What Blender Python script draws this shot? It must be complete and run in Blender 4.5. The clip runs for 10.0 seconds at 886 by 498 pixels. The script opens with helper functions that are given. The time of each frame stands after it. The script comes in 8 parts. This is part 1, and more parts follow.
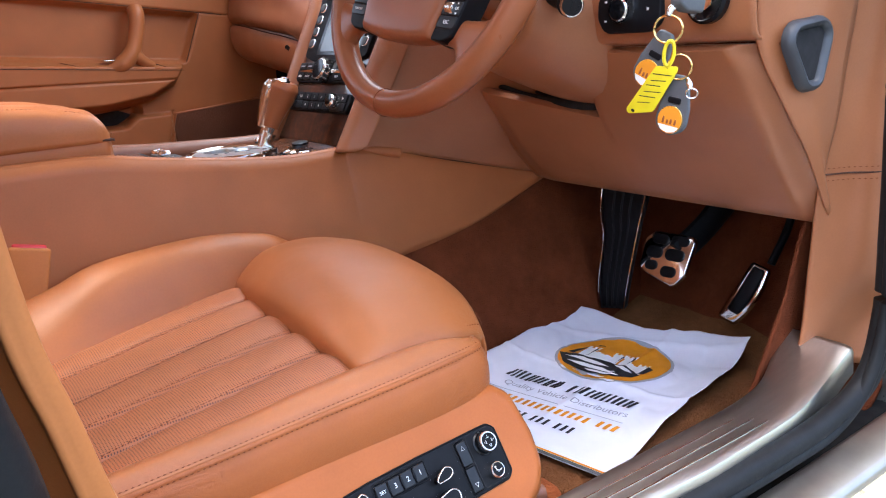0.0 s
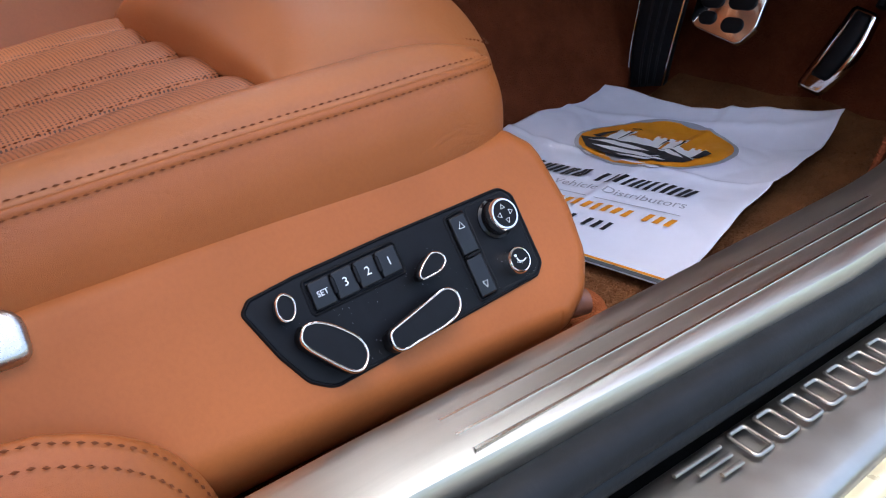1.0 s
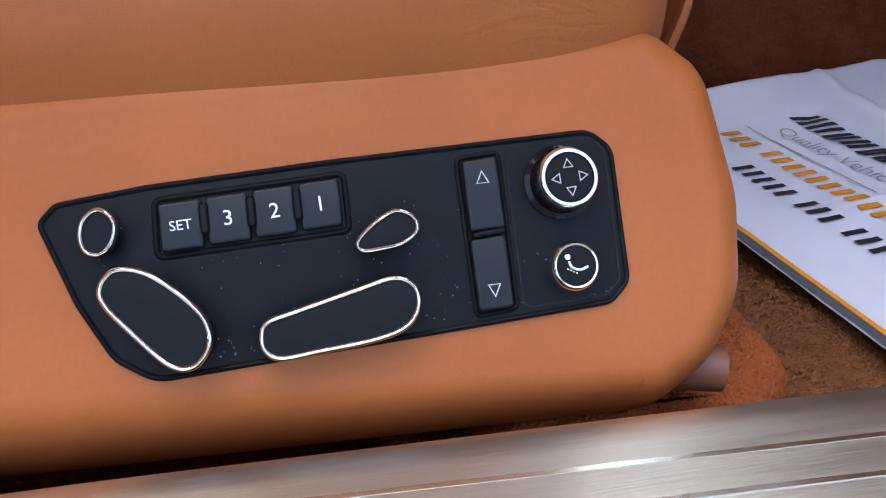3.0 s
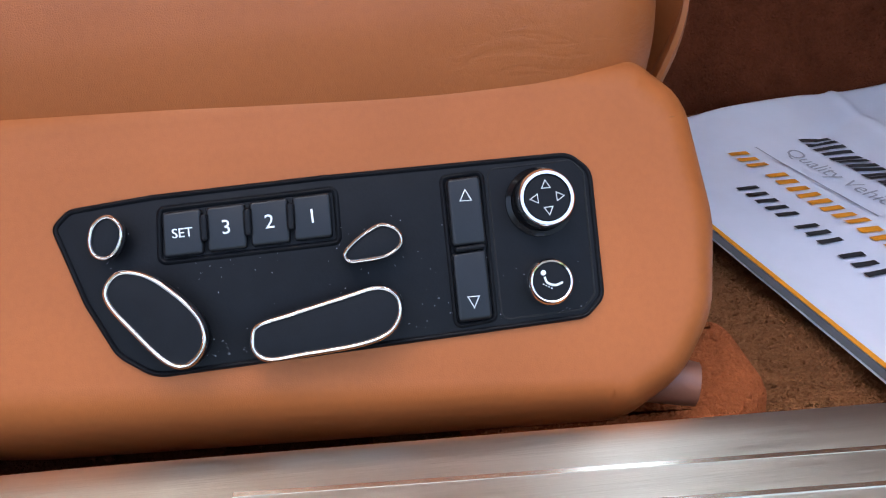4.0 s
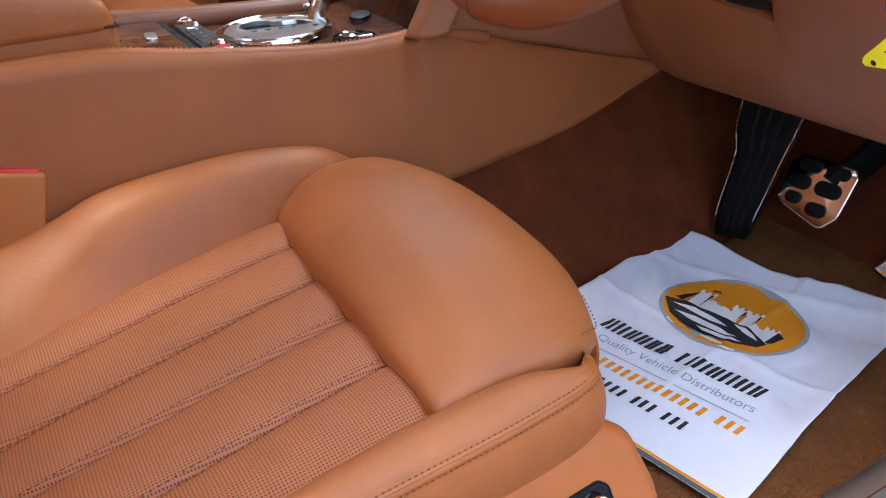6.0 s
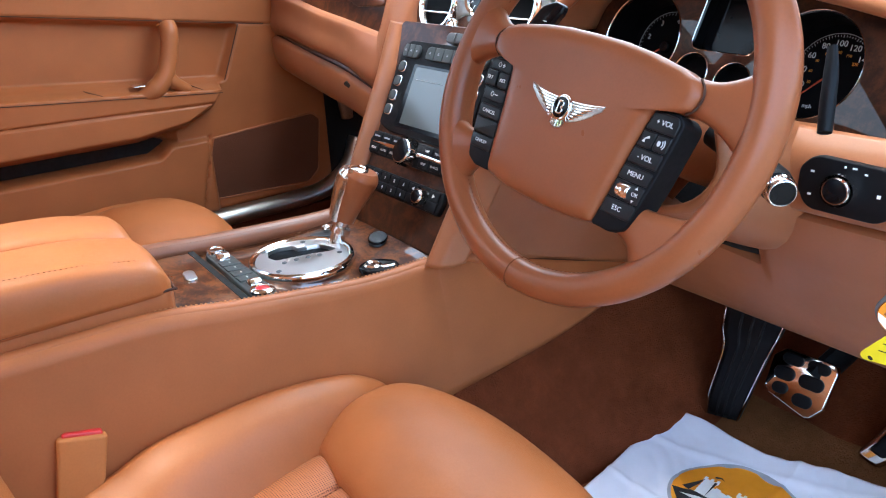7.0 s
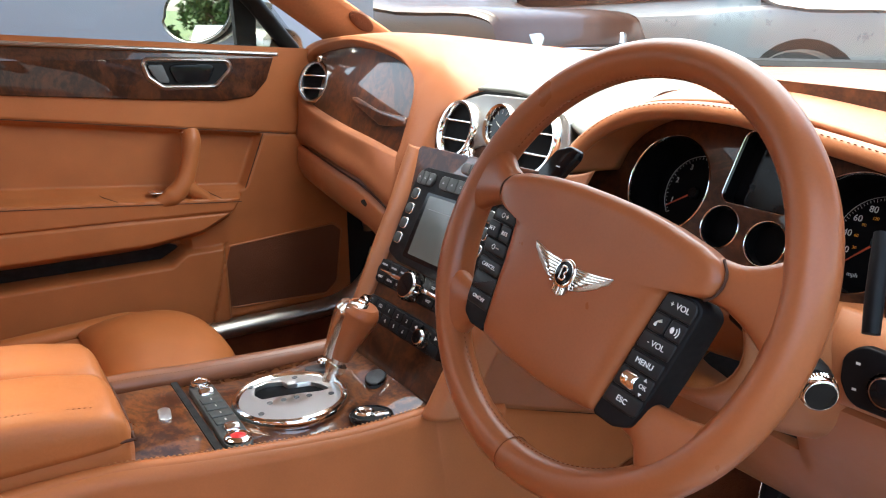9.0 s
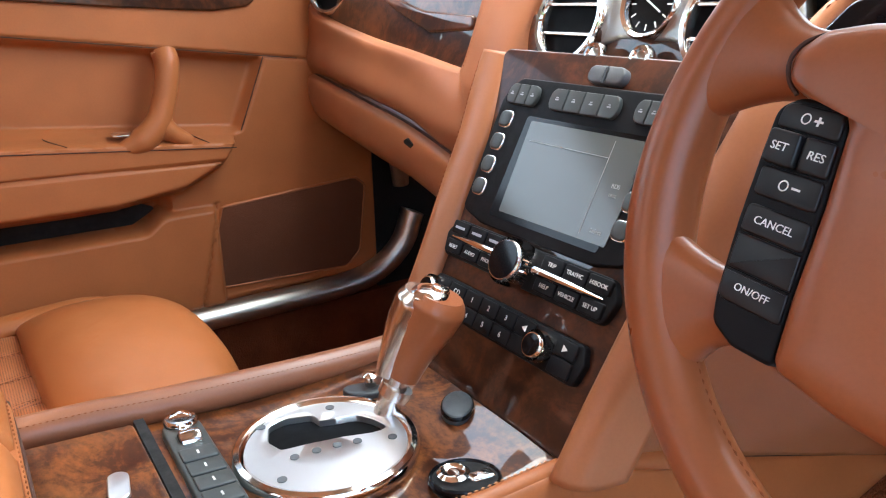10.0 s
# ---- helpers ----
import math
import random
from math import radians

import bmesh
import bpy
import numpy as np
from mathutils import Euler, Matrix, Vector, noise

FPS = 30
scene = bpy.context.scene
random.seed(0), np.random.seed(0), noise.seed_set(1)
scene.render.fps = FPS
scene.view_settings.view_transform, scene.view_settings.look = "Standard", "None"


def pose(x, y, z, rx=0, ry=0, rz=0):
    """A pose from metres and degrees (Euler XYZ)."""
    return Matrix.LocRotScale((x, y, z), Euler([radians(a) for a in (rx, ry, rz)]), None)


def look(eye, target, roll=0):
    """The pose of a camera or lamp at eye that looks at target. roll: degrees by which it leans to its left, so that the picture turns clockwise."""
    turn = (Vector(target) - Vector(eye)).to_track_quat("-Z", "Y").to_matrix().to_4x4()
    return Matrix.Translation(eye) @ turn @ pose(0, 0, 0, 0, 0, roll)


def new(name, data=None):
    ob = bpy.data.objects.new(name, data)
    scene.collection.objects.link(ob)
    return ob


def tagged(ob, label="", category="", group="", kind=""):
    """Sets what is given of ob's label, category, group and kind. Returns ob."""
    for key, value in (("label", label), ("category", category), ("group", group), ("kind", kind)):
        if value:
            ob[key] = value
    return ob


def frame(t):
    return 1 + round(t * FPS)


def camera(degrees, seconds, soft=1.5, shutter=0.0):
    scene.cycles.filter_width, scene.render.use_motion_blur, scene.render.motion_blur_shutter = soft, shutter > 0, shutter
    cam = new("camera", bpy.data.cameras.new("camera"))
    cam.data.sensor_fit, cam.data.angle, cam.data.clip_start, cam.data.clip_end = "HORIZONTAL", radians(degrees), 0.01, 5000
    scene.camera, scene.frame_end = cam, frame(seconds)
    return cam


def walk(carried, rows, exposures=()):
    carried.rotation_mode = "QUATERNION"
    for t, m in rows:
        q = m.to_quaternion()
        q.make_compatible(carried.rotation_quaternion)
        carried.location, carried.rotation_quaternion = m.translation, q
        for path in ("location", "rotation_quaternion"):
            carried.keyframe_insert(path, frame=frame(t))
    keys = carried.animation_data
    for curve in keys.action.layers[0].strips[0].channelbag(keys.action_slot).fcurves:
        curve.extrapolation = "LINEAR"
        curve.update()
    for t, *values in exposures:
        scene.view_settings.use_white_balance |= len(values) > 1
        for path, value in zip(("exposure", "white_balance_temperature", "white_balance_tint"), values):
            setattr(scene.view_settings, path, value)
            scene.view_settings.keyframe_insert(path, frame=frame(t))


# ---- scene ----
cam = camera(60.0, 10.0, 1.1)
PATH = [
    (0, (1.165, -0.466, 0.856), (-0.396, 0.657, 0.308), -3.8),
    (0.5, (1.079, -0.411, 0.734), (-0.435, 0.674, 0.007), -3.7),
    (1, (0.947, -0.323, 0.657), (-0.482, 0.74, -0.252), -3.6),
    (1.5, (0.872, -0.257, 0.621), (-0.551, 0.695, -0.415), -3.2),
    (2, (0.861, -0.189, 0.598), (-0.682, 0.522, -0.457), -2.6),
    (2.5, (0.858, -0.143, 0.585), (-0.785, 0.31, -0.463), -2.2),
    (2.7, (0.853, -0.136, 0.582), (-0.81, 0.223, -0.471), -1.9),
    (3.8, (0.866, -0.113, 0.58), (-0.84, 0.049, -0.451), -1.0),
    (4, (0.869, -0.114, 0.59), (-0.835, 0.07, -0.44), -1.1),
    (4.5, (0.89, -0.16, 0.637), (-0.783, 0.166, -0.409), -1.4),
    (5, (0.92, -0.224, 0.712), (-0.677, 0.326, -0.358), -1.6),
    (5.2, (0.939, -0.246, 0.747), (-0.626, 0.391, -0.324), -2.0),
    (6.3, (0.907, -0.381, 0.978), (-0.574, 0.581, 0.04), -2.2),
    (6.5, (0.892, -0.398, 1.01), (-0.595, 0.602, 0.121), -2.2),
    (7, (0.883, -0.414, 1.086), (-0.628, 0.651, 0.323), -2.8),
    (7.5, (0.894, -0.414, 1.142), (-0.627, 0.722, 0.511), -3.0),
    (8, (0.891, -0.419, 1.151), (-0.637, 0.749, 0.601), -2.5),
    (8.5, (0.88, -0.399, 1.14), (-0.676, 0.738, 0.605), -1.9),
    (9, (0.829, -0.317, 1.12), (-0.803, 0.705, 0.58), -0.8),
    (9.5, (0.667, -0.264, 1.049), (-0.995, 0.691, 0.48), -0.4),
    (10, (0.475, -0.217, 1.014), (-1.126, 0.804, 0.386), -1.3),
]
walk(cam, [(t, look(eye, target, roll)) for t, eye, target, roll in PATH], [(0, 3.1, 6050, 10), (0.5, 2.72, 6250, 10), (1.0, 2.47, 6050, 9), (2.5, 2.4, 5950, 8), (4.5, 2.55, 6000, 7), (6.3, 2.85, 5950, 3), (7, 3.3, 5620, -1), (8, 3.05, 6400, 0), (9, 3.0, 6500, 1), (10, 3.4, 6100, 0)])

# ---- world, sun, exposure ----
SUN_ELEV, SUN_AZ = 74.0, 232.0   # degrees; azimuth from +y clockwise
world = bpy.data.worlds.new("sky")
scene.world = world
world.use_nodes = True
wn = world.node_tree.nodes
wn.clear()
w_out = wn.new("ShaderNodeOutputWorld")
w_bg = wn.new("ShaderNodeBackground")
w_sky = wn.new("ShaderNodeTexSky")
w_sky.sky_type = "NISHITA"
w_sky.sun_disc = False
w_sky.sun_elevation = radians(SUN_ELEV)
w_sky.sun_rotation = radians(SUN_AZ)
w_sky.air_density, w_sky.dust_density, w_sky.ozone_density = 1.0, 6.0, 0.6
w_bg.inputs["Strength"].default_value = 0.15
world.node_tree.links.new(w_sky.outputs[0], w_bg.inputs[0])
world.node_tree.links.new(w_bg.outputs[0], w_out.inputs[0])
sun_data = bpy.data.lights.new("sun", "SUN")
sun_data.energy, sun_data.angle, sun_data.color = 0.75, radians(12.0), (1.0, 0.95, 0.87)
sun = new("sun", sun_data)
sun_from = Vector((math.sin(radians(SUN_AZ)) * math.cos(radians(SUN_ELEV)), math.cos(radians(SUN_AZ)) * math.cos(radians(SUN_ELEV)), math.sin(radians(SUN_ELEV))))
sun.matrix_world = look(sun_from * 30, (0, 0, 0))

# fill lamp added outside the raked windscreen to lift the sky's light indoors
pane_data = bpy.data.lights.new("windscreen_fill", "AREA")
pane_data.shape, pane_data.size, pane_data.size_y, pane_data.energy, pane_data.color = "RECTANGLE", 1.05, 0.62, 1.9, (0.94, 0.97, 1.0)
pane_light = new("windscreen_fill", pane_data)
pane_light.matrix_world = look((0.0, 0.56, 1.45), (0.0, 0.12, 0.72))

# ---- materials ----
def nodes_of(name):
    m = bpy.data.materials.new(name)
    m.use_nodes = True
    nt = m.node_tree
    return m, nt, nt.nodes["Principled BSDF"]


def put_noise(nt, scale, detail=4.0, rough=0.55, stretch=None):
    tc = nt.nodes.new("ShaderNodeTexCoord")
    n = nt.nodes.new("ShaderNodeTexNoise")
    n.inputs["Scale"].default_value, n.inputs["Detail"].default_value, n.inputs["Roughness"].default_value = scale, detail, rough
    if stretch:
        mp = nt.nodes.new("ShaderNodeMapping")
        mp.inputs["Scale"].default_value = stretch
        nt.links.new(tc.outputs["Object"], mp.inputs[0])
        nt.links.new(mp.outputs[0], n.inputs["Vector"])
    else:
        nt.links.new(tc.outputs["Object"], n.inputs["Vector"])
    return n


def ramp(nt, src, stops):
    r = nt.nodes.new("ShaderNodeValToRGB")
    while len(r.color_ramp.elements) < len(stops):
        r.color_ramp.elements.new(0.5)
    for e, (p, c) in zip(r.color_ramp.elements, stops):
        e.position, e.color = p, (*c, 1)
    nt.links.new(src, r.inputs[0])
    return r


def bump(nt, bsdf, src, strength, distance, prev=None):
    b = nt.nodes.new("ShaderNodeBump")
    b.inputs["Strength"].default_value, b.inputs["Distance"].default_value = strength, distance
    nt.links.new(src, b.inputs["Height"])
    if prev:
        nt.links.new(prev.outputs[0], b.inputs["Normal"])
    nt.links.new(b.outputs[0], bsdf.inputs["Normal"])
    return b


def shade(c, k):
    return tuple(min(1.0, v * k) for v in c)


def leather(name, col, rough=0.46, grain=0.10, creases=0.0, spec=0.2):
    m, nt, b = nodes_of(name)
    big = put_noise(nt, 7.0, 3.0)
    r = ramp(nt, big.outputs[0], [(0.3, shade(col, 0.86)), (0.7, shade(col, 1.1))])
    fine = put_noise(nt, 420.0, 3.0)
    mix = nt.nodes.new("ShaderNodeMix")
    mix.data_type, mix.blend_type = "RGBA", "MULTIPLY"
    mix.inputs[0].default_value = 0.2
    fr = ramp(nt, fine.outputs[0], [(0.3, (0.72, 0.70, 0.68)), (0.62, (1, 1, 1))])
    nt.links.new(r.outputs[0], mix.inputs[6])
    nt.links.new(fr.outputs[0], mix.inputs[7])
    nt.links.new(mix.outputs[2], b.inputs["Base Color"])
    rr = ramp(nt, put_noise(nt, 22.0, 4.0).outputs[0], [(0.3, (rough - 0.03,) * 3), (0.7, (rough + 0.05,) * 3)])
    nt.links.new(rr.outputs[0], b.inputs["Roughness"])
    b.inputs["Specular IOR Level"].default_value = spec
    tc = nt.nodes.new("ShaderNodeTexCoord")
    v = nt.nodes.new("ShaderNodeTexVoronoi")
    v.feature = "DISTANCE_TO_EDGE"
    v.inputs["Scale"].default_value = 1250.0
    nt.links.new(tc.outputs["Object"], v.inputs["Vector"])
    cell = ramp(nt, v.outputs["Distance"], [(0.0, (0, 0, 0)), (0.16, (1, 1, 1))])
    p = bump(nt, b, cell.outputs[0], grain, 0.0005)
    if creases:
        # wrinkles: ridged noise drawn out at a slant, present only in patches
        cn = put_noise(nt, 17.0, 3.0, 0.55, (0.6, 1.0, 2.4))
        cn.inputs["Distortion"].default_value = 1.1
        rid = ramp(nt, cn.outputs[0], [(0.42, (1, 1, 1)), (0.5, (0.2, 0.2, 0.2)), (0.56, (1, 1, 1))])
        c2 = put_noise(nt, 58.0, 4.0, 0.6, (0.7, 1.0, 1.8))
        rid2 = ramp(nt, c2.outputs[0], [(0.44, (1, 1, 1)), (0.5, (0.5, 0.5, 0.5)), (0.55, (1, 1, 1))])
        where = ramp(nt, put_noise(nt, 9.0, 2.0).outputs[0], [(0.46, (1, 1, 1)), (0.60, (0, 0, 0))])
        for src, dist in ((rid, 0.0022), (rid2, 0.0012)):
            mx = nt.nodes.new("ShaderNodeMix")
            mx.data_type, mx.blend_type = "RGBA", "LIGHTEN"
            mx.inputs[0].default_value = 1.0
            nt.links.new(src.outputs[0], mx.inputs[6])
            nt.links.new(where.outputs[0], mx.inputs[7])
            p = bump(nt, b, mx.outputs[2], creases, dist, p)
    soft = put_noise(nt, 12.0, 2.0)
    bump(nt, b, soft.outputs[0], 0.05, 0.006, p)
    return m


TAN = (0.37, 0.118, 0.038)
M_TAN = leather("tan leather", TAN, 0.40, 0.10, 0.0, 0.26)
M_VALANCE = leather("smooth valance leather", (0.375, 0.108, 0.027), 0.42, 0.07, 0.0, 0.2)
M_TAN_SEAT = leather("tan seat leather", (0.40, 0.128, 0.037), 0.40, 0.16, 0.06, 0.36)
M_TAN_SKIRT = leather("creased tan seat leather", (0.375, 0.106, 0.026), 0.38, 0.20, 0.12, 0.30)
M_TAN_DASH = leather("tan dash leather", (0.34, 0.124, 0.050), 0.36, 0.10, 0.0, 0.42)
# tan leather again; the left rail's dull sky sheen is in the colour
M_RAIL_SHEEN = leather("sheen-dulled rail leather", (0.25, 0.092, 0.044), 0.33, 0.06, 0.0, 0.5)
M_TAN_TOP = leather("polished tan dash top leather", (0.30, 0.105, 0.043), 0.44, 0.06, 0.0, 0.28)
for n_ in M_TAN_TOP.node_tree.nodes:
    if n_.type == "BSDF_PRINCIPLED":
        n_.inputs["Coat Weight"].default_value, n_.inputs["Coat IOR"].default_value, n_.inputs["Coat Roughness"].default_value = 0.12, 1.5, 0.34
M_WHEEL = leather("brown wheel leather", (0.285, 0.085, 0.030), 0.30, 0.05, 0.0, 0.36)
M_BELT = leather("tan trim", (0.46, 0.16, 0.045), 0.6, 0.08)
M_GLOVE = leather("dark brown mesh", (0.16, 0.055, 0.025), 0.6, 0.8)


def perforated(name, col):
    m, nt, b = nodes_of(name)
    tc = nt.nodes.new("ShaderNodeTexCoord")
    sep = nt.nodes.new("ShaderNodeSeparateXYZ")
    nt.links.new(tc.outputs["Object"], sep.inputs[0])

    def math_node(op, a, val=None, bsock=None):
        n = nt.nodes.new("ShaderNodeMath")
        n.operation = op
        if hasattr(a, "is_linked"):
            nt.links.new(a, n.inputs[0])
        else:
            n.inputs[0].default_value = a
        if bsock is not None:
            nt.links.new(bsock, n.inputs[1])
        elif val is not None:
            n.inputs[1].default_value = val
        return n.outputs[0]
    k = 2 * math.pi / 0.0052
    sx = math_node("SINE", math_node("MULTIPLY", math_node("ADD", sep.outputs[0], bsock=sep.outputs[1]), k))
    sy = math_node("SINE", math_node("MULTIPLY", math_node("SUBTRACT", sep.outputs[0], bsock=sep.outputs[1]), k))
    dots = math_node("MULTIPLY", sx, bsock=sy)
    hole = ramp(nt, dots, [(0.34, (0, 0, 0)), (0.52, (1, 1, 1))])
    big = ramp(nt, put_noise(nt, 9.0).outputs[0], [(0.3, shade(col, 0.88)), (0.7, shade(col, 1.08))])
    mix = nt.nodes.new("ShaderNodeMix")
    mix.data_type = "RGBA"
    nt.links.new(hole.outputs[0], mix.inputs[0])
    nt.links.new(big.outputs[0], mix.inputs[6])
    mix.inputs[7].default_value = (*shade(col, 0.22), 1)
    nt.links.new(mix.outputs[2], b.inputs["Base Color"])
    inv = nt.nodes.new("ShaderNodeInvert")
    nt.links.new(hole.outputs[0], inv.inputs[1])
    bump(nt, b, inv.outputs[0], 0.6, 0.0012)
    b.inputs["Roughness"].default_value = 0.55
    return m


M_PERF = perforated("perforated tan leather", (0.44, 0.138, 0.045))


def plain(name, col, rough, metal=0.0, vary=0.12, scale=40.0, grain=0.0, coat=0.0, stretch=None, spec=0.5):
    m, nt, b = nodes_of(name)
    n = put_noise(nt, scale, 5.0, 0.6, stretch)
    r = ramp(nt, n.outputs[0], [(0.3, shade(col, 1 - vary)), (0.7, shade(col, 1 + vary))])
    nt.links.new(r.outputs[0], b.inputs["Base Color"])
    rr = ramp(nt, put_noise(nt, scale * 2.3, 4.0, 0.6, stretch).outputs[0], [(0.3, (max(0.02, rough * 0.85),) * 3), (0.7, (min(1, rough * 1.18),) * 3)])
    nt.links.new(rr.outputs[0], b.inputs["Roughness"])
    b.inputs["Metallic"].default_value = metal
    b.inputs["Specular IOR Level"].default_value = spec
    b.inputs["Coat Weight"].default_value = coat
    b.inputs["Coat Roughness"].default_value = 0.03
    if grain:
        bump(nt, b, put_noise(nt, scale * 12, 3.0, 0.6, stretch).outputs[0], grain, 0.001)
    return m


M_CHROME = plain("chrome", (0.82, 0.80, 0.77), 0.09, 1.0, 0.04)
M_SATIN = plain("satin aluminium", (0.52, 0.50, 0.47), 0.30, 1.0, 0.02, 500.0, 0.01)
M_TREAD = plain("brushed sill metal", (0.58, 0.545, 0.475), 0.33, 1.0, 0.06, 9.0, 0.10, stretch=(14, 0.5, 14))
M_GATE = plain("polished gate metal", (0.74, 0.735, 0.72), 0.34, 1.0, 0.01, 600.0)
M_LEVER = plain("polished lever metal", (0.64, 0.58, 0.52), 0.22, 1.0, 0.01, 600.0)
M_VENT = plain("satin vent metal", (0.40, 0.395, 0.38), 0.40, 1.0, 0.01, 700.0)
M_RIB = plain("polished rib metal", (0.72, 0.68, 0.60), 0.22, 1.0, 0.03, 30.0)
M_PLATE = plain("bright sill metal", (0.36, 0.335, 0.295), 0.38, 1.0, 0.08, 20.0, 0.05)
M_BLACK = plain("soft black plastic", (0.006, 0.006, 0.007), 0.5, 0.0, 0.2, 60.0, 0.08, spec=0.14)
M_PIANO = plain("black lens", (0.006, 0.006, 0.007), 0.12, 0.0, 0.1, spec=0.22)
M_DIAL = plain("black dial", (0.004, 0.004, 0.0045), 0.5, 0.0, 0.1, spec=0.06)
M_RUBBER = plain("black rubber", (0.010, 0.0105, 0.011), 0.55, 0.0, 0.25, 25.0, 0.2, spec=0.2)
M_GREYPL = plain("grey plastic", (0.09, 0.095, 0.10), 0.5, 0.0, 0.1, 50.0, 0.1)
M_PULL = plain("dark grey plastic", (0.035, 0.038, 0.042), 0.45, 0.0, 0.1, 50.0, 0.1)
# near-black: the cup's own colour, elsewhere shade put into slots and gaps
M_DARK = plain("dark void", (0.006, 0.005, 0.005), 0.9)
M_WHITE = plain("white print", (0.78, 0.78, 0.76), 0.6, 0.0, 0.02)
M_RED = plain("red plastic", (0.55, 0.02, 0.02), 0.35, 0.0, 0.1)
M_ORANGE = plain("orange print", (0.75, 0.28, 0.01), 0.6, 0.0, 0.05)
M_INK = plain("black print", (0.02, 0.02, 0.022), 0.6, 0.0, 0.2)
M_KEYINK = plain("pale key print", (0.6, 0.58, 0.55), 0.5, 0.0, 0.1)
M_GREYINK = plain("grey print", (0.36, 0.36, 0.39), 0.6, 0.0, 0.1)
M_YELLOW = plain("yellow plastic", (0.74, 0.62, 0.015), 0.35, 0.0, 0.05, 80.0, 0.1)
M_GOLD = plain("gold metal", (0.85, 0.60, 0.22), 0.18, 1.0, 0.06)
M_BODY = plain("grey green metallic paint", (0.30, 0.31, 0.27), 0.3, 0.7, 0.06, 60.0, coat=1.0)
M_CREAM = plain("pale gold sill paint", (0.55, 0.48, 0.30), 0.3, 0.3, 0.05, coat=1.0)
M_THREAD = plain("tan thread", (0.50, 0.22, 0.09), 0.7, 0.0, 0.15, 300.0)
M_FOOT = plain("brown plastic", (0.20, 0.075, 0.04), 0.5, 0.0, 0.1, 60.0, 0.1)
M_THREAD_D = plain("dark thread", (0.18, 0.056, 0.022), 0.9, 0.0, 0.15, 300.0, spec=0.08)
M_SEAM = plain("seam shadow gap", (0.05, 0.016, 0.007), 0.8)
M_PAPER = plain("white floor paper", (0.74, 0.74, 0.80), 0.75, 0.0, 0.03, 30.0, 0.1)
# unseen headlining, kept pale to bounce more light into the cabin
M_ROOF = plain("headlining cloth paled for fill", (0.62, 0.47, 0.34), 0.85, 0.0, 0.05, 200.0, 0.3)
M_HEAD = plain("tan headlining", (0.42, 0.17, 0.07), 0.85, 0.0, 0.06, 200.0, 0.3)
M_ASPHALT = plain("asphalt", (0.06, 0.058, 0.054), 0.9, 0.0, 0.2, 3.0, 0.3)
M_VAN = plain("white van paint", (0.32, 0.32, 0.355), 0.35, 0.0, 0.03, 2.0, coat=0.4)
M_TRUCK = plain("dark brown truck paint", (0.035, 0.018, 0.013), 0.35, 0.0, 0.1, 4.0, coat=0.5)
M_SUV = plain("silver suv paint", (0.20, 0.222, 0.235), 0.3, 0.2, 0.05, 4.0, coat=0.5)
M_LEAF = plain("tree leaves", (0.06, 0.10, 0.025), 0.8, 0.0, 0.5, 6.0)
M_BARK = plain("bark", (0.10, 0.07, 0.05), 0.9, 0.0, 0.3, 12.0, 0.4)
M_GRASS = plain("grass bank", (0.07, 0.11, 0.03), 0.9, 0.0, 0.4, 2.0)
M_TYRE = plain("tyre", (0.02, 0.02, 0.021), 0.8, 0.0, 0.2, 20.0)
M_FAINT = plain("faint screen text", (0.38, 0.39, 0.38), 0.5, 0.0, 0.05)
M_PAD = plain("grey green dash pad", (0.11, 0.114, 0.104), 0.55, 0.0, 0.1, 60.0, 0.3)
M_KEY = plain("satin black key", (0.010, 0.010, 0.011), 0.36, 0.0, 0.15, 60.0, 0.05, spec=0.3)
M_NEEDLE = plain("red needle", (0.55, 0.06, 0.015), 0.5, 0.0, 0.05)
M_STRIP = plain("dark grey green plastic", (0.045, 0.05, 0.048), 0.42, 0.0, 0.1, 60.0, 0.08)
M_SCREEN = plain("switched-off display", (0.10, 0.108, 0.102), 0.14, 0.0, 0.04, 8.0)


def carpet(name, col, pile):
    m, nt, b = nodes_of(name)
    r = ramp(nt, put_noise(nt, 14.0, 6.0, 0.7).outputs[0], [(0.25, shade(col, 0.55)), (0.75, shade(col, 1.35))])
    nt.links.new(r.outputs[0], b.inputs["Base Color"])
    b.inputs["Roughness"].default_value = 1.0
    b.inputs["Specular IOR Level"].default_value = 0.05
    b.inputs["Sheen Weight"].default_value = 0.15
    b.inputs["Sheen Tint"].default_value = (*shade(col, 3.0), 1)
    p = bump(nt, b, put_noise(nt, 480.0, 2.0).outputs[0], pile, 0.003)
    bump(nt, b, put_noise(nt, 60.0, 4.0).outputs[0], 0.4, 0.01, p)
    return m


M_CARPET = carpet("dark red-brown carpet", (0.14, 0.036, 0.014), 0.9)
M_CARPET_R = carpet("red-brown rail carpet", (0.30, 0.082, 0.026), 0.9)
M_WOOL = carpet("brown lambswool rug", (0.21, 0.085, 0.032), 1.0)


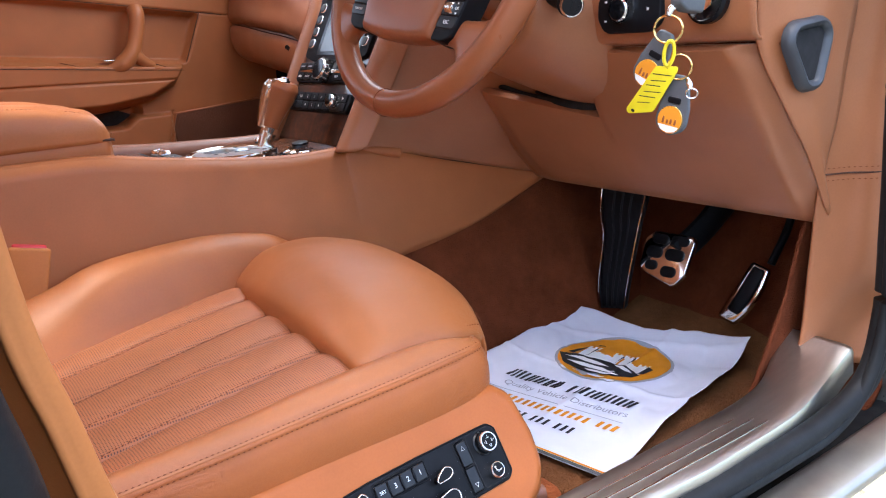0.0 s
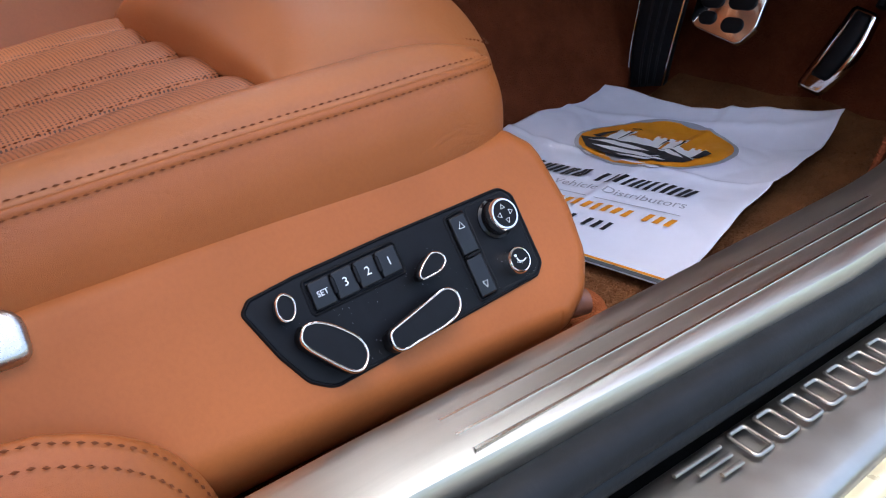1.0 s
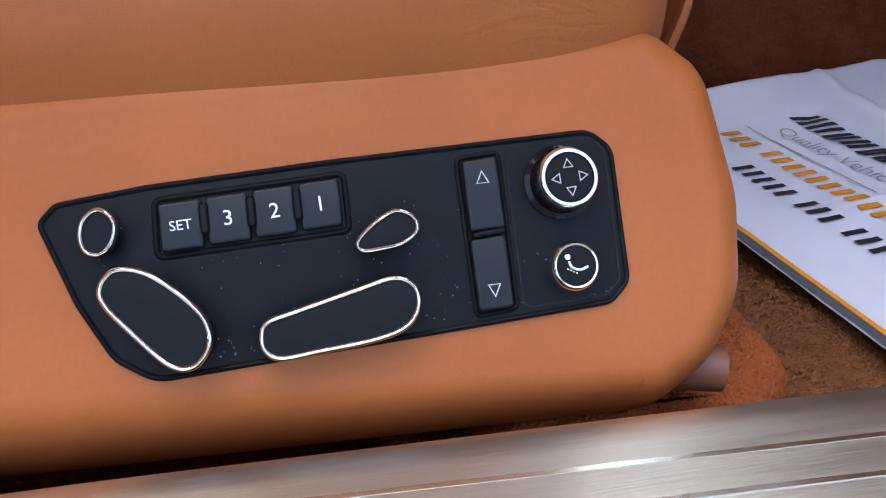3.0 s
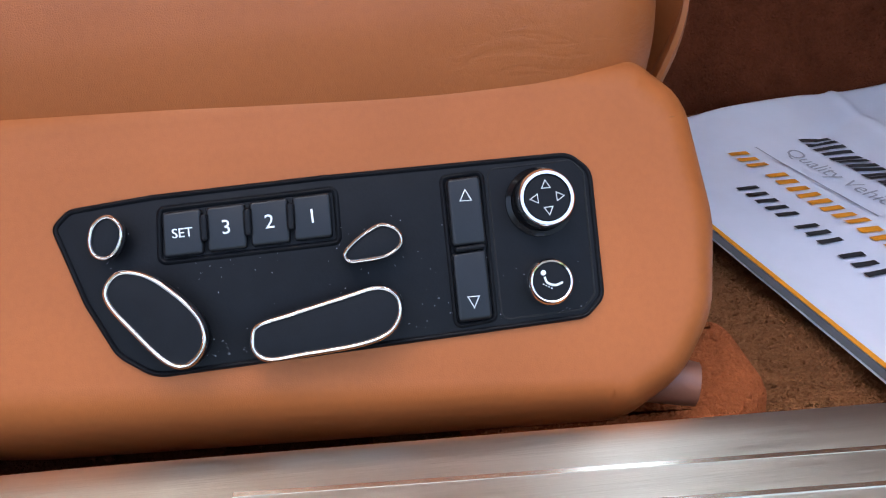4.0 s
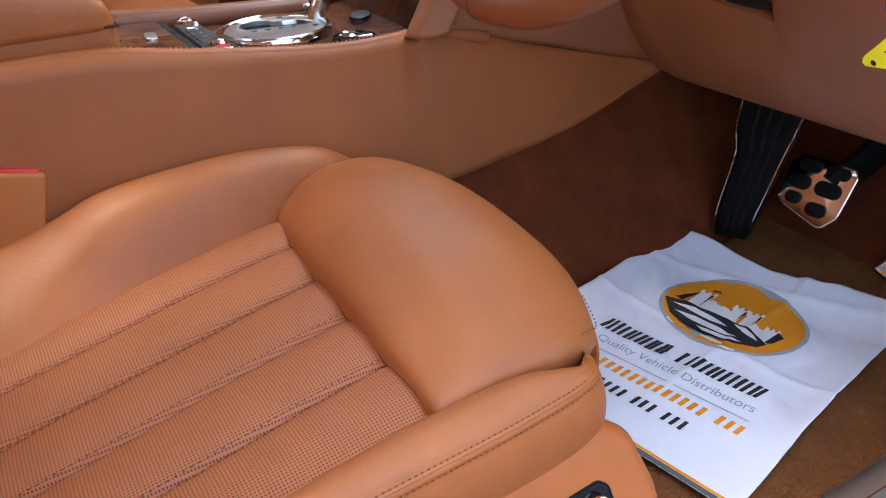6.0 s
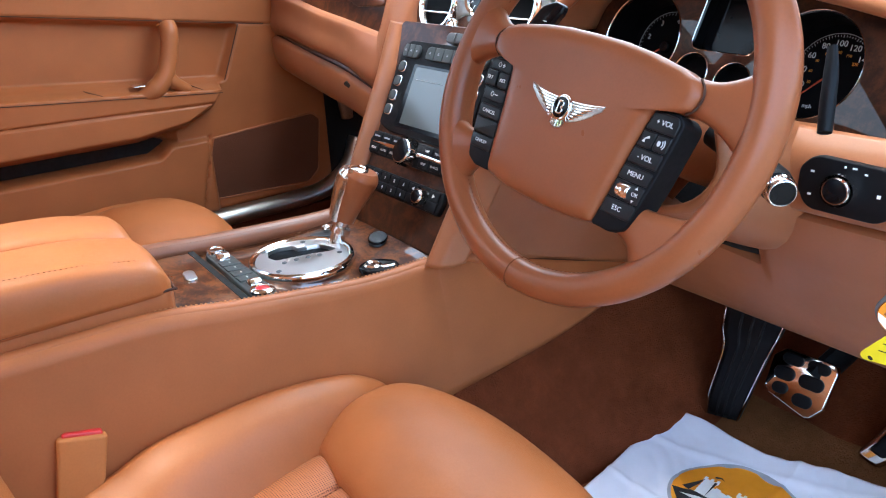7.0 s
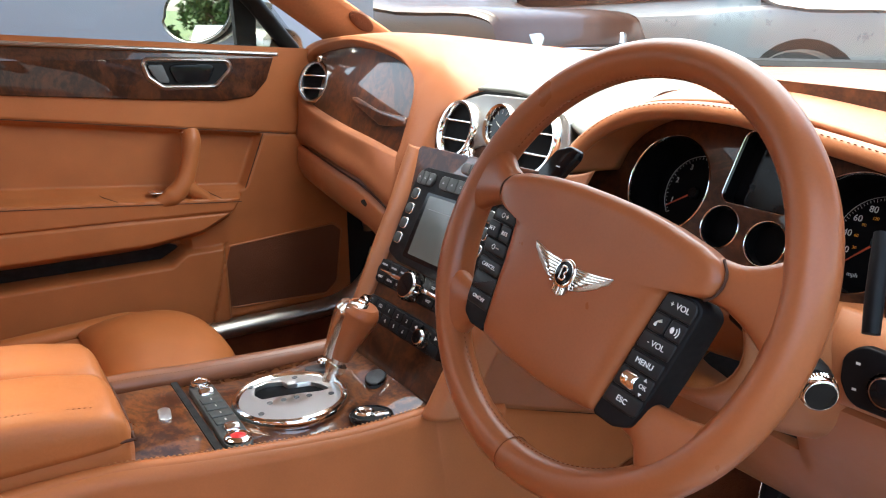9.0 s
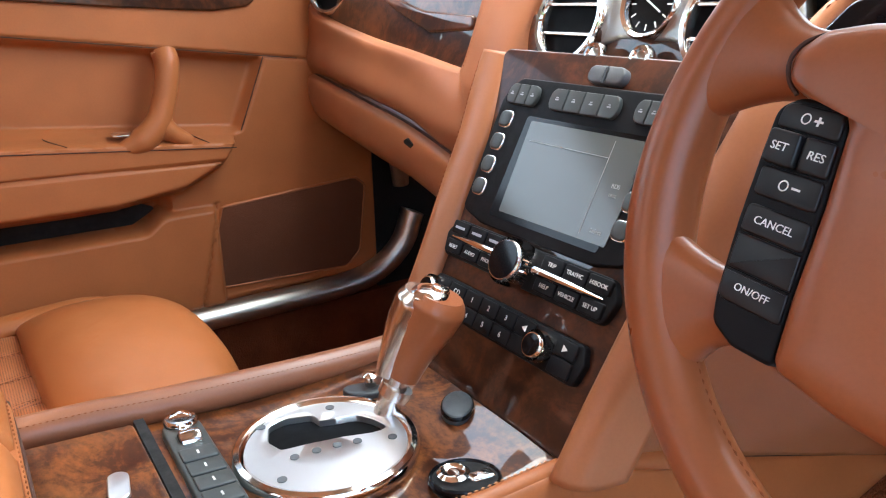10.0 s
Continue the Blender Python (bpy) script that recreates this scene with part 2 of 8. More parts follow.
def burl(name, dark, light, coat=1.0):
    m, nt, b = nodes_of(name)
    warp = put_noise(nt, 15.0, 6.0, 0.68)
    warp.inputs["Distortion"].default_value = 1.6
    fine = put_noise(nt, 70.0, 5.0, 0.7, (1, 1.6, 1))
    mix = nt.nodes.new("ShaderNodeMix")
    mix.data_type = "FLOAT"
    mix.inputs[0].default_value = 0.35
    nt.links.new(warp.outputs[0], mix.inputs[2])
    nt.links.new(fine.outputs[0], mix.inputs[3])
    mid = tuple((a + c) / 2 for a, c in zip(dark, light))
    r = ramp(nt, mix.outputs[0], [(0.34, shade(dark, 0.5)), (0.46, dark), (0.55, mid), (0.68, light)])
    nt.links.new(r.outputs[0], b.inputs["Base Color"])
    b.inputs["Roughness"].default_value = 0.4
    b.inputs["Specular IOR Level"].default_value = 0.2
    b.inputs["Coat Weight"].default_value = coat
    b.inputs["Coat Roughness"].default_value = 0.008
    b.inputs["Coat IOR"].default_value = 1.52
    return m


M_BURL = burl("dark burl veneer", (0.025, 0.0068, 0.0025), (0.102, 0.029, 0.0088))
M_BURL_L = burl("console burl veneer", (0.050, 0.013, 0.004), (0.27, 0.088, 0.020), 1.0)


def glass(name, gloss_tint=(1, 1, 1), tint=(0.93, 0.95, 0.94)):
    m = bpy.data.materials.new(name)
    m.use_nodes = True
    nt = m.node_tree
    nt.nodes.clear()
    out = nt.nodes.new("ShaderNodeOutputMaterial")
    tr = nt.nodes.new("ShaderNodeBsdfTransparent")
    tr.inputs[0].default_value = (*tint, 1)
    gl = nt.nodes.new("ShaderNodeBsdfGlossy")
    gl.inputs["Roughness"].default_value = 0.02
    gl.inputs[0].default_value = (*gloss_tint, 1)
    lw = nt.nodes.new("ShaderNodeLayerWeight")
    lw.inputs[0].default_value = 0.5
    pw = nt.nodes.new("ShaderNodeMath")
    pw.operation = "POWER"
    pw.inputs[1].default_value = 4.0
    fr = nt.nodes.new("ShaderNodeMapRange")
    fr.inputs["To Min"].default_value, fr.inputs["To Max"].default_value = 0.02, 0.22
    nt.links.new(lw.outputs["Facing"], pw.inputs[0])
    nt.links.new(pw.outputs[0], fr.inputs["Value"])
    mx = nt.nodes.new("ShaderNodeMixShader")
    nt.links.new(fr.outputs[0], mx.inputs[0])
    nt.links.new(tr.outputs[0], mx.inputs[1])
    nt.links.new(gl.outputs[0], mx.inputs[2])
    nt.links.new(mx.outputs[0], out.inputs[0])
    return m


M_GLASS = glass("window glass", tint=(0.66, 0.68, 0.67))
M_ROOF_FILTER = glass("tinted roof opening filter", tint=(0.62, 0.62, 0.60))
M_MIRROR = plain("mirror glass", (0.9, 0.92, 0.92), 0.01, 1.0, 0.0)


# ---- building tools ----
def thing(name, label="", category="", at=(0, 0, 0), group="", kind=""):
    e = new(name)
    e.location = at
    e.empty_display_size = 0.02
    return tagged(e, label, category, group, kind)


def mesh_of(name, bm, smooth=True, angle=40):
    bmesh.ops.recalc_face_normals(bm, faces=bm.faces)
    me = bpy.data.meshes.new(name)
    bm.to_mesh(me)
    bm.free()
    if smooth:
        for p in me.polygons:
            p.use_smooth = True
        me.set_sharp_from_angle(angle=radians(angle))
    return me


def part(name, bm, material, parent=None, label="", smooth=True, angle=40, thick=0.0):
    ob = new(name, mesh_of(name, bm, smooth, angle))
    ob.data.materials.append(material)
    if thick:
        s = ob.modifiers.new("thick", "SOLIDIFY")
        s.thickness, s.offset = thick, 0.0
    if parent:
        if parent.parent and parent.parent.parent:
            parent = parent.parent      # no deeper than thing, part, sub-part
        ob.parent = parent
        off = Vector(parent.location)
        if parent.parent:
            off += Vector(parent.parent.location)
        if off.length:
            ob.data.transform(Matrix.Translation(-off))
    if label:
        ob["label"] = label
    return ob


def setting(name, bm, material, label, category, **kw):
    return tagged(part(name, bm, material, None, label, **kw), label, category, kind="structure")


def axes(origin, u, n):
    """A frame: x along u, z along n."""
    n = Vector(n).normalized()
    u = Vector(u)
    u = (u - n * u.dot(n)).normalized()
    v = n.cross(u)
    m = Matrix((u, v, n)).transposed().to_4x4()
    m.translation = origin
    return m


def cr(pts, n, closed=False):
    """n points along a smooth curve through pts."""
    P = [Vector(p) for p in pts]
    if len(P) == 2:
        return [P[0].lerp(P[1], i / (n - 1)) for i in range(n)]
    k = len(P)
    segs = k if closed else k - 1
    out = []
    for i in range(n):
        s = i / (n if closed else n - 1) * segs
        a = min(int(s), segs - 1)
        f = s - a
        if closed:
            p0, p1, p2, p3 = (P[(a + j) % k] for j in (-1, 0, 1, 2))
        else:
            p1, p2 = P[a], P[a + 1]
            p0 = P[a - 1] if a > 0 else p1 * 2 - p2
            p3 = P[a + 2] if a + 2 < k else p2 * 2 - p1
        out.append(0.5 * ((2 * p1) + (p2 - p0) * f + (2 * p0 - 5 * p1 + 4 * p2 - p3) * f * f + (3 * p1 - p0 - 3 * p2 + p3) * f ** 3))
    return out


def add_grid(bm, rows, close_u=False, close_v=False):
    vs = [[bm.verts.new(p) for p in r] for r in rows]
    nu, nv = len(vs), len(vs[0])
    for i in range(nu - (0 if close_u else 1)):
        for j in range(nv - (0 if close_v else 1)):
            a, b, c, d = vs[i][j], vs[(i + 1) % nu][j], vs[(i + 1) % nu][(j + 1) % nv], vs[i][(j + 1) % nv]
            try:
                bm.faces.new((a, b, c, d))
            except ValueError:
                pass
    return vs


def loft(rails, nu=24, nv=24):
    """A smooth patch through rails (polylines), resampled both ways."""
    R = [cr(r, nv) for r in rails]
    cols = [cr([R[i][j] for i in range(len(R))], nu) for j in range(nv)]
    bm = bmesh.new()
    add_grid(bm, [[cols[j][i] for j in range(nv)] for i in range(nu)])
    return bm


def rpoly(pts, r, seg=5):
    """A polygon with rounded corners; r one radius or one per corner."""
    P = [Vector((p[0], p[1])) for p in pts]
    k = len(P)
    out = []
    for i in range(k):
        a, b, c = P[i - 1], P[i], P[(i + 1) % k]
        ri = r[i] if isinstance(r, (list, tuple)) else r
        d1, d2 = (a - b), (c - b)
        l1, l2 = d1.length, d2.length
        d1.normalize(), d2.normalize()
        ang = d1.angle(d2)
        if ri <= 0 or ang > 3.05:
            out.append(b)
            continue
        t = min(ri / math.tan(ang / 2), l1 * 0.49, l2 * 0.49)
        rr = t * math.tan(ang / 2)
        mid = (d1 + d2).normalized()
        cen = b + mid * (rr / math.sin(ang / 2))
        s, e = b + d1 * t - cen, b + d2 * t - cen
        tot = s.angle_signed(e)
        for j in range(seg + 1):
            q = s.copy()
            q.rotate(Matrix.Rotation(-tot * j / seg, 2))
            out.append(cen + q)
    return out


def ellipse(a, b, n=28, c=(0, 0)):
    return [Vector((c[0] + a * math.cos(2 * math.pi * i / n), c[1] + b * math.sin(2 * math.pi * i / n))) for i in range(n)]


def prism(outline, m, d0, d1, bevel=0.0, seg=3, bm=None, scale=0.001):
    """A slab over an outline in the frame m (outline in millimetres, heights in metres), its top edge rounded by stepping inwards."""
    bm = bm or bmesh.new()
    P = [Vector((p[0] * scale, p[1] * scale)) for p in outline]
    area = sum(P[i - 1].x * P[i].y - P[i].x * P[i - 1].y for i in range(len(P)))
    if area < 0:
        P.reverse()
    k = len(P)
    nor = []
    for i in range(k):
        a, b, c = P[i - 1], P[i], P[(i + 1) % k]
        e1, e2 = (b - a), (c - b)
        if e1.length < 1e-7:
            e1 = e2
        if e2.length < 1e-7:
            e2 = e1
        n1, n2 = Vector((e1.y, -e1.x)).normalized(), Vector((e2.y, -e2.x)).normalized()
        s = n1 + n2
        s = n1 if s.length < 1e-4 else s.normalized() / max(0.5, math.sqrt(max(0.0, (1 + n1.dot(n2)) / 2)))
        nor.append(s)
    sg = 1 if d1 > d0 else -1
    levels = [(0, d0)]
    if bevel:
        for j in range(seg + 1):
            t = math.pi / 2 * j / seg
            levels.append((bevel * (1 - math.cos(t)), d1 - sg * bevel * (1 - math.sin(t))))
    else:
        levels.append((0, d1))
    rings = []
    for inset, h in levels:
        rings.append([bm.verts.new(m @ Vector((P[i].x - nor[i].x * inset, P[i].y - nor[i].y * inset, h))) for i in range(k)])
    for r0, r1 in zip(rings, rings[1:]):
        for i in range(k):
            bm.faces.new((r0[i - 1], r0[i], r1[i], r1[i - 1]))
    bm.faces.new(rings[-1])
    bm.faces.new(list(reversed(rings[0])))
    return bm


def dome(outline, m, centre, d0, d1, flat=0.55, rings=10, scale=0.001, power=2.6):
    """A pillow over a star-shaped outline: full height over its middle, rolled off to the edge."""
    bm = bmesh.new()
    c = Vector(centre) * scale
    P = [Vector((p[0], p[1])) * scale for p in outline]
    rows = [[m @ Vector((p.x, p.y, d0)) for p in P]]
    for k in range(rings + 1):
        a = math.pi / 2 * k / rings
        f = 1 - (1 - flat) * (1 - math.cos(a))
        h = d0 + (d1 - d0) * (1 - (1 - math.sin(a)) ** power * 0.35 - (1 - math.sin(a)) * 0.15)
        rows.append([m @ Vector((c.x + (p.x - c.x) * f, c.y + (p.y - c.y) * f, h)) for p in P])
    for f in (flat * 0.66, flat * 0.33, 0.02):
        rows.append([m @ Vector((c.x + (p.x - c.x) * f, c.y + (p.y - c.y) * f, d1 + (d1 - d0) * 0.02 * (1 - f))) for p in P])
    vs = add_grid(bm, rows, close_v=True)
    bm.faces.new(vs[-1])
    bm.faces.new(list(reversed(vs[0])))
    return bm


def ring_of(outline, m, width, d0, d1, bm=None, scale=0.001, seg=6):
    """A half-round rim of that width (metres) along a closed outline."""
    bm = bm or bmesh.new()
    P = [Vector((p[0] * scale, p[1] * scale)) for p in outline]
    k = len(P)
    rows = []
    for i in range(k):
        a, b, c = P[i - 1], P[i], P[(i + 1) % k]
        t = (c - a).normalized()
        n = Vector((t.y, -t.x))
        row = []
        for j in range(seg + 1):
            w = math.pi * j / seg
            q = b + n * (width / 2 * math.cos(w))
            row.append(m @ Vector((q.x, q.y, d0 + (d1 - d0) * math.sin(w))))
        rows.append(row)
    add_grid(bm, rows, close_u=True)
    return bm


def tube(path, radius, n=None, seg=14, closed=False, flat=1.0, up=(0, 0, 1), bm=None, caps=True):
    """A round or flattened bar along a smooth path; radius a number or a list along it."""
    bm = bm or bmesh.new()
    n = n or max(8, 6 * len(path))
    P = cr(path, n, closed)
    up = Vector(up)
    rows = []
    for i, p in enumerate(P):
        a = P[i - 1] if (i > 0 or closed) else p
        c = P[(i + 1) % len(P)] if (i < len(P) - 1 or closed) else p
        t = (c - a).normalized()
        s = t.cross(up)
        s = s.normalized() if s.length > 1e-5 else t.orthogonal().normalized()
        w = s.cross(t).normalized()
        f = i / (len(P) - 1)
        if isinstance(radius, (list, tuple)):
            q = f * (len(radius) - 1)
            a0 = min(int(q), len(radius) - 2)
            r = radius[a0] + (radius[a0 + 1] - radius[a0]) * (q - a0)
        else:
            r = radius
        rows.append([p + s * (r * math.cos(2 * math.pi * j / seg)) + w * (r * flat * math.sin(2 * math.pi * j / seg)) for j in range(seg)])
    vs = add_grid(bm, rows, close_u=closed, close_v=True)
    if not closed and caps:
        bm.faces.new(list(reversed(vs[0])))
        bm.faces.new(vs[-1])
    return bm


def lathe(profile, m, seg=28, bm=None, scale=0.001):
    """A turned shape: profile of (radius, height) in millimetres about the frame's z."""
    bm = bm or bmesh.new()
    rows = []
    for r, h in profile:
        rows.append([m @ Vector((r * scale * math.cos(2 * math.pi * j / seg), r * scale * math.sin(2 * math.pi * j / seg), h * scale)) for j in range(seg)])
    vs = add_grid(bm, rows, close_v=True)
    if profile[0][0] > 0.01 and profile[0][1] <= min(h for r, h in profile):
        bm.faces.new(list(reversed(vs[0])))
    if profile[-1][0] > 0.01 and profile[-1][1] >= max(h for r, h in profile):
        bm.faces.new(vs[-1])
    bmesh.ops.remove_doubles(bm, verts=bm.verts, dist=1e-6)
    return bm


def knurled(r, h0, h1, m, teeth=40, depth=0.6, bm=None):
    """A band of fine teeth round a knob, in millimetres."""
    bm = bm or bmesh.new()
    seg = teeth * 2
    rows = []
    for h in (h0, h1):
        rows.append([m @ Vector(((r + (depth if j % 2 else 0)) * 0.001 * math.cos(2 * math.pi * j / seg), (r + (depth if j % 2 else 0)) * 0.001 * math.sin(2 * math.pi * j / seg), h * 0.001)) for j in range(seg)])
    add_grid(bm, rows, close_v=True)
    return bm


def stitches(path, bm=None, step=0.0062, length=0.0042, r=0.0007, n=200, lift=(0, 0, 0)):
    """Raised thread dashes along a path."""
    bm = bm or bmesh.new()
    P = [p + Vector(lift) for p in cr(path, n)]
    d, want = 0.0, 0.0
    for a, b in zip(P, P[1:]):
        L = (b - a).length
        while want <= d + L and L > 1e-9:
            c = a.lerp(b, (want - d) / L)
            t = (b - a).normalized()
            s = t.orthogonal().normalized()
            w = t.cross(s)
            ends = (bm.verts.new(c - t * length / 2), bm.verts.new(c + t * length / 2))
            mid = [bm.verts.new(c + (s * math.cos(k * math.pi / 2) + w * math.sin(k * math.pi / 2)) * r) for k in range(4)]
            for k in range(4):
                bm.faces.new((ends[0], mid[k], mid[(k + 1) % 4]))
                bm.faces.new((ends[1], mid[(k + 1) % 4], mid[k]))
            want += step
        d += L
    return bm


def lettering(text, m, size, thick=0.0002, align="CENTER"):
    """Words in the built-in font as a mesh, lying in the frame m."""
    cu = bpy.data.curves.new("words", "FONT")
    cu.body, cu.size, cu.extrude, cu.align_x, cu.align_y = text, size, thick, align, "CENTER"
    cu.resolution_u = 3
    ob = bpy.data.objects.new("words", cu)
    scene.collection.objects.link(ob)
    dg = bpy.context.evaluated_depsgraph_get()
    me = bpy.data.meshes.new_from_object(ob.evaluated_get(dg))
    bm = bmesh.new()
    bm.from_mesh(me)
    bm.transform(m)
    bpy.data.objects.remove(ob)
    bpy.data.curves.remove(cu)
    bpy.data.meshes.remove(me)
    return bm


def bars(m, boxes, thick=0.0003, bm=None):
    """Flat little blocks standing for print: (x, y, width, height) in millimetres."""
    bm = bm or bmesh.new()
    for x, y, w, h in boxes:
        prism([(x, y), (x + w, y), (x + w, y + h), (x, y + h)], m, 0.0, thick, bm=bm)
    return bm


def smooth_step(a, b, v):
    t = min(1.0, max(0.0, (v - a) / (b - a)))
    return t * t * (3 - 2 * t)


def at(m, x, y, z=0.0):
    """The frame m moved within itself by millimetres."""
    return m @ Matrix.Translation((x * 0.001, y * 0.001, z * 0.001))


def slab(x0, x1, y0, y1, z0, z1, bm=None):
    bm = bm or bmesh.new()
    v = [bm.verts.new((x, y, z)) for z in (z0, z1) for x, y in ((x0, y0), (x1, y0), (x1, y1), (x0, y1))]
    for f in ((3, 2, 1, 0), (4, 5, 6, 7), (0, 1, 5, 4), (1, 2, 6, 5), (2, 3, 7, 6), (3, 0, 4, 7)):
        bm.faces.new([v[i] for i in f])
    return bm


# ---- the car's shell: floor, tunnel, sills, pillars, roof, glass ----
setting("floor", slab(-0.72, 0.70, -1.75, 0.75, 0.27, 0.318), M_CARPET, "dark red-brown carpet covering the cabin floor", "floor")
# driver's side tunnel wall below the console
setting("tunnel_wall_driver", loft([
    [(0.120, -0.75, 0.47), (0.130, -0.2, 0.48), (0.138, 0.12, 0.515), (0.152, 0.32, 0.555), (0.165, 0.50, 0.63), (0.18, 0.72, 0.75)],
    [(0.150, -0.75, 0.42), (0.165, -0.2, 0.43), (0.175, 0.12, 0.45), (0.195, 0.32, 0.47), (0.215, 0.50, 0.50), (0.24, 0.72, 0.55)],
    [(0.175, -0.75, 0.37), (0.20, -0.2, 0.37), (0.225, 0.12, 0.375), (0.245, 0.32, 0.38), (0.265, 0.50, 0.39), (0.29, 0.72, 0.40)],
    [(0.185, -0.75, 0.315), (0.215, -0.2, 0.315), (0.245, 0.12, 0.315), (0.27, 0.32, 0.315), (0.295, 0.50, 0.315), (0.33, 0.72, 0.315)]], 20, 40),
    M_CARPET, "dark red-brown carpeted side of the transmission tunnel", "tunnel", thick=0.006)
setting("tunnel_wall_passenger", loft([
    [(-0.120, -0.75, 0.60), (-0.13, 0.0, 0.60), (-0.14, 0.30, 0.62), (-0.16, 0.72, 0.75)],
    [(-0.175, -0.75, 0.38), (-0.19, 0.0, 0.38), (-0.20, 0.30, 0.40), (-0.24, 0.72, 0.50)],
    [(-0.19, -0.75, 0.315), (-0.21, 0.0, 0.315), (-0.23, 0.30, 0.315), (-0.27, 0.72, 0.315)]], 12, 24),
    M_CARPET, "dark carpeted tunnel side in the passenger footwell", "tunnel", thick=0.006)
# sloping toe board
setting("toe_board", loft([
    [(0.74, 0.50, 0.315), (0.5, 0.54, 0.315), (0.2, 0.54, 0.315), (-0.2, 0.50, 0.315), (-0.74, 0.48, 0.315)],
    [(0.74, 0.57, 0.37), (0.5, 0.60, 0.36), (0.2, 0.60, 0.36), (-0.2, 0.58, 0.37), (-0.74, 0.56, 0.37)],
    [(0.74, 0.68, 0.56), (0.5, 0.68, 0.56), (0.2, 0.68, 0.56), (-0.2, 0.68, 0.56), (-0.74, 0.68, 0.56)],
    [(0.74, 0.72, 0.95), (0.5, 0.72, 0.95), (0.2, 0.72, 0.95), (-0.2, 0.72, 0.95), (-0.74, 0.72, 0.95)]], 20, 20),
    M_CARPET, "dark red-brown carpeted toe board in the footwell", "bulkhead", thick=0.008)
# driver's sill: bright tread plate with three ribs, curling up at the front
SILL = [(-0.30, 0.0), (-0.2, 0.0), (0.0, 0.0), (0.2, 0.0), (0.26, 0.001), (0.31, 0.005), (0.35, 0.011), (0.39, 0.020), (0.43, 0.036)]
line = cr([(y, up, 0) for y, up in SILL], 60)
bm = bmesh.new()
rows = []
for q in line:
    y, up = q.x, max(0.0, q.y)
    k = (y + 0.2) / 0.43
    xi, xo = 0.6975 + 0.010 * min(1.0, max(0.0, k)), 0.742 + 0.026 * min(1.0, max(-0.3, k * 1.3))
    curl = smooth_step(0.27, 0.43, y)
    xi, xo = xi - 0.034 * curl ** 1.6, xo - 0.016 * curl
    yo = y + 0.012 * max(0.0, min(1.0, (y - 0.2) / 0.25))
    row = [(xi - 0.010, y, 0.33 + up * 0.6), (xi - 0.006, y, 0.40 + up), (xi - 0.0030, y, 0.4150 + up), (xi - 0.0008, y, 0.4186 + up), (xi + 0.0022, y, 0.4198 + up)]
    for f in (0.2, 0.4, 0.6, 0.8):
        row.append((xi + (xo - xi) * f, y + (yo - y) * f, 0.4200 - 0.001 * f + up * (1 - 0.14 * f)))
    row += [(xo - 0.006, yo, 0.4186 + up * 0.86), (xo - 0.0022, yo, 0.4170 + up * 0.86), (xo, yo, 0.4130 + up * 0.85), (xo + 0.002, yo, 0.385 + up * 0.85)]
    rows.append(row)
add_grid(bm, rows)
tread = setting("sill_tread_driver", bm, M_TREAD, "brushed metal tread plate with raised ribs on the door sill", "sill", thick=0.002, angle=25)
for i in range(3):
    x0 = 0.7125 + 0.0130 * i
    run = [(x0, -0.158), (x0 + 0.006, 0.0), (x0 + 0.0125, 0.18), (x0 + 0.0145, 0.268)]
    # beside each rib a dark strip draws the shade of its step
    for name, dx0, dx1, h0, h1, mt in (("rib", 0.0, 0.0024, 0.4185, 0.4208, M_RIB), ("rib_shade_line", -0.0009, 0.0, 0.4185, 0.42012, M_GREYPL)):
        bm = bmesh.new()
        add_grid(bm, [[(p.x + dx0, p.y, h0), (p.x + dx0 + 0.0003, p.y, h1), (p.x + dx1 - 0.0005, p.y, h1), (p.x + dx1, p.y, h0)] for p in cr([(a, b, 0) for a, b in run], 30)])
        part(name, bm, mt, tread, smooth=False)
setting("sill_outer_driver", loft([
    [(0.752, -0.75, 0.36), (0.764, -0.2, 0.36), (0.78, 0.2, 0.36), (0.80, 0.5, 0.38)],
    [(0.762, -0.75, 0.366), (0.775, -0.2, 0.366), (0.79, 0.2, 0.366), (0.81, 0.5, 0.385)],
    [(0.824, -0.75, 0.363), (0.827, -0.2, 0.363), (0.830, 0.2, 0.363), (0.846, 0.5, 0.38)],
    [(0.830, -0.75, 0.353), (0.833, -0.2, 0.353), (0.836, 0.2, 0.353), (0.852, 0.5, 0.37)]], 12, 24),
    M_PLATE, "bright satin metal plate along the outer sill", "sill", thick=0.003)
setting("sill_body_driver", loft([
    [(0.828, -1.4, 0.353), (0.831, -0.2, 0.353), (0.834, 0.2, 0.353), (0.850, 0.52, 0.37)],
    [(0.839, -1.4, 0.352), (0.842, -0.2, 0.352), (0.845, 0.2, 0.352), (0.861, 0.52, 0.366)],
    [(0.846, -1.4, 0.338), (0.849, -0.2, 0.338), (0.852, 0.2, 0.338), (0.868, 0.52, 0.352)]], 8, 20),
    M_CREAM, "pale gold painted edge of the body sill", "body panel", thick=0.003)
setting("sill_skirt_driver", slab(0.70, 0.874, -1.4, 0.9, 0.14, 0.330), M_RUBBER, "black lower sill skirt of the car", "body panel")
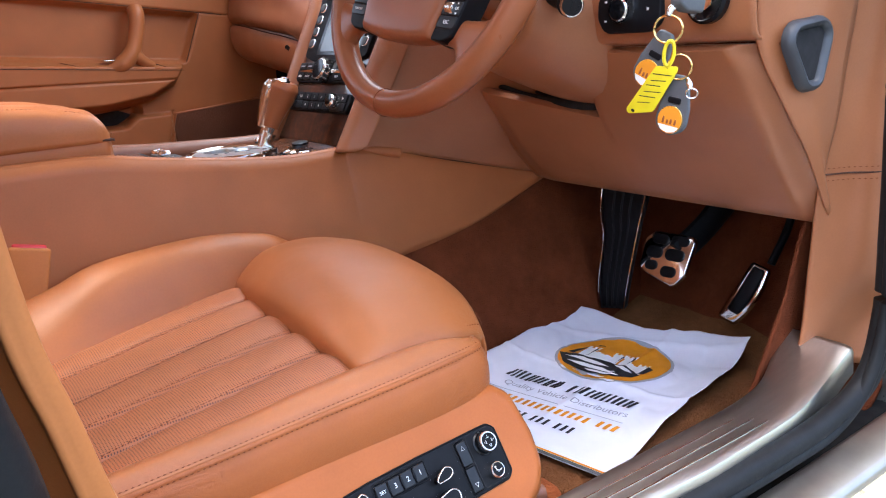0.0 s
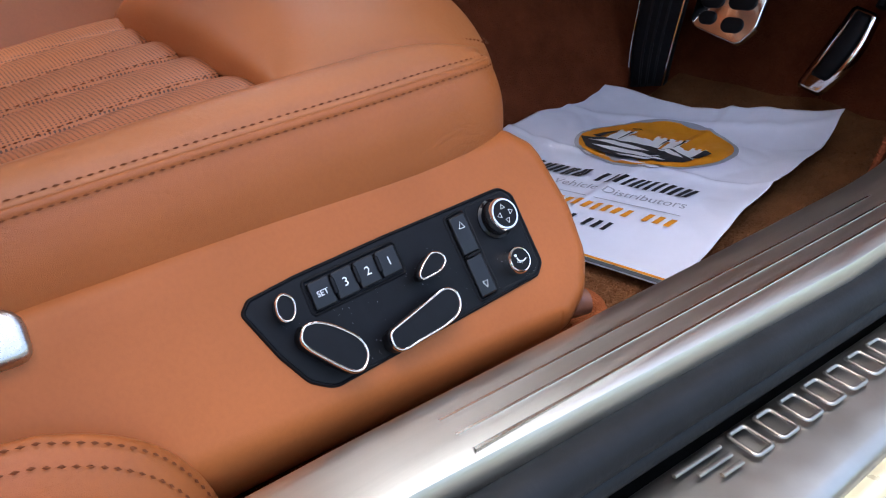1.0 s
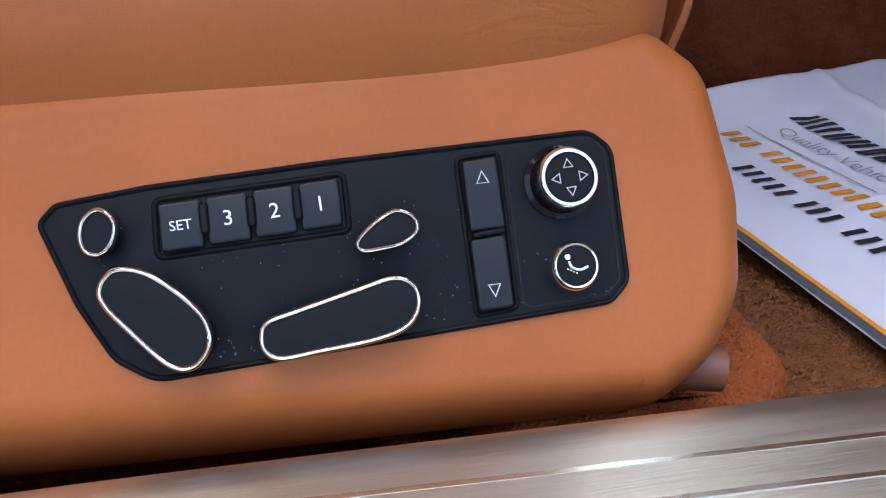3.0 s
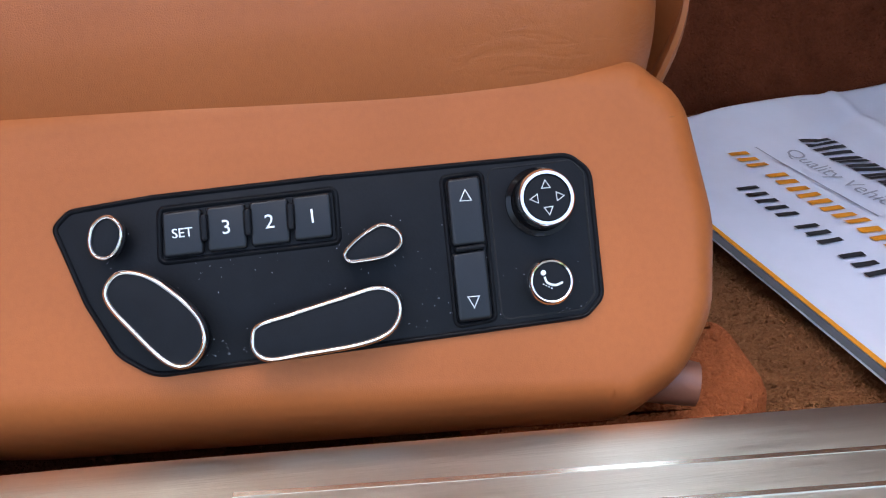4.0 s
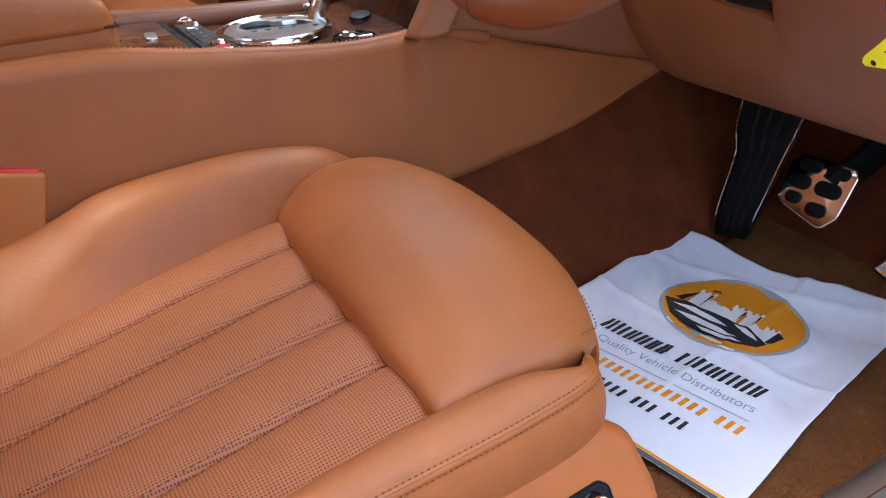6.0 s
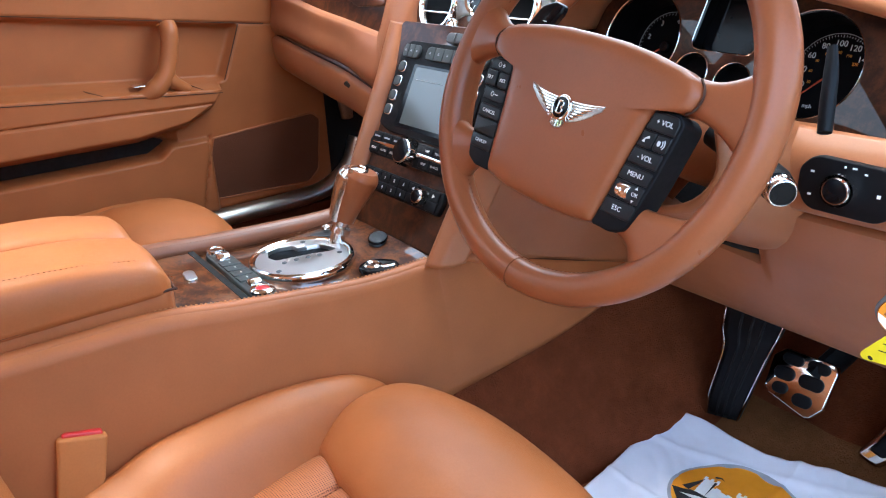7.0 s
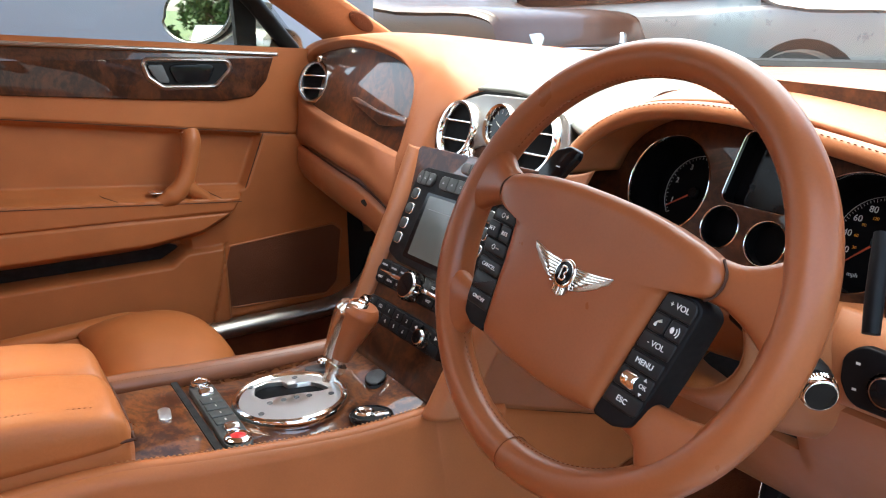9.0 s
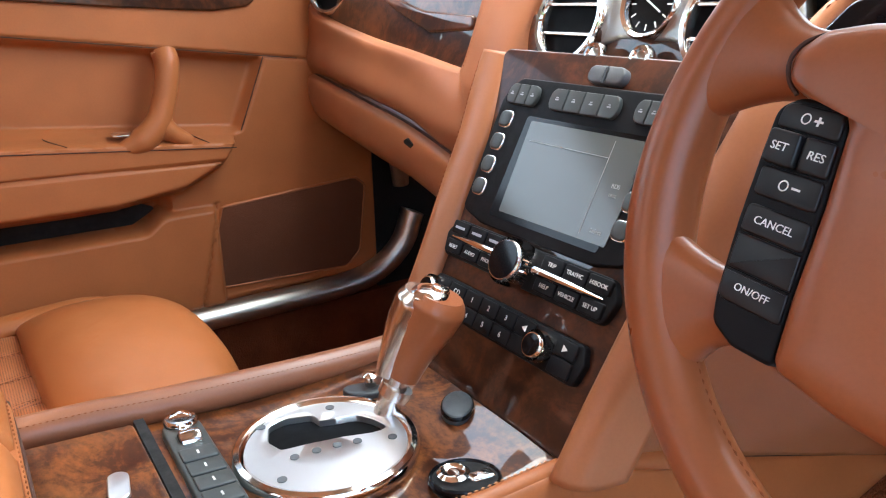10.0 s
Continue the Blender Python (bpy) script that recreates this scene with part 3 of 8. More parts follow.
# raised shapes on the outer plate: seven blocks with three strokes on either side
SP = axes((0.7975, -0.016, 0.3690), (0.062, 0.998, 0), (0.04, 0, 1))
emblem = thing("sill_emblem", "raised satin metal blocks and strokes on the sill plate", "emblem", (0.81, 0.06, 0.3665))
for i in range(7):
    o = rpoly([(i * 22.5, 0), (i * 22.5 + 14, 0), (i * 22.5 + 14, 19), (i * 22.5, 19)], 2.5, 3)
    part("block", ring_of(o, SP, 0.0030, 0.0002, 0.0016), M_PLATE, emblem)
for s in (-1, 1):
    for j, (a, b) in enumerate(((12, 46), (12, 36), (12, 26))):
        x0 = (-b if s < 0 else 156 + a - 4)
        x1 = (-a + 2 if s < 0 else 156 + b - 4)
        part("stroke", tube([SP @ Vector((x0 * 0.001, (16 - 7 * j) * 0.001, 0.0008)), SP @ Vector((x1 * 0.001, (16 - 7 * j) * 0.001, 0.0008))], 0.0017, 6, 8, flat=0.7), M_PLATE, emblem)
# door rubber along sill and front pillar
seal = [(0.742, -0.9, 0.394), (0.748, -0.5, 0.394), (0.754, -0.2, 0.394), (0.768, 0.1, 0.394), (0.776, 0.25, 0.396), (0.781, 0.34, 0.404), (0.788, 0.405, 0.435), (0.790, 0.428, 0.51), (0.790, 0.425, 0.60), (0.790, 0.418, 0.69), (0.787, 0.412, 0.80), (0.765, 0.43, 0.98), (0.72, 0.40, 1.14), (0.66, 0.15, 1.33), (0.64, -0.2, 1.42)]
setting("door_seal", tube(seal, 0.0135, 120, 16), M_RUBBER, "black rubber door seal round the door opening", "seal")
setting("door_seal_lip", tube([(x + 0.006, y - (0.012 if y > 0.37 else 0), z - (0.013 if y < 0.37 and z < 0.6 else 0)) for x, y, z in seal], 0.0075, 120, 10), M_RUBBER, "thin rubber lip beside the door seal", "seal")
# rear door pillar, trim and rubber beside the seat
setting("pillar_trim_rear", loft([
    [(0.752, -0.462, 1.30), (0.752, -0.444, 0.80), (0.750, -0.425, 0.66), (0.742, -0.405, 0.56), (0.734, -0.372, 0.48), (0.722, -0.320, 0.430), (0.714, -0.300, 0.420), (0.708, -0.276, 0.412)],
    [(0.735, -0.448, 1.30), (0.735, -0.430, 0.80), (0.733, -0.411, 0.66), (0.726, -0.390, 0.57), (0.718, -0.356, 0.49), (0.705, -0.306, 0.443), (0.700, -0.292, 0.428), (0.695, -0.268, 0.417)],
    [(0.64, -0.47, 1.30), (0.64, -0.47, 0.80), (0.64, -0.46, 0.66), (0.64, -0.44, 0.57), (0.64, -0.40, 0.48), (0.64, -0.34, 0.425), (0.66, -0.30, 0.40), (0.66, -0.27, 0.39)]], 12, 60),
    M_BELT, "tan trim sweeping from the centre pillar down to the sill", "trim", thick=0.004)
setting("door_seal_rear", tube([(0.785, -0.50, 1.30), (0.785, -0.478, 0.80), (0.783, -0.462, 0.66), (0.776, -0.446, 0.55), (0.768, -0.42, 0.47), (0.76, -0.37, 0.418), (0.757, -0.30, 0.405)], [0.026, 0.026, 0.026, 0.024, 0.02, 0.014], 60, 14), M_RUBBER, "black rubber seal on the centre pillar", "seal")
setting("pillar_body_rear", slab(0.70, 0.80, -0.72, -0.505, 0.30, 1.38), M_BODY, "grey green painted centre pillar", "pillar")
# sill trim with stitched leather behind the tread plate
ARCH = [(0.668, -0.60, 0.500), (0.670, -0.40, 0.487), (0.672, -0.323, 0.473), (0.673, -0.307, 0.468), (0.674, -0.291, 0.459), (0.675, -0.278, 0.448), (0.675, -0.268, 0.434), (0.675, -0.260, 0.416), (0.675, -0.256, 0.400)]


def arch(dx, dy, dz):
    return [(x + dx, y + dy, max(0.385, z + dz)) for x, y, z in ARCH]


sill_trim = setting("sill_trim", loft([arch(-0.014, 0.001, -0.014), arch(-0.006, 0.002, -0.003), arch(0.0, 0.0, 0.0), arch(0.008, -0.006, -0.006), arch(0.015, -0.016, -0.018), arch(0.020, -0.03, -0.045)], 24, 50), M_TAN_SKIRT, "tan leather sill trim with double stitching", "trim", thick=0.003)
for q in ((0.001, -0.001, 0.0005), (0.0072, -0.0055, -0.0045)):
    part("stitching", stitches(arch(*q)[1:], step=0.0052, length=0.0036, r=0.0008, lift=(0.0018, 0.0008, 0.0014)), M_THREAD_D, sill_trim)
# front pillar kick panel, leather with a stitched seam
kick = setting("kick_panel", loft([
    [(0.742, 0.408, 1.00), (0.738, 0.402, 0.86), (0.719, 0.396, 0.67), (0.704, 0.412, 0.55), (0.700, 0.410, 0.445), (0.690, 0.39, 0.40)],
    [(0.752, 0.430, 1.00), (0.750, 0.432, 0.86), (0.738, 0.430, 0.67), (0.728, 0.438, 0.55), (0.712, 0.455, 0.455), (0.70, 0.44, 0.40)],
    [(0.766, 0.45, 1.00), (0.766, 0.455, 0.86), (0.762, 0.455, 0.67), (0.755, 0.465, 0.55), (0.735, 0.515, 0.470), (0.72, 0.50, 0.40)],
    [(0.785, 0.51, 1.00), (0.785, 0.53, 0.85), (0.782, 0.545, 0.67), (0.778, 0.54, 0.55), (0.775, 0.53, 0.470), (0.76, 0.52, 0.40)]], 20, 40),
    M_TAN_DASH, "tan leather kick panel on the front pillar", "trim", thick=0.004)
KS = [(0.717, 0.393, 0.668), (0.737, 0.428, 0.668), (0.7605, 0.453, 0.668), (0.780, 0.52, 0.668)]
part("seam", tube([(x + 0.0014, y - 0.0016, z) for x, y, z in KS], 0.0010, 30, 6), M_SEAM, kick)
for dz in (0.007, -0.007):
    part("stitching", stitches([(x, y, z + dz) for x, y, z in KS], lift=(0.0032, -0.0030, 0)), M_THREAD_D, kick)
setting("kick_carpet", loft([
    [(0.672, 0.30, 0.33), (0.668, 0.40, 0.34), (0.668, 0.55, 0.36), (0.67, 0.72, 0.40)],
    [(0.685, 0.33, 0.40), (0.678, 0.42, 0.45), (0.674, 0.55, 0.50), (0.672, 0.72, 0.52)],
    [(0.688, 0.40, 0.52), (0.684, 0.44, 0.60), (0.680, 0.55, 0.64), (0.676, 0.72, 0.68)]], 14, 20),
    M_CARPET, "dark brown carpet on the side of the footwell", "carpet", thick=0.005)
setting("body_side_front", slab(0.72, 0.86, 0.56, 1.6, 0.2, 1.0), M_BODY, "grey green painted body behind the front pillar", "body panel")
setting("bulkhead", slab(-0.80, 0.80, 0.745, 0.765, 0.2, 1.03), M_RUBBER, "black bulkhead ahead of the footwells", "bulkhead")
# passenger sill
setting("sill_tread_passenger", tube([(-0.685, -0.75, 0.535), (-0.683, -0.2, 0.532), (-0.682, 0.10, 0.533), (-0.68, 0.30, 0.536), (-0.677, 0.375, 0.552), (-0.672, 0.425, 0.592), (-0.67, 0.45, 0.65)], 0.025, 70, 14, flat=0.8), M_TREAD, "dark satin metal sill tread under the far door", "sill")
setting("sill_carpet_passenger", slab(-0.735, -0.675, -1.4, 0.60, 0.30, 0.515), M_CARPET, "dark carpet below the far sill", "carpet")
setting("kick_trim_passenger", slab(-0.735, -0.690, 0.385, 0.74, 0.50, 1.0), M_RUBBER, "black trim ahead of the far door", "trim")
setting("hinge_cover", tube([(-0.672, 0.43, 0.70), (-0.672, 0.425, 0.76), (-0.675, 0.42, 0.80)], [0.014, 0.018, 0.012], 12, 12), M_SATIN, "satin metal cover beside the far door", "trim")

# roof, pillars, glass
# unseen roof: edges and opening are placed to shape the sunlight
roof = bmesh.new()
slab(-0.80, 0.62, -0.25, 0.20, 1.405, 1.44, bm=roof)
slab(-0.80, 0.62, -0.34, -0.25, 1.405, 1.44, bm=roof)
slab(-0.80, -0.36, -0.97, -0.34, 1.405, 1.44, bm=roof)
slab(0.06, 0.62, -0.97, -0.34, 1.405, 1.44, bm=roof)
slab(-0.80, 0.69, -1.9, -0.97, 1.405, 1.44, bm=roof)
setting("ceiling", roof, M_ROOF, "pale unseen headlining with an opening added for light", "ceiling")
# unseen pane, added to weaken the sun that reaches the console
setting("roof_opening_filter", slab(-0.37, 0.07, -0.98, -0.33, 1.4405, 1.4455), M_ROOF_FILTER, "unseen tinted pane added over the roof opening to dim the sun", "sunroof")
for s, nm in ((-1, "pillar_front_passenger"), (1, "pillar_front_driver")):
    setting(nm, loft([
        [(s * 0.735, 0.43, 1.075), (s * 0.70, 0.22, 1.225), (s * 0.655, -0.02, 1.36), (s * 0.60, -0.2, 1.42)],
        [(s * 0.685, 0.40, 1.085), (s * 0.655, 0.19, 1.215), (s * 0.615, -0.02, 1.335), (s * 0.58, -0.2, 1.40)],
        [(s * 0.635, 0.40, 1.105), (s * 0.61, 0.235, 1.215), (s * 0.575, 0.02, 1.345), (s * 0.55, -0.2, 1.405)],
        [(s * 0.600, 0.49, 1.105), (s * 0.585, 0.305, 1.215), (s * 0.555, 0.07, 1.365), (s * 0.53, -0.2, 1.415)]], 16, 30),
        M_HEAD if s < 0 else M_TAN_DASH, "tan lined windscreen pillar", "pillar", thick=0.01)
    setting("door_frame_" + ("passenger" if s < 0 else "driver"), tube([(s * 0.735, 0.30, 1.09), (s * 0.725, 0.17, 1.235), (s * 0.695, -0.02, 1.36), (s * 0.65, -0.3, 1.44), (s * 0.64, -1.2, 1.43)], 0.017, 40, 10), M_RUBBER, "black window frame along the pillar", "window frame")
ps = part("tweeter_grille", prism(ellipse(31, 15, 28), axes((-0.598, 0.393, 1.146), (0.12, -0.82, 0.55), (0.80, -0.26, -0.55)), -0.008, 0.0035, 0.0025), M_GLOVE, None)
tagged(ps, "brown oval speaker grille at the foot of the windscreen pillar", "speaker grille")
wind = loft([[(-0.66, 0.52, 1.09), (-0.35, 0.76, 1.075), (0.0, 0.82, 1.07), (0.35, 0.76, 1.075), (0.66, 0.52, 1.09)],
             [(-0.60, 0.22, 1.26), (-0.33, 0.42, 1.26), (0.0, 0.47, 1.26), (0.33, 0.42, 1.26), (0.60, 0.22, 1.26)],
             [(-0.53, -0.08, 1.405), (-0.30, 0.05, 1.42), (0.0, 0.08, 1.42), (0.30, 0.05, 1.42), (0.53, -0.08, 1.405)]], 16, 24)
ws = setting("window_1", wind, M_GLASS, "clear raked windscreen glass", "windscreen")
ws.visible_shadow = False
win = loft([[(-0.742, -1.0, 1.10), (-0.742, 0.34, 1.08)], [(-0.70, -1.0, 1.25), (-0.70, 0.18, 1.25)], [(-0.64, -1.0, 1.42), (-0.64, -0.1, 1.42)]], 8, 8)
wp = setting("window_2", win, M_GLASS, "clear glass of the far door window", "window")
wp.visible_shadow = False
# cabin closed at the back
setting("rear_bench", loft([
    [(-0.66, -1.15, 0.32), (0.66, -1.15, 0.32)], [(-0.66, -1.13, 0.55), (0.66, -1.13, 0.55)], [(-0.66, -1.18, 0.62), (0.66, -1.18, 0.62)],
    [(-0.66, -1.55, 0.60), (0.66, -1.55, 0.60)], [(-0.66, -1.68, 0.80), (0.66, -1.68, 0.80)], [(-0.66, -1.80, 1.12), (0.66, -1.80, 1.12)]], 24, 8),
    M_TAN_SEAT, "tan leather rear bench", "bench seat", thick=0.02)
setting("rear_wall", slab(-0.70, 0.70, -1.95, -1.85, 0.2, 1.10), M_CARPET, "carpeted wall behind the rear bench", "wall")
setting("rear_side_passenger", slab(-0.78, -0.74, -1.9, -0.7, 0.25, 1.08), M_TAN, "tan lining of the far rear side", "wall")
# unseen body side, added to keep the sun off the driver's seat
setting("rear_sun_screen", slab(0.74, 0.80, -1.9, -0.72, 0.25, 1.08), M_BODY, "unseen grey green rear side added to block the sun", "body panel")

# ---- centre console ----
console = thing("centre_console", "tan leather and glossy burl centre console between the seats", "console", (0, -0.2, 0.32))
TOP_R = [(0.118, -0.75, 0.735), (0.118, -0.36, 0.729), (0.118, -0.25, 0.726), (0.118, -0.15, 0.709), (0.1185, 0.0, 0.689), (0.120, 0.10, 0.688), (0.124, 0.131, 0.690), (0.15, 0.30, 0.646), (0.183, 0.47, 0.602)]
BOT_R = [(0.135, -0.75, 0.45), (0.138, -0.36, 0.455), (0.140, -0.25, 0.46), (0.142, -0.15, 0.468), (0.145, 0.0, 0.485), (0.148, 0.10, 0.497), (0.15, 0.14, 0.502), (0.165, 0.32, 0.535), (0.1835, 0.475, 0.5975)]
MID_R = [tuple(a * 0.5 + b * 0.5 + (0.006 if i == 0 else 0) for i, (a, b) in enumerate(zip(p, q))) for p, q in zip(TOP_R, BOT_R)]
part("side_panel", loft([TOP_R, MID_R, BOT_R], 16, 70), M_TAN, console, thick=0.006)
# rolled leather rail along the top edge of either side
RAIL_R = TOP_R[:7]
part("edge_roll", tube([(x - 0.006, y, z - 0.004) for x, y, z in RAIL_R] + [(0.138, 0.20, 0.672)], 0.0085, 70, 12), M_TAN, console)
part("stitching", stitches([(x - 0.010, y, z + 0.0042) for x, y, z in RAIL_R[:6]], step=0.0055, length=0.004, r=0.0009), M_THREAD, console)
RAIL_L = [(-0.128, -0.75, 0.716), (-0.128, -0.25, 0.708), (-0.128, -0.1, 0.698), (-0.128, 0.05, 0.690), (-0.128, 0.125, 0.690)]
part("edge_roll", tube([(x - 0.006, y, z - 0.006) for x, y, z in RAIL_L], 0.0155, 60, 14), M_RAIL_SHEEN, console)
part("stitching", stitches([(x + 0.005, y, z + 0.0063) for x, y, z in RAIL_L], step=0.0045, length=0.0030, r=0.0005), M_THREAD_D, console)
part("side_panel", loft([[(x - 0.02, y, z - 0.005) for x, y, z in RAIL_L], [(-0.152, -0.75, 0.60), (-0.152, -0.25, 0.60), (-0.152, -0.1, 0.60), (-0.155, 0.05, 0.60), (-0.16, 0.125, 0.60)], [(-0.155, -0.75, 0.42), (-0.155, -0.25, 0.42), (-0.16, -0.1, 0.42), (-0.165, 0.05, 0.43), (-0.17, 0.125, 0.43)]], 10, 24), M_TAN, console, thick=0.006)
# burl top deck
DECK = [(-0.75, 0.700), (-0.36, 0.700), (-0.25, 0.697), (-0.15, 0.690), (-0.05, 0.682), (0.05, 0.682), (0.11, 0.690), (0.150, 0.712)]
part("veneer_deck", loft([[(x, y, z - 0.002 * (abs(x) > 0.1)) for x in (-0.118, -0.06, 0.0, 0.06, 0.112)] for y, z in DECK], 50, 16), M_BURL_L, console, thick=0.004)
CT = axes((0.0, -0.02, 0.6835), (1, 0, 0), (0, 0.0, 1))
# ashtray lid: raised veneer flap with a small bright latch
AL = axes((-0.015, -0.185, 0.6965), (1, 0, 0), (0, 0.06, 1))
lid = part("ashtray_lid", prism(rpoly([(-92, -46), (112, -46), (112, 46), (-92, 46)], 6), AL, -0.004, 0.006, 0.003), M_BURL_L, console)
part("latch", prism(rpoly([(-24, 14), (10, 9), (13, 23), (-21, 28)], 7), AL, 0.005, 0.0085, 0.0012), M_GATE, lid)
part("gap", prism(rpoly([(-100, 47), (120, 47), (120, 55), (-100, 55)], 1), AL, -0.004, 0.0035), M_DARK, console)
# button strip
BS = axes((-0.007, -0.108, 0.6895), (1, -0.01, 0), (0, 0.07, 1))
strip = part("switch_strip", prism(rpoly([(-92, -15), (80, -17), (95, -10), (95, 8), (80, 15), (-92, 15)], [12, 8, 8, 8, 8, 12]), BS, -0.003, 0.006, 0.002), M_STRIP, console)
part("start_button", lathe([(13, 5), (13, 10), (11.5, 12), (9, 12.2), (8.5, 11), (0, 11.4)], at(BS, -84, 0)), M_CHROME, strip, "chrome start button")
part("thumb_wheel", lathe([(6, -9), (9, -7), (9.5, 0), (9, 7), (6, 9)], at(BS, -58, 0, 4) @ Matrix.Rotation(radians(90), 4, "X")), M_CHROME, strip)
for i in range(4):
    part("switch", prism(rpoly([(-42 + i * 20, -13), (-24 + i * 20, -13), (-24 + i * 20, 13), (-42 + i * 20, 13)], 2, 3), BS, 0.005, 0.0078, 0.0012), M_STRIP, strip)
    part("symbol", bars(at(BS, 0, 0, 7.85), [(-36 + i * 20, -1, 5, 1.5)]), M_KEYINK, strip)
part("thumb_wheel", lathe([(6, -9), (9, -7), (9.5, 0), (9, 7), (6, 9)], at(BS, 48, 0, 4) @ Matrix.Rotation(radians(90), 4, "X")), M_CHROME, strip)
ring_b = part("hazard_button", lathe([(15, 4), (15, 9), (13, 11), (9, 11.5), (8.2, 10)], at(BS, 76, -1)), M_CHROME, strip, "red hazard button in a chrome ring")
part("button_cap", lathe([(8.4, 7), (8.2, 10.5), (6, 11.6), (0, 11.9)], at(BS, 76, -1)), M_RED, ring_b)
# shift gate: satin disc in a chrome ring
GC = axes((-0.003, -0.021, 0.6875), (1, 0, 0), (0, 0.0, 1))
gate = part("gear_gate", lathe([(71, -3), (71, 4), (69, 7), (65, 8), (62, 6.5), (61, 5)], GC, 56), M_CHROME, console, "chrome ringed gear gate")


def gate_plate():
    """A disc cut through by the stepped slot the lever runs in."""
    hole = [Vector(p) for p in ((-27, -37), (-48, -28), (-52, -14), (-45, 7), (-33, 9), (-29, 20), (-24, 38), (-12, 45), (6, 50), (8, 38), (-1, 14), (-7, -10), (-10, -32))]
    c = Vector((-22, 2))
    n = 96
    rin, rout = [], []
    for i in range(n):
        a = 2 * math.pi * i / n
        d = Vector((math.cos(a), math.sin(a)))
        best = 8.0
        for p, q in zip(hole, hole[1:] + hole[:1]):
            e = q - p
            den = d.x * e.y - d.y * e.x
            if abs(den) < 1e-9:
                continue
            w = p - c
            t = (w.x * e.y - w.y * e.x) / den
            u = (w.x * d.y - w.y * d.x) / den
            if t > 0 and -1e-6 <= u <= 1 + 1e-6:
                best = t
        rin.append(best)
        k = c.dot(d)
        rout.append(-k + math.sqrt(k * k - c.dot(c) + 61.5 ** 2))
    rin = [(rin[i - 1] + 2 * rin[i] + rin[(i + 1) % n]) / 4 for i in range(n)]

    def at_r(i, r, z):
        a = 2 * math.pi * i / n
        return GC @ Vector(((c.x + r * math.cos(a)) * 0.001, (c.y + r * math.sin(a)) * 0.001, z))
    bm = bmesh.new()
    add_grid(bm, [[at_r(i, rin[i], -0.006) for i in range(n)], [at_r(i, rin[i], 0.0048) for i in range(n)], [at_r(i, rin[i] + 1.0, 0.0055) for i in range(n)], [at_r(i, (rin[i] + rout[i]) / 2, 0.0057) for i in range(n)], [at_r(i, rout[i], 0.0055) for i in range(n)]], close_v=True)
    return bm


part("gate_plate", gate_plate(), M_GATE, gate)
# near-black disc close under the plate gives the slot its deep shade
part("gate_slot_shade", prism(ellipse(60, 60, 40), GC, -0.0065, -0.0005), M_DIAL, gate)
for x, y in ((5, -28), (6, -11), (8, 5), (12, 20), (-49, -34), (-46, 24), (22, 45), (26, -46)):
    part("gear_mark", lathe([(3.6, 5.5), (3.6, 6.3), (2.8, 6.4), (0, 6.2)], at(GC, x, y), 14), M_GREYPL, gate)
# coin cup and small lids ahead of the gate
cup_o = [(88 + 25 * math.cos(q) * 0.55 - 20 * math.sin(q) * 0.83, 64 + 25 * math.cos(q) * 0.83 + 20 * math.sin(q) * 0.55) for q in [2 * math.pi * i / 36 for i in range(36)]]
kl = part("coin_cup", prism(cup_o, CT, -0.002, 0.0055, 0.001), M_DARK, console, "small black cup with a chrome insert")
part("cup_rim", ring_of(cup_o, CT, 0.004, 0.002, 0.0075), M_PIANO, kl)
part("cup_insert", lathe([(12, 3), (12, 8), (9, 10), (7, 8.5), (3, 8.2), (0, 9)], at(CT, 82, 58)), M_CHROME, kl)
part("insert_tongue", prism(rpoly([(-4, -10), (6, -10), (10, 9), (-2, 9)], 3), at(CT, 92, 74), 0.004, 0.0085, 0.002), M_CHROME, kl)
cap_o = [(7 + 22 * math.cos(q) * 0.80 + 13 * math.sin(q) * 0.60, 112 - 22 * math.cos(q) * 0.60 + 13 * math.sin(q) * 0.80) for q in [2 * math.pi * i / 32 for i in range(32)]]
cap = part("cover_cap", prism(cap_o, at(CT, 0, 0, 6), -0.003, 0.005, 0.002), M_PULL, console)
part("cap_rim", ring_of(cap_o, at(CT, 0, 0, 6), 0.002, 0.001, 0.004), M_PIANO, cap)
part("lock_plate", prism(ellipse(18, 11), at(CT, -69, 64, 2) @ Matrix.Rotation(radians(56), 4, "Z"), -0.002, 0.004, 0.002), M_PULL, console)
part("lock_knob", lathe([(5, 4), (5, 9), (7.5, 12), (7, 16), (3, 18), (0, 18.3)], at(CT, -70, 72)), M_CHROME, console)

# gear lever
lever = thing("gear_lever", "gear lever with chrome front and brown leather grip", "gear lever", (-0.02, 0.036, 0.684))
part("shaft", tube([(-0.020, 0.036, 0.680), (-0.016, 0.047, 0.715), (-0.012, 0.056, 0.735)], [0.011, 0.010, 0.013], 12, 16), M_LEVER, lever)
part("collar", tube([(-0.0165, 0.045, 0.706), (-0.015, 0.049, 0.714)], 0.0135, 8, 16), M_LEVER, lever)
GRIP = [(-0.0115, 0.052, 0.722), (-0.009, 0.060, 0.742), (-0.004, 0.071, 0.766), (0.001, 0.078, 0.783), (0.003, 0.081, 0.792)]
part("grip", tube(GRIP, [0.0125, 0.0165, 0.0225, 0.0245, 0.019], 30, 22, up=(1, 0, 0)), M_WHEEL, lever, "brown leather grip")
part("front_strap", tube([(x - 0.0096, y - 0.0085, z + 0.001) for x, y, z in GRIP], [0.0100, 0.0140, 0.0196, 0.0212, 0.0165], 30, 20, up=(1, 0, 0)), M_LEVER, lever, "polished metal strap")
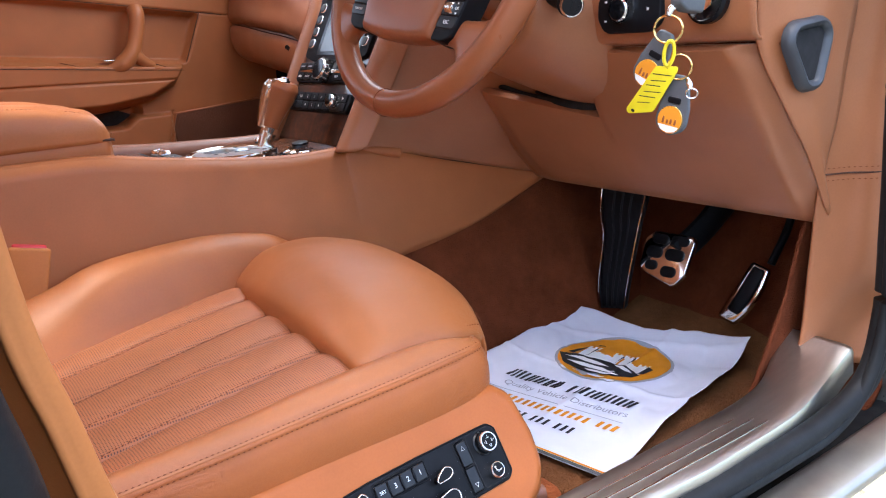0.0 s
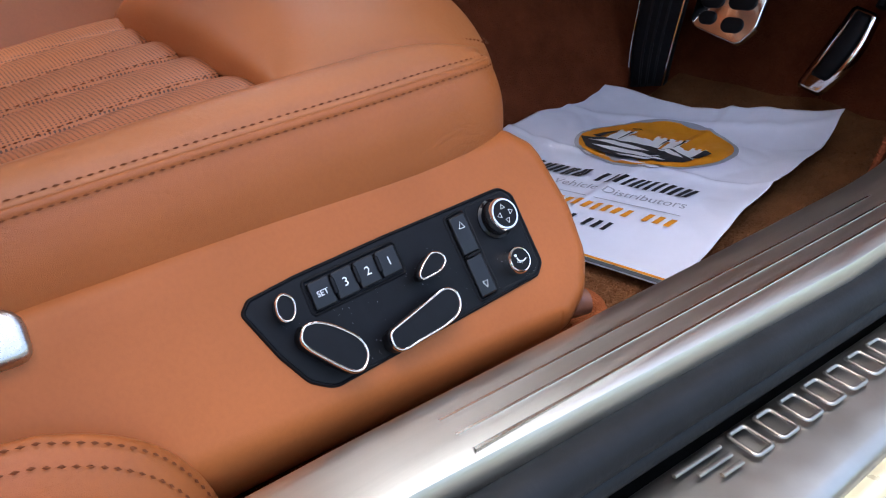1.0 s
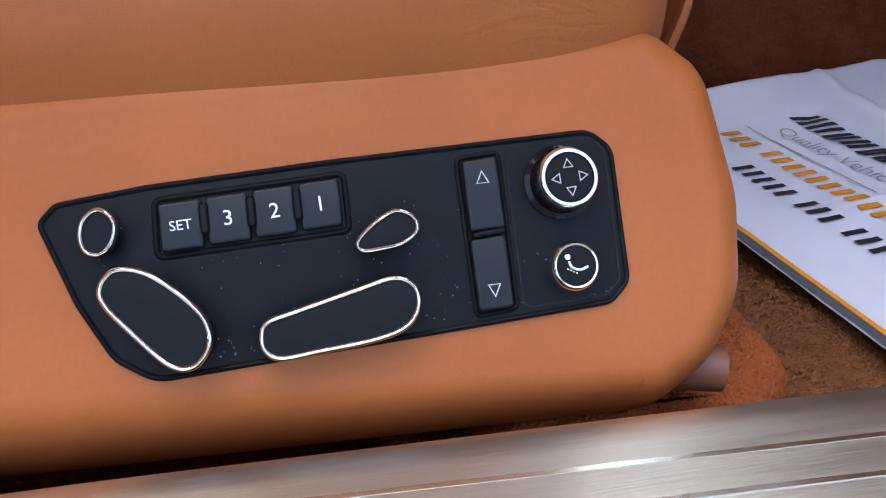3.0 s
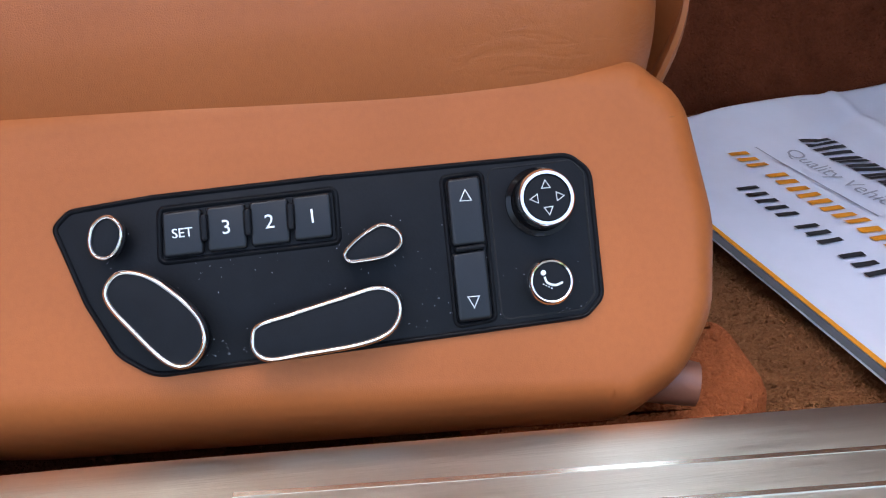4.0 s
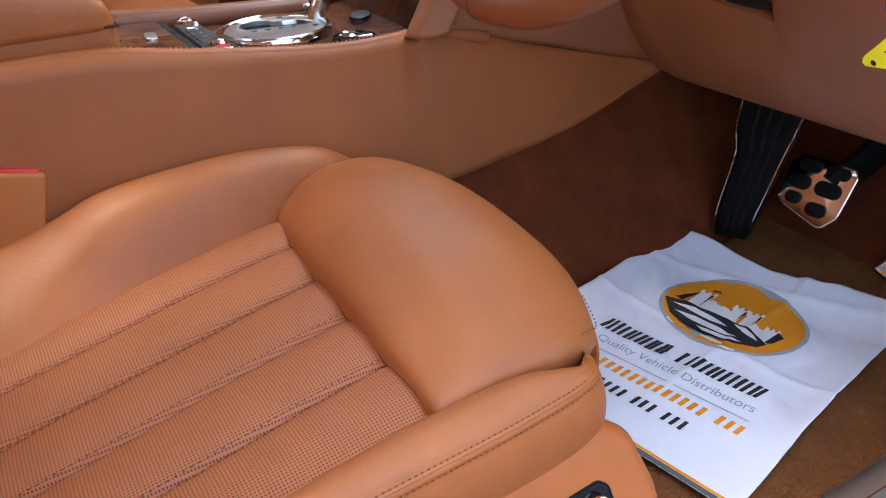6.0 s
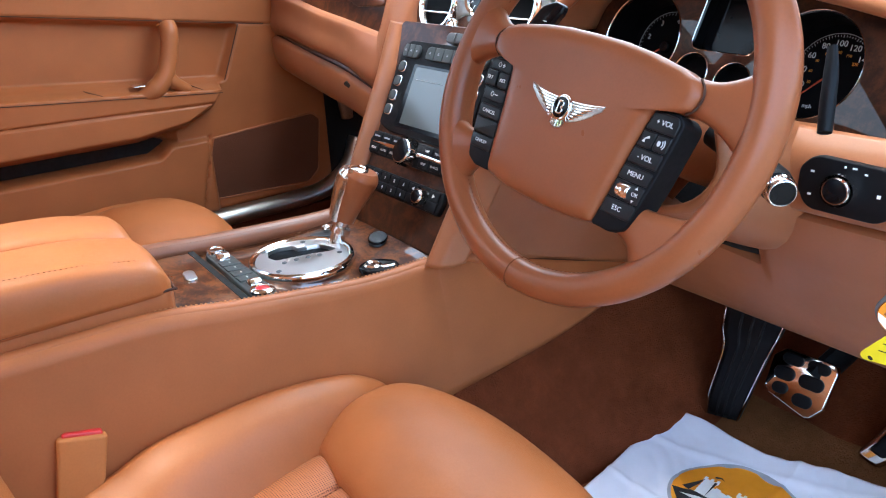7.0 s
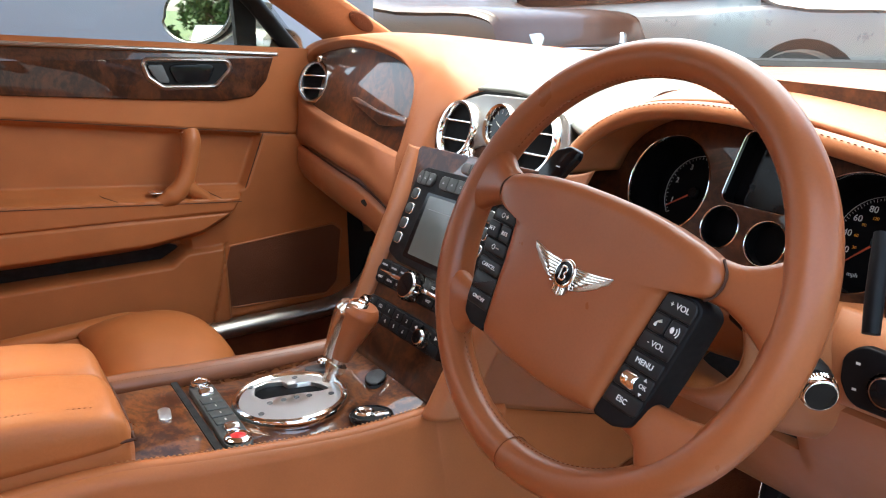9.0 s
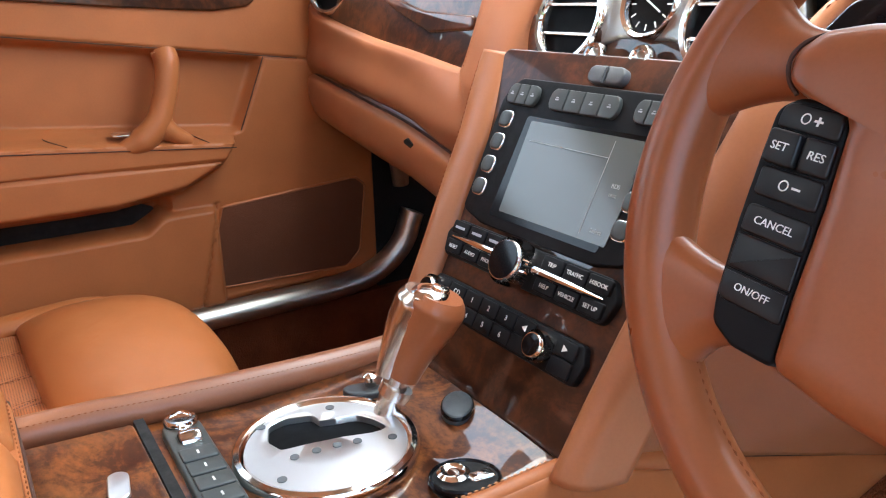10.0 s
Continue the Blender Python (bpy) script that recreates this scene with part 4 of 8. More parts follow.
part("cap", lathe([(17, -2), (17, 3), (14, 6.5), (8, 8), (0, 8.4)], axes((-0.003, 0.073, 0.790), (1, 0, 0), (-0.05, 0.05, 1)), 30), M_CHROME, lever)
part("cap_mark", lathe([(7, 0), (7, 3), (5.5, 3.6), (0, 3.8)], axes((0.004, 0.080, 0.796), (1, 0, 0), (0.15, 0.3, 1)), 24), M_CHROME, lever)

# armrest box
arm = thing("armrest", "two padded tan leather armrest lids on the console", "armrest", (0, -0.4, 0.70))
for x0, x1 in ((-0.110, -0.012), (-0.009, 0.108)):
    rows = []
    for y, zt, ins in ((-0.222, 0.752, 0.010), (-0.230, 0.772, 0.004), (-0.255, 0.782, 0.0), (-0.36, 0.795, 0.0), (-0.75, 0.80, 0.0)):
        a, b = x0 + ins, x1 - ins
        rows.append([(a, y, 0.745), (a, y, (zt + 0.748) / 2 + 0.004), (a + 0.012, y, zt), ((a + b) / 2, y, zt + 0.005), (b - 0.012, y, zt), (b, y, (zt + 0.748) / 2 + 0.004), (b, y, 0.745)])
    part("lid", loft(rows, 30, 28), M_TAN_SEAT, arm, thick=0.004)
part("box", loft([[(-0.108, y, 0.70), (-0.112, y, 0.725), (-0.112, y, 0.744), (-0.10, y, 0.752), (0.0, y, 0.752), (0.094, y, 0.752), (0.106, y, 0.744), (0.106, y, 0.725), (0.102, y, 0.70)] for y in (-0.75, -0.40, -0.25)] +
                  [[(-0.09, -0.222, 0.705), (-0.10, -0.222, 0.725), (-0.10, -0.222, 0.742), (-0.09, -0.222, 0.75), (0.0, -0.222, 0.75), (0.084, -0.222, 0.75), (0.096, -0.222, 0.742), (0.096, -0.222, 0.725), (0.09, -0.222, 0.705)],
                   [(-0.05, -0.219, 0.715), (-0.06, -0.218, 0.725), (-0.06, -0.218, 0.735), (-0.05, -0.219, 0.742), (0.0, -0.219, 0.742), (0.05, -0.219, 0.742), (0.06, -0.218, 0.735), (0.06, -0.218, 0.725), (0.05, -0.219, 0.715)]], 30, 30), M_TAN, arm, thick=0.004)
part("stitching", stitches([(0.1015, -0.75, 0.752), (0.1015, -0.36, 0.752), (0.097, -0.226, 0.751), (0.06, -0.2185, 0.751), (-0.09, -0.2195, 0.751)], lift=(0.002, -0.000, 0.002)), M_THREAD_D, arm)
part("stitching", stitches([(0.0935, -0.6, 0.8025), (0.0935, -0.36, 0.7975), (0.092, -0.262, 0.7855), (0.088, -0.236, 0.775)], step=0.0050, length=0.0034, r=0.0006, lift=(0.0012, 0, 0.0012)), M_THREAD_D, arm)
part("lid_gap", tube([(0.1085, -0.75, 0.7475), (0.1085, -0.36, 0.7475), (0.1055, -0.232, 0.7470), (0.096, -0.2185, 0.7465), (0.0, -0.2165, 0.7465), (-0.10, -0.219, 0.7465)], 0.0016, 60, 8), M_SEAM, arm)

# ---- dashboard ----
dash = thing("dashboard", "tan leather dashboard with glossy dark burl panels", "dashboard", (0, 0.45, 0.7))
# far side: leather that frames the veneer inlay and runs back to the windscreen
FI = axes((-0.42, 0.3105, 1.035), (1, -0.025, 0), (0, -0.955, 0.297))
INLAY = [(-281, -5), (-269, 33), (-223, 54), (-102, 68), (-9, 64), (79, 51), (132, 37), (168, 16), (180, -7), (181, -37), (177, -78), (172, -104), (168, -105), (54, -91), (-64, -78), (-201, -57), (-259, -40)]
FRONT = [(-0.742, 0.306, 1.025), (-0.745, 0.318, 1.072), (-0.69, 0.331, 1.106), (-0.522, 0.341, 1.119), (-0.42, 0.345, 1.119), (-0.33, 0.348, 1.114), (-0.262, 0.343, 1.101), (-0.212, 0.322, 1.078), (-0.200, 0.305, 1.050), (-0.194, 0.283, 1.005), (-0.190, 0.260, 0.958), (-0.187, 0.242, 0.920), (-0.222, 0.248, 0.895), (-0.37, 0.268, 0.918), (-0.487, 0.272, 0.932), (-0.625, 0.281, 0.952), (-0.715, 0.291, 0.968)]
BACK = [(-0.757, 0.33, 1.025), (-0.760, 0.345, 1.072), (-0.715, 0.39, 1.104), (-0.53, 0.43, 1.118), (-0.41, 0.44, 1.118), (-0.30, 0.44, 1.112), (-0.205, 0.41, 1.094), (-0.130, 0.355, 1.070), (-0.105, 0.305, 1.045), (-0.138, 0.278, 0.998), (-0.140, 0.250, 0.950), (-0.134, 0.232, 0.912), (-0.215, 0.240, 0.868), (-0.37, 0.262, 0.884), (-0.487, 0.265, 0.899), (-0.63, 0.275, 0.918), (-0.738, 0.290, 0.933)]
FAR = [(-0.765, 0.42, 1.025), (-0.768, 0.42, 1.072), (-0.735, 0.49, 1.090), (-0.58, 0.66, 1.085), (-0.43, 0.735, 1.083), (-0.28, 0.775, 1.077), (-0.11, 0.80, 1.068), (0.0, 0.56, 1.060), (-0.050, 0.31, 1.046), (-0.124, 0.296, 0.998), (-0.124, 0.268, 0.950), (-0.118, 0.250, 0.912), (-0.210, 0.252, 0.845), (-0.37, 0.279, 0.866), (-0.487, 0.283, 0.881), (-0.63, 0.289, 0.899), (-0.76, 0.305, 0.908)]
rails = []
for i, (u, v) in enumerate(INLAY):
    a, b = Vector(INLAY[i - 1]), Vector(INLAY[(i + 1) % len(INLAY)])
    t = (b - a).normalized()
    w = Vector((-t.y, t.x))
    e = [FI @ Vector(((u + w.x * d) * 0.001, (v + w.y * d) * 0.001, h)) for d, h in ((-3, -0.010), (1, 0.002), (5, 0.0075), (11, 0.0095))]
    rails.append(e + [tuple(p) for p in (FRONT[i], BACK[i], FAR[i])])
rails.append(rails[0])
part("far_fascia", loft(rails, 150, 46), M_TAN_TOP, dash, "tan leather fascia framing the veneer and sweeping up to the windscreen", thick=0.003, angle=60)
lip = []
for i in range(12):
    a, b = Vector(INLAY[i - 1]), Vector(INLAY[i + 1])
    t = (b - a).normalized()
    lip.append(FI @ Vector(((INLAY[i][0] - t.y * 9) * 0.001, (INLAY[i][1] + t.x * 9) * 0.001, 0.0098)))
part("stitching", stitches(lip[5:], step=0.0055, length=0.004, r=0.0008), M_THREAD_D, dash)
# glove box lid under the fascia
GSEAM = [(-0.765, 0.300, 0.905), (-0.63, 0.282, 0.895), (-0.487, 0.276, 0.876), (-0.37, 0.272, 0.861), (-0.215, 0.246, 0.842), (-0.165, 0.225, 0.836)]
part("glovebox_lid", loft([[(x, y + dy, z - dz) for x, y, z in GSEAM] for dy, dz in ((0.012, 0.0), (-0.004, 0.004), (-0.009, 0.014), (-0.007, 0.045), (0.012, 0.075), (0.06, 0.092), (0.22, 0.100))], 30, 50), M_TAN_DASH, dash, thick=0.004)
part("seam", tube([(x, y + 0.001, z) for x, y, z in GSEAM], 0.0022, 50, 6), M_SEAM, dash)
gp = axes((-0.325, 0.2575, 0.836), (1, -0.10, -0.30), (0, -0.985, -0.17))
part("glovebox_pull", prism(rpoly([(-32, -3), (26, -6), (30, 4), (-20, 6)], 3), gp, -0.008, 0.0015, 0.0008), M_DARK, dash)
# burl inlay with its bright vent
inlay = part("veneer_inlay", prism([(u, v) for u, v in [tuple(p) for p in rpoly(INLAY[:12] + INLAY[13:], 14, 3)]], FI, -0.012, -0.0015, 0.001), M_BURL, dash, "glossy dark burl inlay")
part("inlay_pull", prism(rpoly([(-52, -26), (-24, -24), (60, -40), (168, -44), (168, -60), (80, -66), (20, -50), (-30, -36)], [6, 8, 40, 6, 6, 30, 20, 8]), FI, -0.004, 0.0025, 0.003), M_BURL, inlay)


def air_vent(parent, m, r, slats=2, name="air_vent"):
    v = part(name, lathe([(r + 1, -6), (r + 0.5, 5), (r - 1.5, 8.5), (r - 5, 8), (r - 7.5, 3), (r - 8, -3)], m, 48), M_CHROME, parent, "chrome ringed round air vent")
    # shallow near-black disc behind the slats, its colour standing for depth and shade
    part("vent_shade", lathe([(r - 7.6, -1.6), (0, -1.8)], m, 32), M_DIAL, v)
    for i in range(slats):
        y = (i - (slats - 1) / 2) * (2 * (r - 8) / (slats + 0.6))
        w = math.sqrt(max(1, (r - 7.5) ** 2 - y * y))
        part("slat", prism(rpoly([(-w, y - 1.4), (w, y - 1.4), (w, y + 1.4), (-w, y + 1.4)], 1, 2), m, -0.001, 0.0045, 0.0006), M_CHROME, v)
    return v


def organ_stop(parent, m, s=1.0):
    k = part("vent_pull", lathe([(5 * s, 0), (5 * s, 8 * s), (10 * s, 11 * s), (10.5 * s, 15 * s), (9 * s, 18 * s), (6.5 * s, 18.5 * s), (5.5 * s, 17 * s), (0, 17.4 * s)], m, 24), M_CHROME, parent, "chrome pull knob")
    return k


air_vent(dash, axes((-0.633, 0.303, 1.030), (1, 0.3, 0), (0.34, -0.90, 0.24)), 41)
organ_stop(dash, axes((-0.600, 0.312, 1.076), (1, 0, 0), (0.1, -0.99, 0)), 0.75)
# leather band beside the stack, from the fascia down to the console
BAND_L = [(-0.192, 0.268, 0.960), (-0.178, 0.243, 0.925), (-0.160, 0.215, 0.885), (-0.147, 0.187, 0.845), (-0.132, 0.152, 0.790), (-0.128, 0.126, 0.740), (-0.132, 0.105, 0.690)]
BAND_R = [(-0.138, 0.254, 0.960), (-0.126, 0.232, 0.925), (-0.114, 0.207, 0.885), (-0.111, 0.186, 0.845), (-0.105, 0.156, 0.790), (-0.104, 0.127, 0.740), (-0.112, 0.102, 0.690)]
band = []
for (xa, ya, za), (xb, yb, zb) in zip(BAND_L, BAND_R):
    band.append([(xa - 0.012, ya + 0.050, za), (xa - 0.006, ya + 0.010, za), (xa, ya - 0.003, za), (xa * 0.7 + xb * 0.3, ya * 0.7 + yb * 0.3 - 0.008, za + 0.001), (xa * 0.3 + xb * 0.7, ya * 0.3 + yb * 0.7 - 0.008, za + 0.001), (xb, yb - 0.003, zb), (xb + 0.003, yb + 0.006, zb), (xb + 0.003, yb + 0.030, zb)])
part("leather_band", loft(band, 70, 30), M_TAN_DASH, dash, "tan leather band beside the centre stack", thick=0.002)
part("stitching", stitches([(x + 0.003, y - 0.0065, z + 0.001) for x, y, z in BAND_L], step=0.0055, length=0.004, r=0.0008), M_THREAD_D, dash)
RIM_R = [(0.136, 0.10, 0.688), (0.139, 0.135, 0.75), (0.152, 0.178, 0.84), (0.164, 0.222, 0.92), (0.166, 0.255, 0.965), (0.176, 0.278, 0.995), (0.20, 0.292, 1.018), (0.235, 0.300, 1.034), (0.275, 0.304, 1.041), (0.33, 0.305, 1.043), (0.38, 0.303, 1.040), (0.44, 0.299, 1.030), (0.52, 0.294, 1.017), (0.60, 0.289, 1.000), (0.68, 0.286, 0.978), (0.73, 0.288, 0.95)]
band = []
for (x, y, z), w in zip(RIM_R[:5], (0.016, 0.018, 0.022, 0.022, 0.02)):
    band.append([(x + w + 0.008, y + 0.03, z + 0.004), (x + w, y + 0.012, z), (x + w * 0.5, y - 0.002, z), (x - 0.004, y - 0.008, z), (x - 0.013, y - 0.006, z), (x - 0.016, y + 0.004, z), (x - 0.015, y + 0.03, z)])
part("leather_band", loft(band, 50, 24), M_TAN_DASH, dash, thick=0.003)
part("leather_rim", tube(RIM_R[4:], 0.0095, 90, 14, up=(0, 1, 0)), M_TAN_DASH, dash)
part("stitching", stitches([(x - 0.011, y - 0.0075, z) for x, y, z in RIM_R[:5]], r=0.0008), M_THREAD, dash)
part("stitching", stitches([(x, y - 0.0066, z + 0.0072) for x, y, z in RIM_R[5:15]], r=0.0008), M_THREAD_D, dash)
# top pads: far side, centre and over the dials
part("top_pad_driver", loft([[(0.180, 0.290, 1.006), (0.23, 0.308, 1.040), (0.30, 0.312, 1.050), (0.38, 0.311, 1.048), (0.50, 0.303, 1.029), (0.62, 0.296, 1.003), (0.745, 0.295, 0.960)],
                             [(0.155, 0.37, 1.028), (0.23, 0.38, 1.054), (0.30, 0.38, 1.060), (0.38, 0.38, 1.058), (0.50, 0.37, 1.042), (0.63, 0.36, 1.022), (0.755, 0.37, 0.995)],
                             [(0.10, 0.54, 1.045), (0.20, 0.54, 1.060), (0.30, 0.54, 1.064), (0.40, 0.54, 1.062), (0.50, 0.52, 1.056), (0.62, 0.48, 1.046), (0.75, 0.43, 1.028)],
                             [(-0.02, 0.80, 1.058), (0.12, 0.81, 1.06), (0.24, 0.79, 1.06), (0.36, 0.755, 1.06), (0.48, 0.69, 1.06), (0.60, 0.59, 1.058), (0.72, 0.47, 1.05)]], 30, 40), M_TAN_TOP, dash, thick=0.006)
part("top_pad_centre", loft([[(-0.055, 0.297, 1.046), (-0.02, 0.299, 1.046), (0.03, 0.299, 1.045), (0.09, 0.293, 1.036), (0.185, 0.283, 1.000)],
                             [(-0.055, 0.34, 1.056), (-0.01, 0.36, 1.056), (0.035, 0.365, 1.054), (0.09, 0.37, 1.048), (0.165, 0.36, 1.027)],
                             [(-0.02, 0.42, 1.062), (0.01, 0.44, 1.060), (0.045, 0.45, 1.057), (0.085, 0.45, 1.051), (0.145, 0.44, 1.036)],
                             [(0.05, 0.55, 1.062), (0.06, 0.555, 1.060), (0.075, 0.555, 1.058), (0.09, 0.55, 1.054), (0.11, 0.54, 1.048)]], 24, 24), M_PAD, dash, "grey centre pad with a speaker grille", thick=0.004)
lining = []
for x, y, z in RIM_R[4:]:
    d = (Vector((0.40, 0.94)) - Vector((x, z))).normalized() * 0.013
    lining.append((x, y, z, x + d.x, z + d.y))
part("brow_lining", loft([[(x, y, z) for x, y, z, a, c in lining], [((x + a) / 2, y + 0.015, (z + c) / 2 + 0.001) for x, y, z, a, c in lining], [(a, 0.3335 + 0.362 * (c - 0.955), c) for x, y, z, a, c in lining]], 10, 70), M_TAN_DASH, dash, thick=0.003)
setting("scuttle_seal", tube([(-0.69, 0.56, 1.075), (-0.40, 0.775, 1.068), (0.0, 0.845, 1.062), (0.33, 0.785, 1.064), (0.55, 0.66, 1.062), (0.72, 0.49, 1.055)], 0.012, 60, 8), M_RUBBER, "black seal at the foot of the windscreen", "seal")

# centre stack
ST = axes((0.004, 0.160, 0.798), (1, 0, 0), (0, -0.885, 0.466))
stack = part("stack_veneer", prism(rpoly([(-122, -118), (122, -118), (132, 0), (150, 190), (-142, 190), (-132, 0)], 8), ST, -0.012, -0.004, 0.002), M_BURL, dash, "glossy burl centre stack")
mmi = part("display_unit", prism(rpoly([(-102, 30), (-70, 22), (70, 22), (104, 30), (107, 140), (90, 160), (-92, 160), (-107, 140)], [8, 6, 6, 8, 14, 14, 14, 14]), ST, -0.004, 0.003, 0.0015), M_BLACK, dash, "black display unit with keys")
part("screen_recess", prism(rpoly([(-62, 32), (74, 32), (80, 126), (-62, 126)], 3), ST, 0.002, 0.0034), M_PIANO, mmi)
part("screen", prism(rpoly([(-50, 38), (80, 38), (84, 122), (-54, 122)], 2), ST, 0.003, 0.0042), M_SCREEN, mmi, "dim switched-off screen")
for word, wx, wy, ws in (("Select", 66, 47, 0.0052), ("RDS", 68, 84, 0.0048), ("text", 68, 77, 0.0048)):
    part("screen_word", lettering(word, at(ST, wx, wy, 4.3), ws), M_FAINT, mmi)
part("screen_line", bars(at(ST, 0, 0, 4.3), [(50, 42, 0.5, 76), (-46, 104, 96, 0.5)]), M_FAINT, mmi)
for i in range(4):
    for s in (-1, 1):
        o = rpoly([(s * 89 - 8, 46 + i * 22), (s * 89 + 8, 46 + i * 22), (s * 89 + 8, 61 + i * 22), (s * 89 - 8, 61 + i * 22)], 5, 4)
        kb = part("key", prism(o, ST, 0.002, 0.0065, 0.002), M_STRIP, mmi)
        part("key_rim", ring_of(o, ST, 0.0022, 0.003, 0.0052), M_CHROME, kb)
for x0, x1, n in ((-98, -56, 3), (-40, 42, 4), (58, 98, 3)):
    w = (x1 - x0) / n
    for i in range(n):
        a, c = x0 + i * w + 0.4, x0 + (i + 1) * w - 0.4
        e = 6.0
        o = [(c, 134), (c, 153), (a, 153), (a, 134)]
        if i == 0:
            o = [(c, 134), (c, 153)] + [(a + e + e * math.cos(radians(q)), 143.5 + 9.5 * math.sin(radians(q))) for q in range(90, 271, 20)]
        if i == n - 1:
            o = [(a, 153), (a, 134)] + [(c - e + e * math.cos(radians(q)), 143.5 + 9.5 * math.sin(radians(q))) for q in range(-90, 91, 20)]
        part("key", prism(o, ST, 0.002, 0.007, 0.0012), M_STRIP, mmi)
        part("symbol", bars(at(ST, 0, 0, 7.05), [((a + c) / 2 - 2, 142.4, 4, 1.2), ((a + c) / 2 - 1.2, 144.4, 2.4, 0.8)]), M_GREYINK, mmi)
# key row with a chrome strip and the large knob
rowa = part("key_panel", prism(rpoly([(-104, -16), (104, -16), (110, 4), (100, 19), (-100, 19), (-110, 4)], 8), ST, -0.004, 0.003, 0.0015), M_BLACK, dash, "black key row with chrome strip")
for i, wds in enumerate((("", "RESET"), ("", "AUDIO"), ("", "PHONE"), ("TRIP", "HELP"), ("TRAFFIC", "VEHICLE"), ("H/BOOK", "SET UP"))):
    x = (-102 + i * 26) if i < 3 else (26 + (i - 3) * 26)
    for j in (0, 1):
        y0 = -13 if j else 5
        kk = part("key", prism(rpoly([(x, y0), (x + 24.5, y0), (x + 24.5, y0 + 12.5), (x, y0 + 12.5)], 2, 3), ST, 0.002, 0.0055, 0.0012), M_BLACK, rowa)
        if wds[j]:
            part("lettering", lettering(wds[j], at(ST, x + 12.2, y0 + 6.2, 5.6), 0.0048), M_WHITE, kk)
        else:
            part("lettering", bars(at(ST, 0, 0, 5.6), [(x + 5, y0 + 5, 14, 2.4)]), M_GREYINK, kk)
for s in (-1, 1):
    part("chrome_strip", tube([ST @ Vector((s * 0.022, 0.0022, 0.006)), ST @ Vector((s * 0.060, 0.0022, 0.0065)), ST @ Vector((s * 0.098, 0.0022, 0.004))], [0.0036, 0.003, 0.0008], 16, 8), M_CHROME, rowa)


def knob(parent, m, r, h):
    k = part("knob", lathe([(r, 0), (r, 4), (r - 2, h - 2), (r - 3, h)], m, 36), M_CHROME, parent, "knurled chrome control knob")
    part("knurling", knurled(r - 0.6, 3, h - 3, m, 46, 0.7), M_CHROME, k)
    part("knob_face", lathe([(r - 3.2, h - 1.5), (r - 4, h + 0.6), (0, h + 1.6)], m, 30), M_PIANO, k)
    return k


knob(rowa, at(ST, 0, 1, 2), 20, 20)
rowb = part("key_panel", prism(rpoly([(-100, -66), (100, -66), (104, -48), (98, -34), (-98, -34), (-104, -48)], 6), ST, -0.004, 0.003, 0.0015), M_BLACK, dash, "black audio key row")
for i in range(8):
    x = -96 + i * 24
    for j in (0, 1):
        if i == 6:
            continue
        y0 = -64 if j else -49.5
        kk = part("key", prism(rpoly([(x, y0), (x + 23, y0), (x + 23, y0 + 13.5), (x, y0 + 13.5)], 1.5, 3), ST, 0.002, 0.0052, 0.001), M_BLACK, rowb)
        word = {(1, 0): "CD", (2, 0): "1", (3, 0): "2", (4, 0): "3", (2, 1): "4", (3, 1): "5", (4, 1): "6"}.get((i, j))
        if word:
            part("lettering", lettering(word, at(ST, x + 11.5, y0 + 6.7, 5.3), 0.0065), M_WHITE, kk)
        elif i in (5, 7) and j == 0:
            sgn = -1 if i == 5 else 1
            part("lettering", prism([(x + 11.5 - 2.5 * sgn, y0 + 4), (x + 11.5 - 2.5 * sgn, y0 + 9.5), (x + 11.5 + 3 * sgn, y0 + 6.7)], at(ST, 0, 0, 5.3), 0, 0.0003), M_WHITE, kk)
for s in (-92, 60):
    knob(rowb, at(ST, s, -50, 2), 12.5, 15)
# upper metal plate with two vents and a clock
PV = axes((0.000, 0.278, 0.985), (1, 0, 0), (0, -0.95, 0.30))
plate_o = rpoly([(20 + 0.86 * x, y) for x, y in ((-160, 8), (-150, -30), (-118, -46), (-82, -42), (-58, -18), (-34, -10), (34, -10), (58, -18), (82, -42), (118, -46), (150, -30), (160, 8), (145, 42), (60, 58), (-60, 58), (-145, 42))], [14, 20, 20, 20, 14, 10, 10, 14, 20, 20, 20, 14, 20, 30, 30, 20])
plate = part("vent_plate", prism(plate_o, PV, -0.012, 0.004, 0.003), M_VENT, dash, "satin aluminium plate round the vents")
part("stack_top_veneer", prism(rpoly([(-152, -52), (150, -52), (165, 10), (-168, 10)], 4), PV, -0.014, 0.0005, 0.001), M_BURL, dash)
air_vent(plate, at(PV, -66, 3, 7.5), 42)
air_vent(plate, at(PV, 104, 3, 7.5), 42)
ck = part("clock", lathe([(30, 2), (30, 8), (28, 11), (25, 9), (24, 5)], at(PV, 20, 18), 36), M_CHROME, plate, "small round clock with chrome bezel")
part("clock_face", lathe([(24.4, 4.5), (0, 4.6)], at(PV, 20, 18), 32), M_PIANO, ck)
for i in range(12):
    a = 2 * math.pi * i / 12
    part("hour_mark", bars(at(PV, 20 + 19 * math.sin(a), 18 + 19 * math.cos(a), 4.8) @ Matrix.Rotation(-a, 4, "Z"), [(-0.6, -2.5, 1.2, 5)]), M_WHITE, ck)
for a, L in ((radians(-60), 11), (radians(120), 15)):
    part("clock_hand", bars(at(PV, 20, 18, 5.2) @ Matrix.Rotation(-a, 4, "Z"), [(-0.7, -2, 1.4, L)]), M_WHITE, ck)
for x in (-19, 34):
    organ_stop(dash, axes((x * 0.001, 0.271, 0.957), (1, 0, 0), (0, -0.94, 0.33)), 1.12)
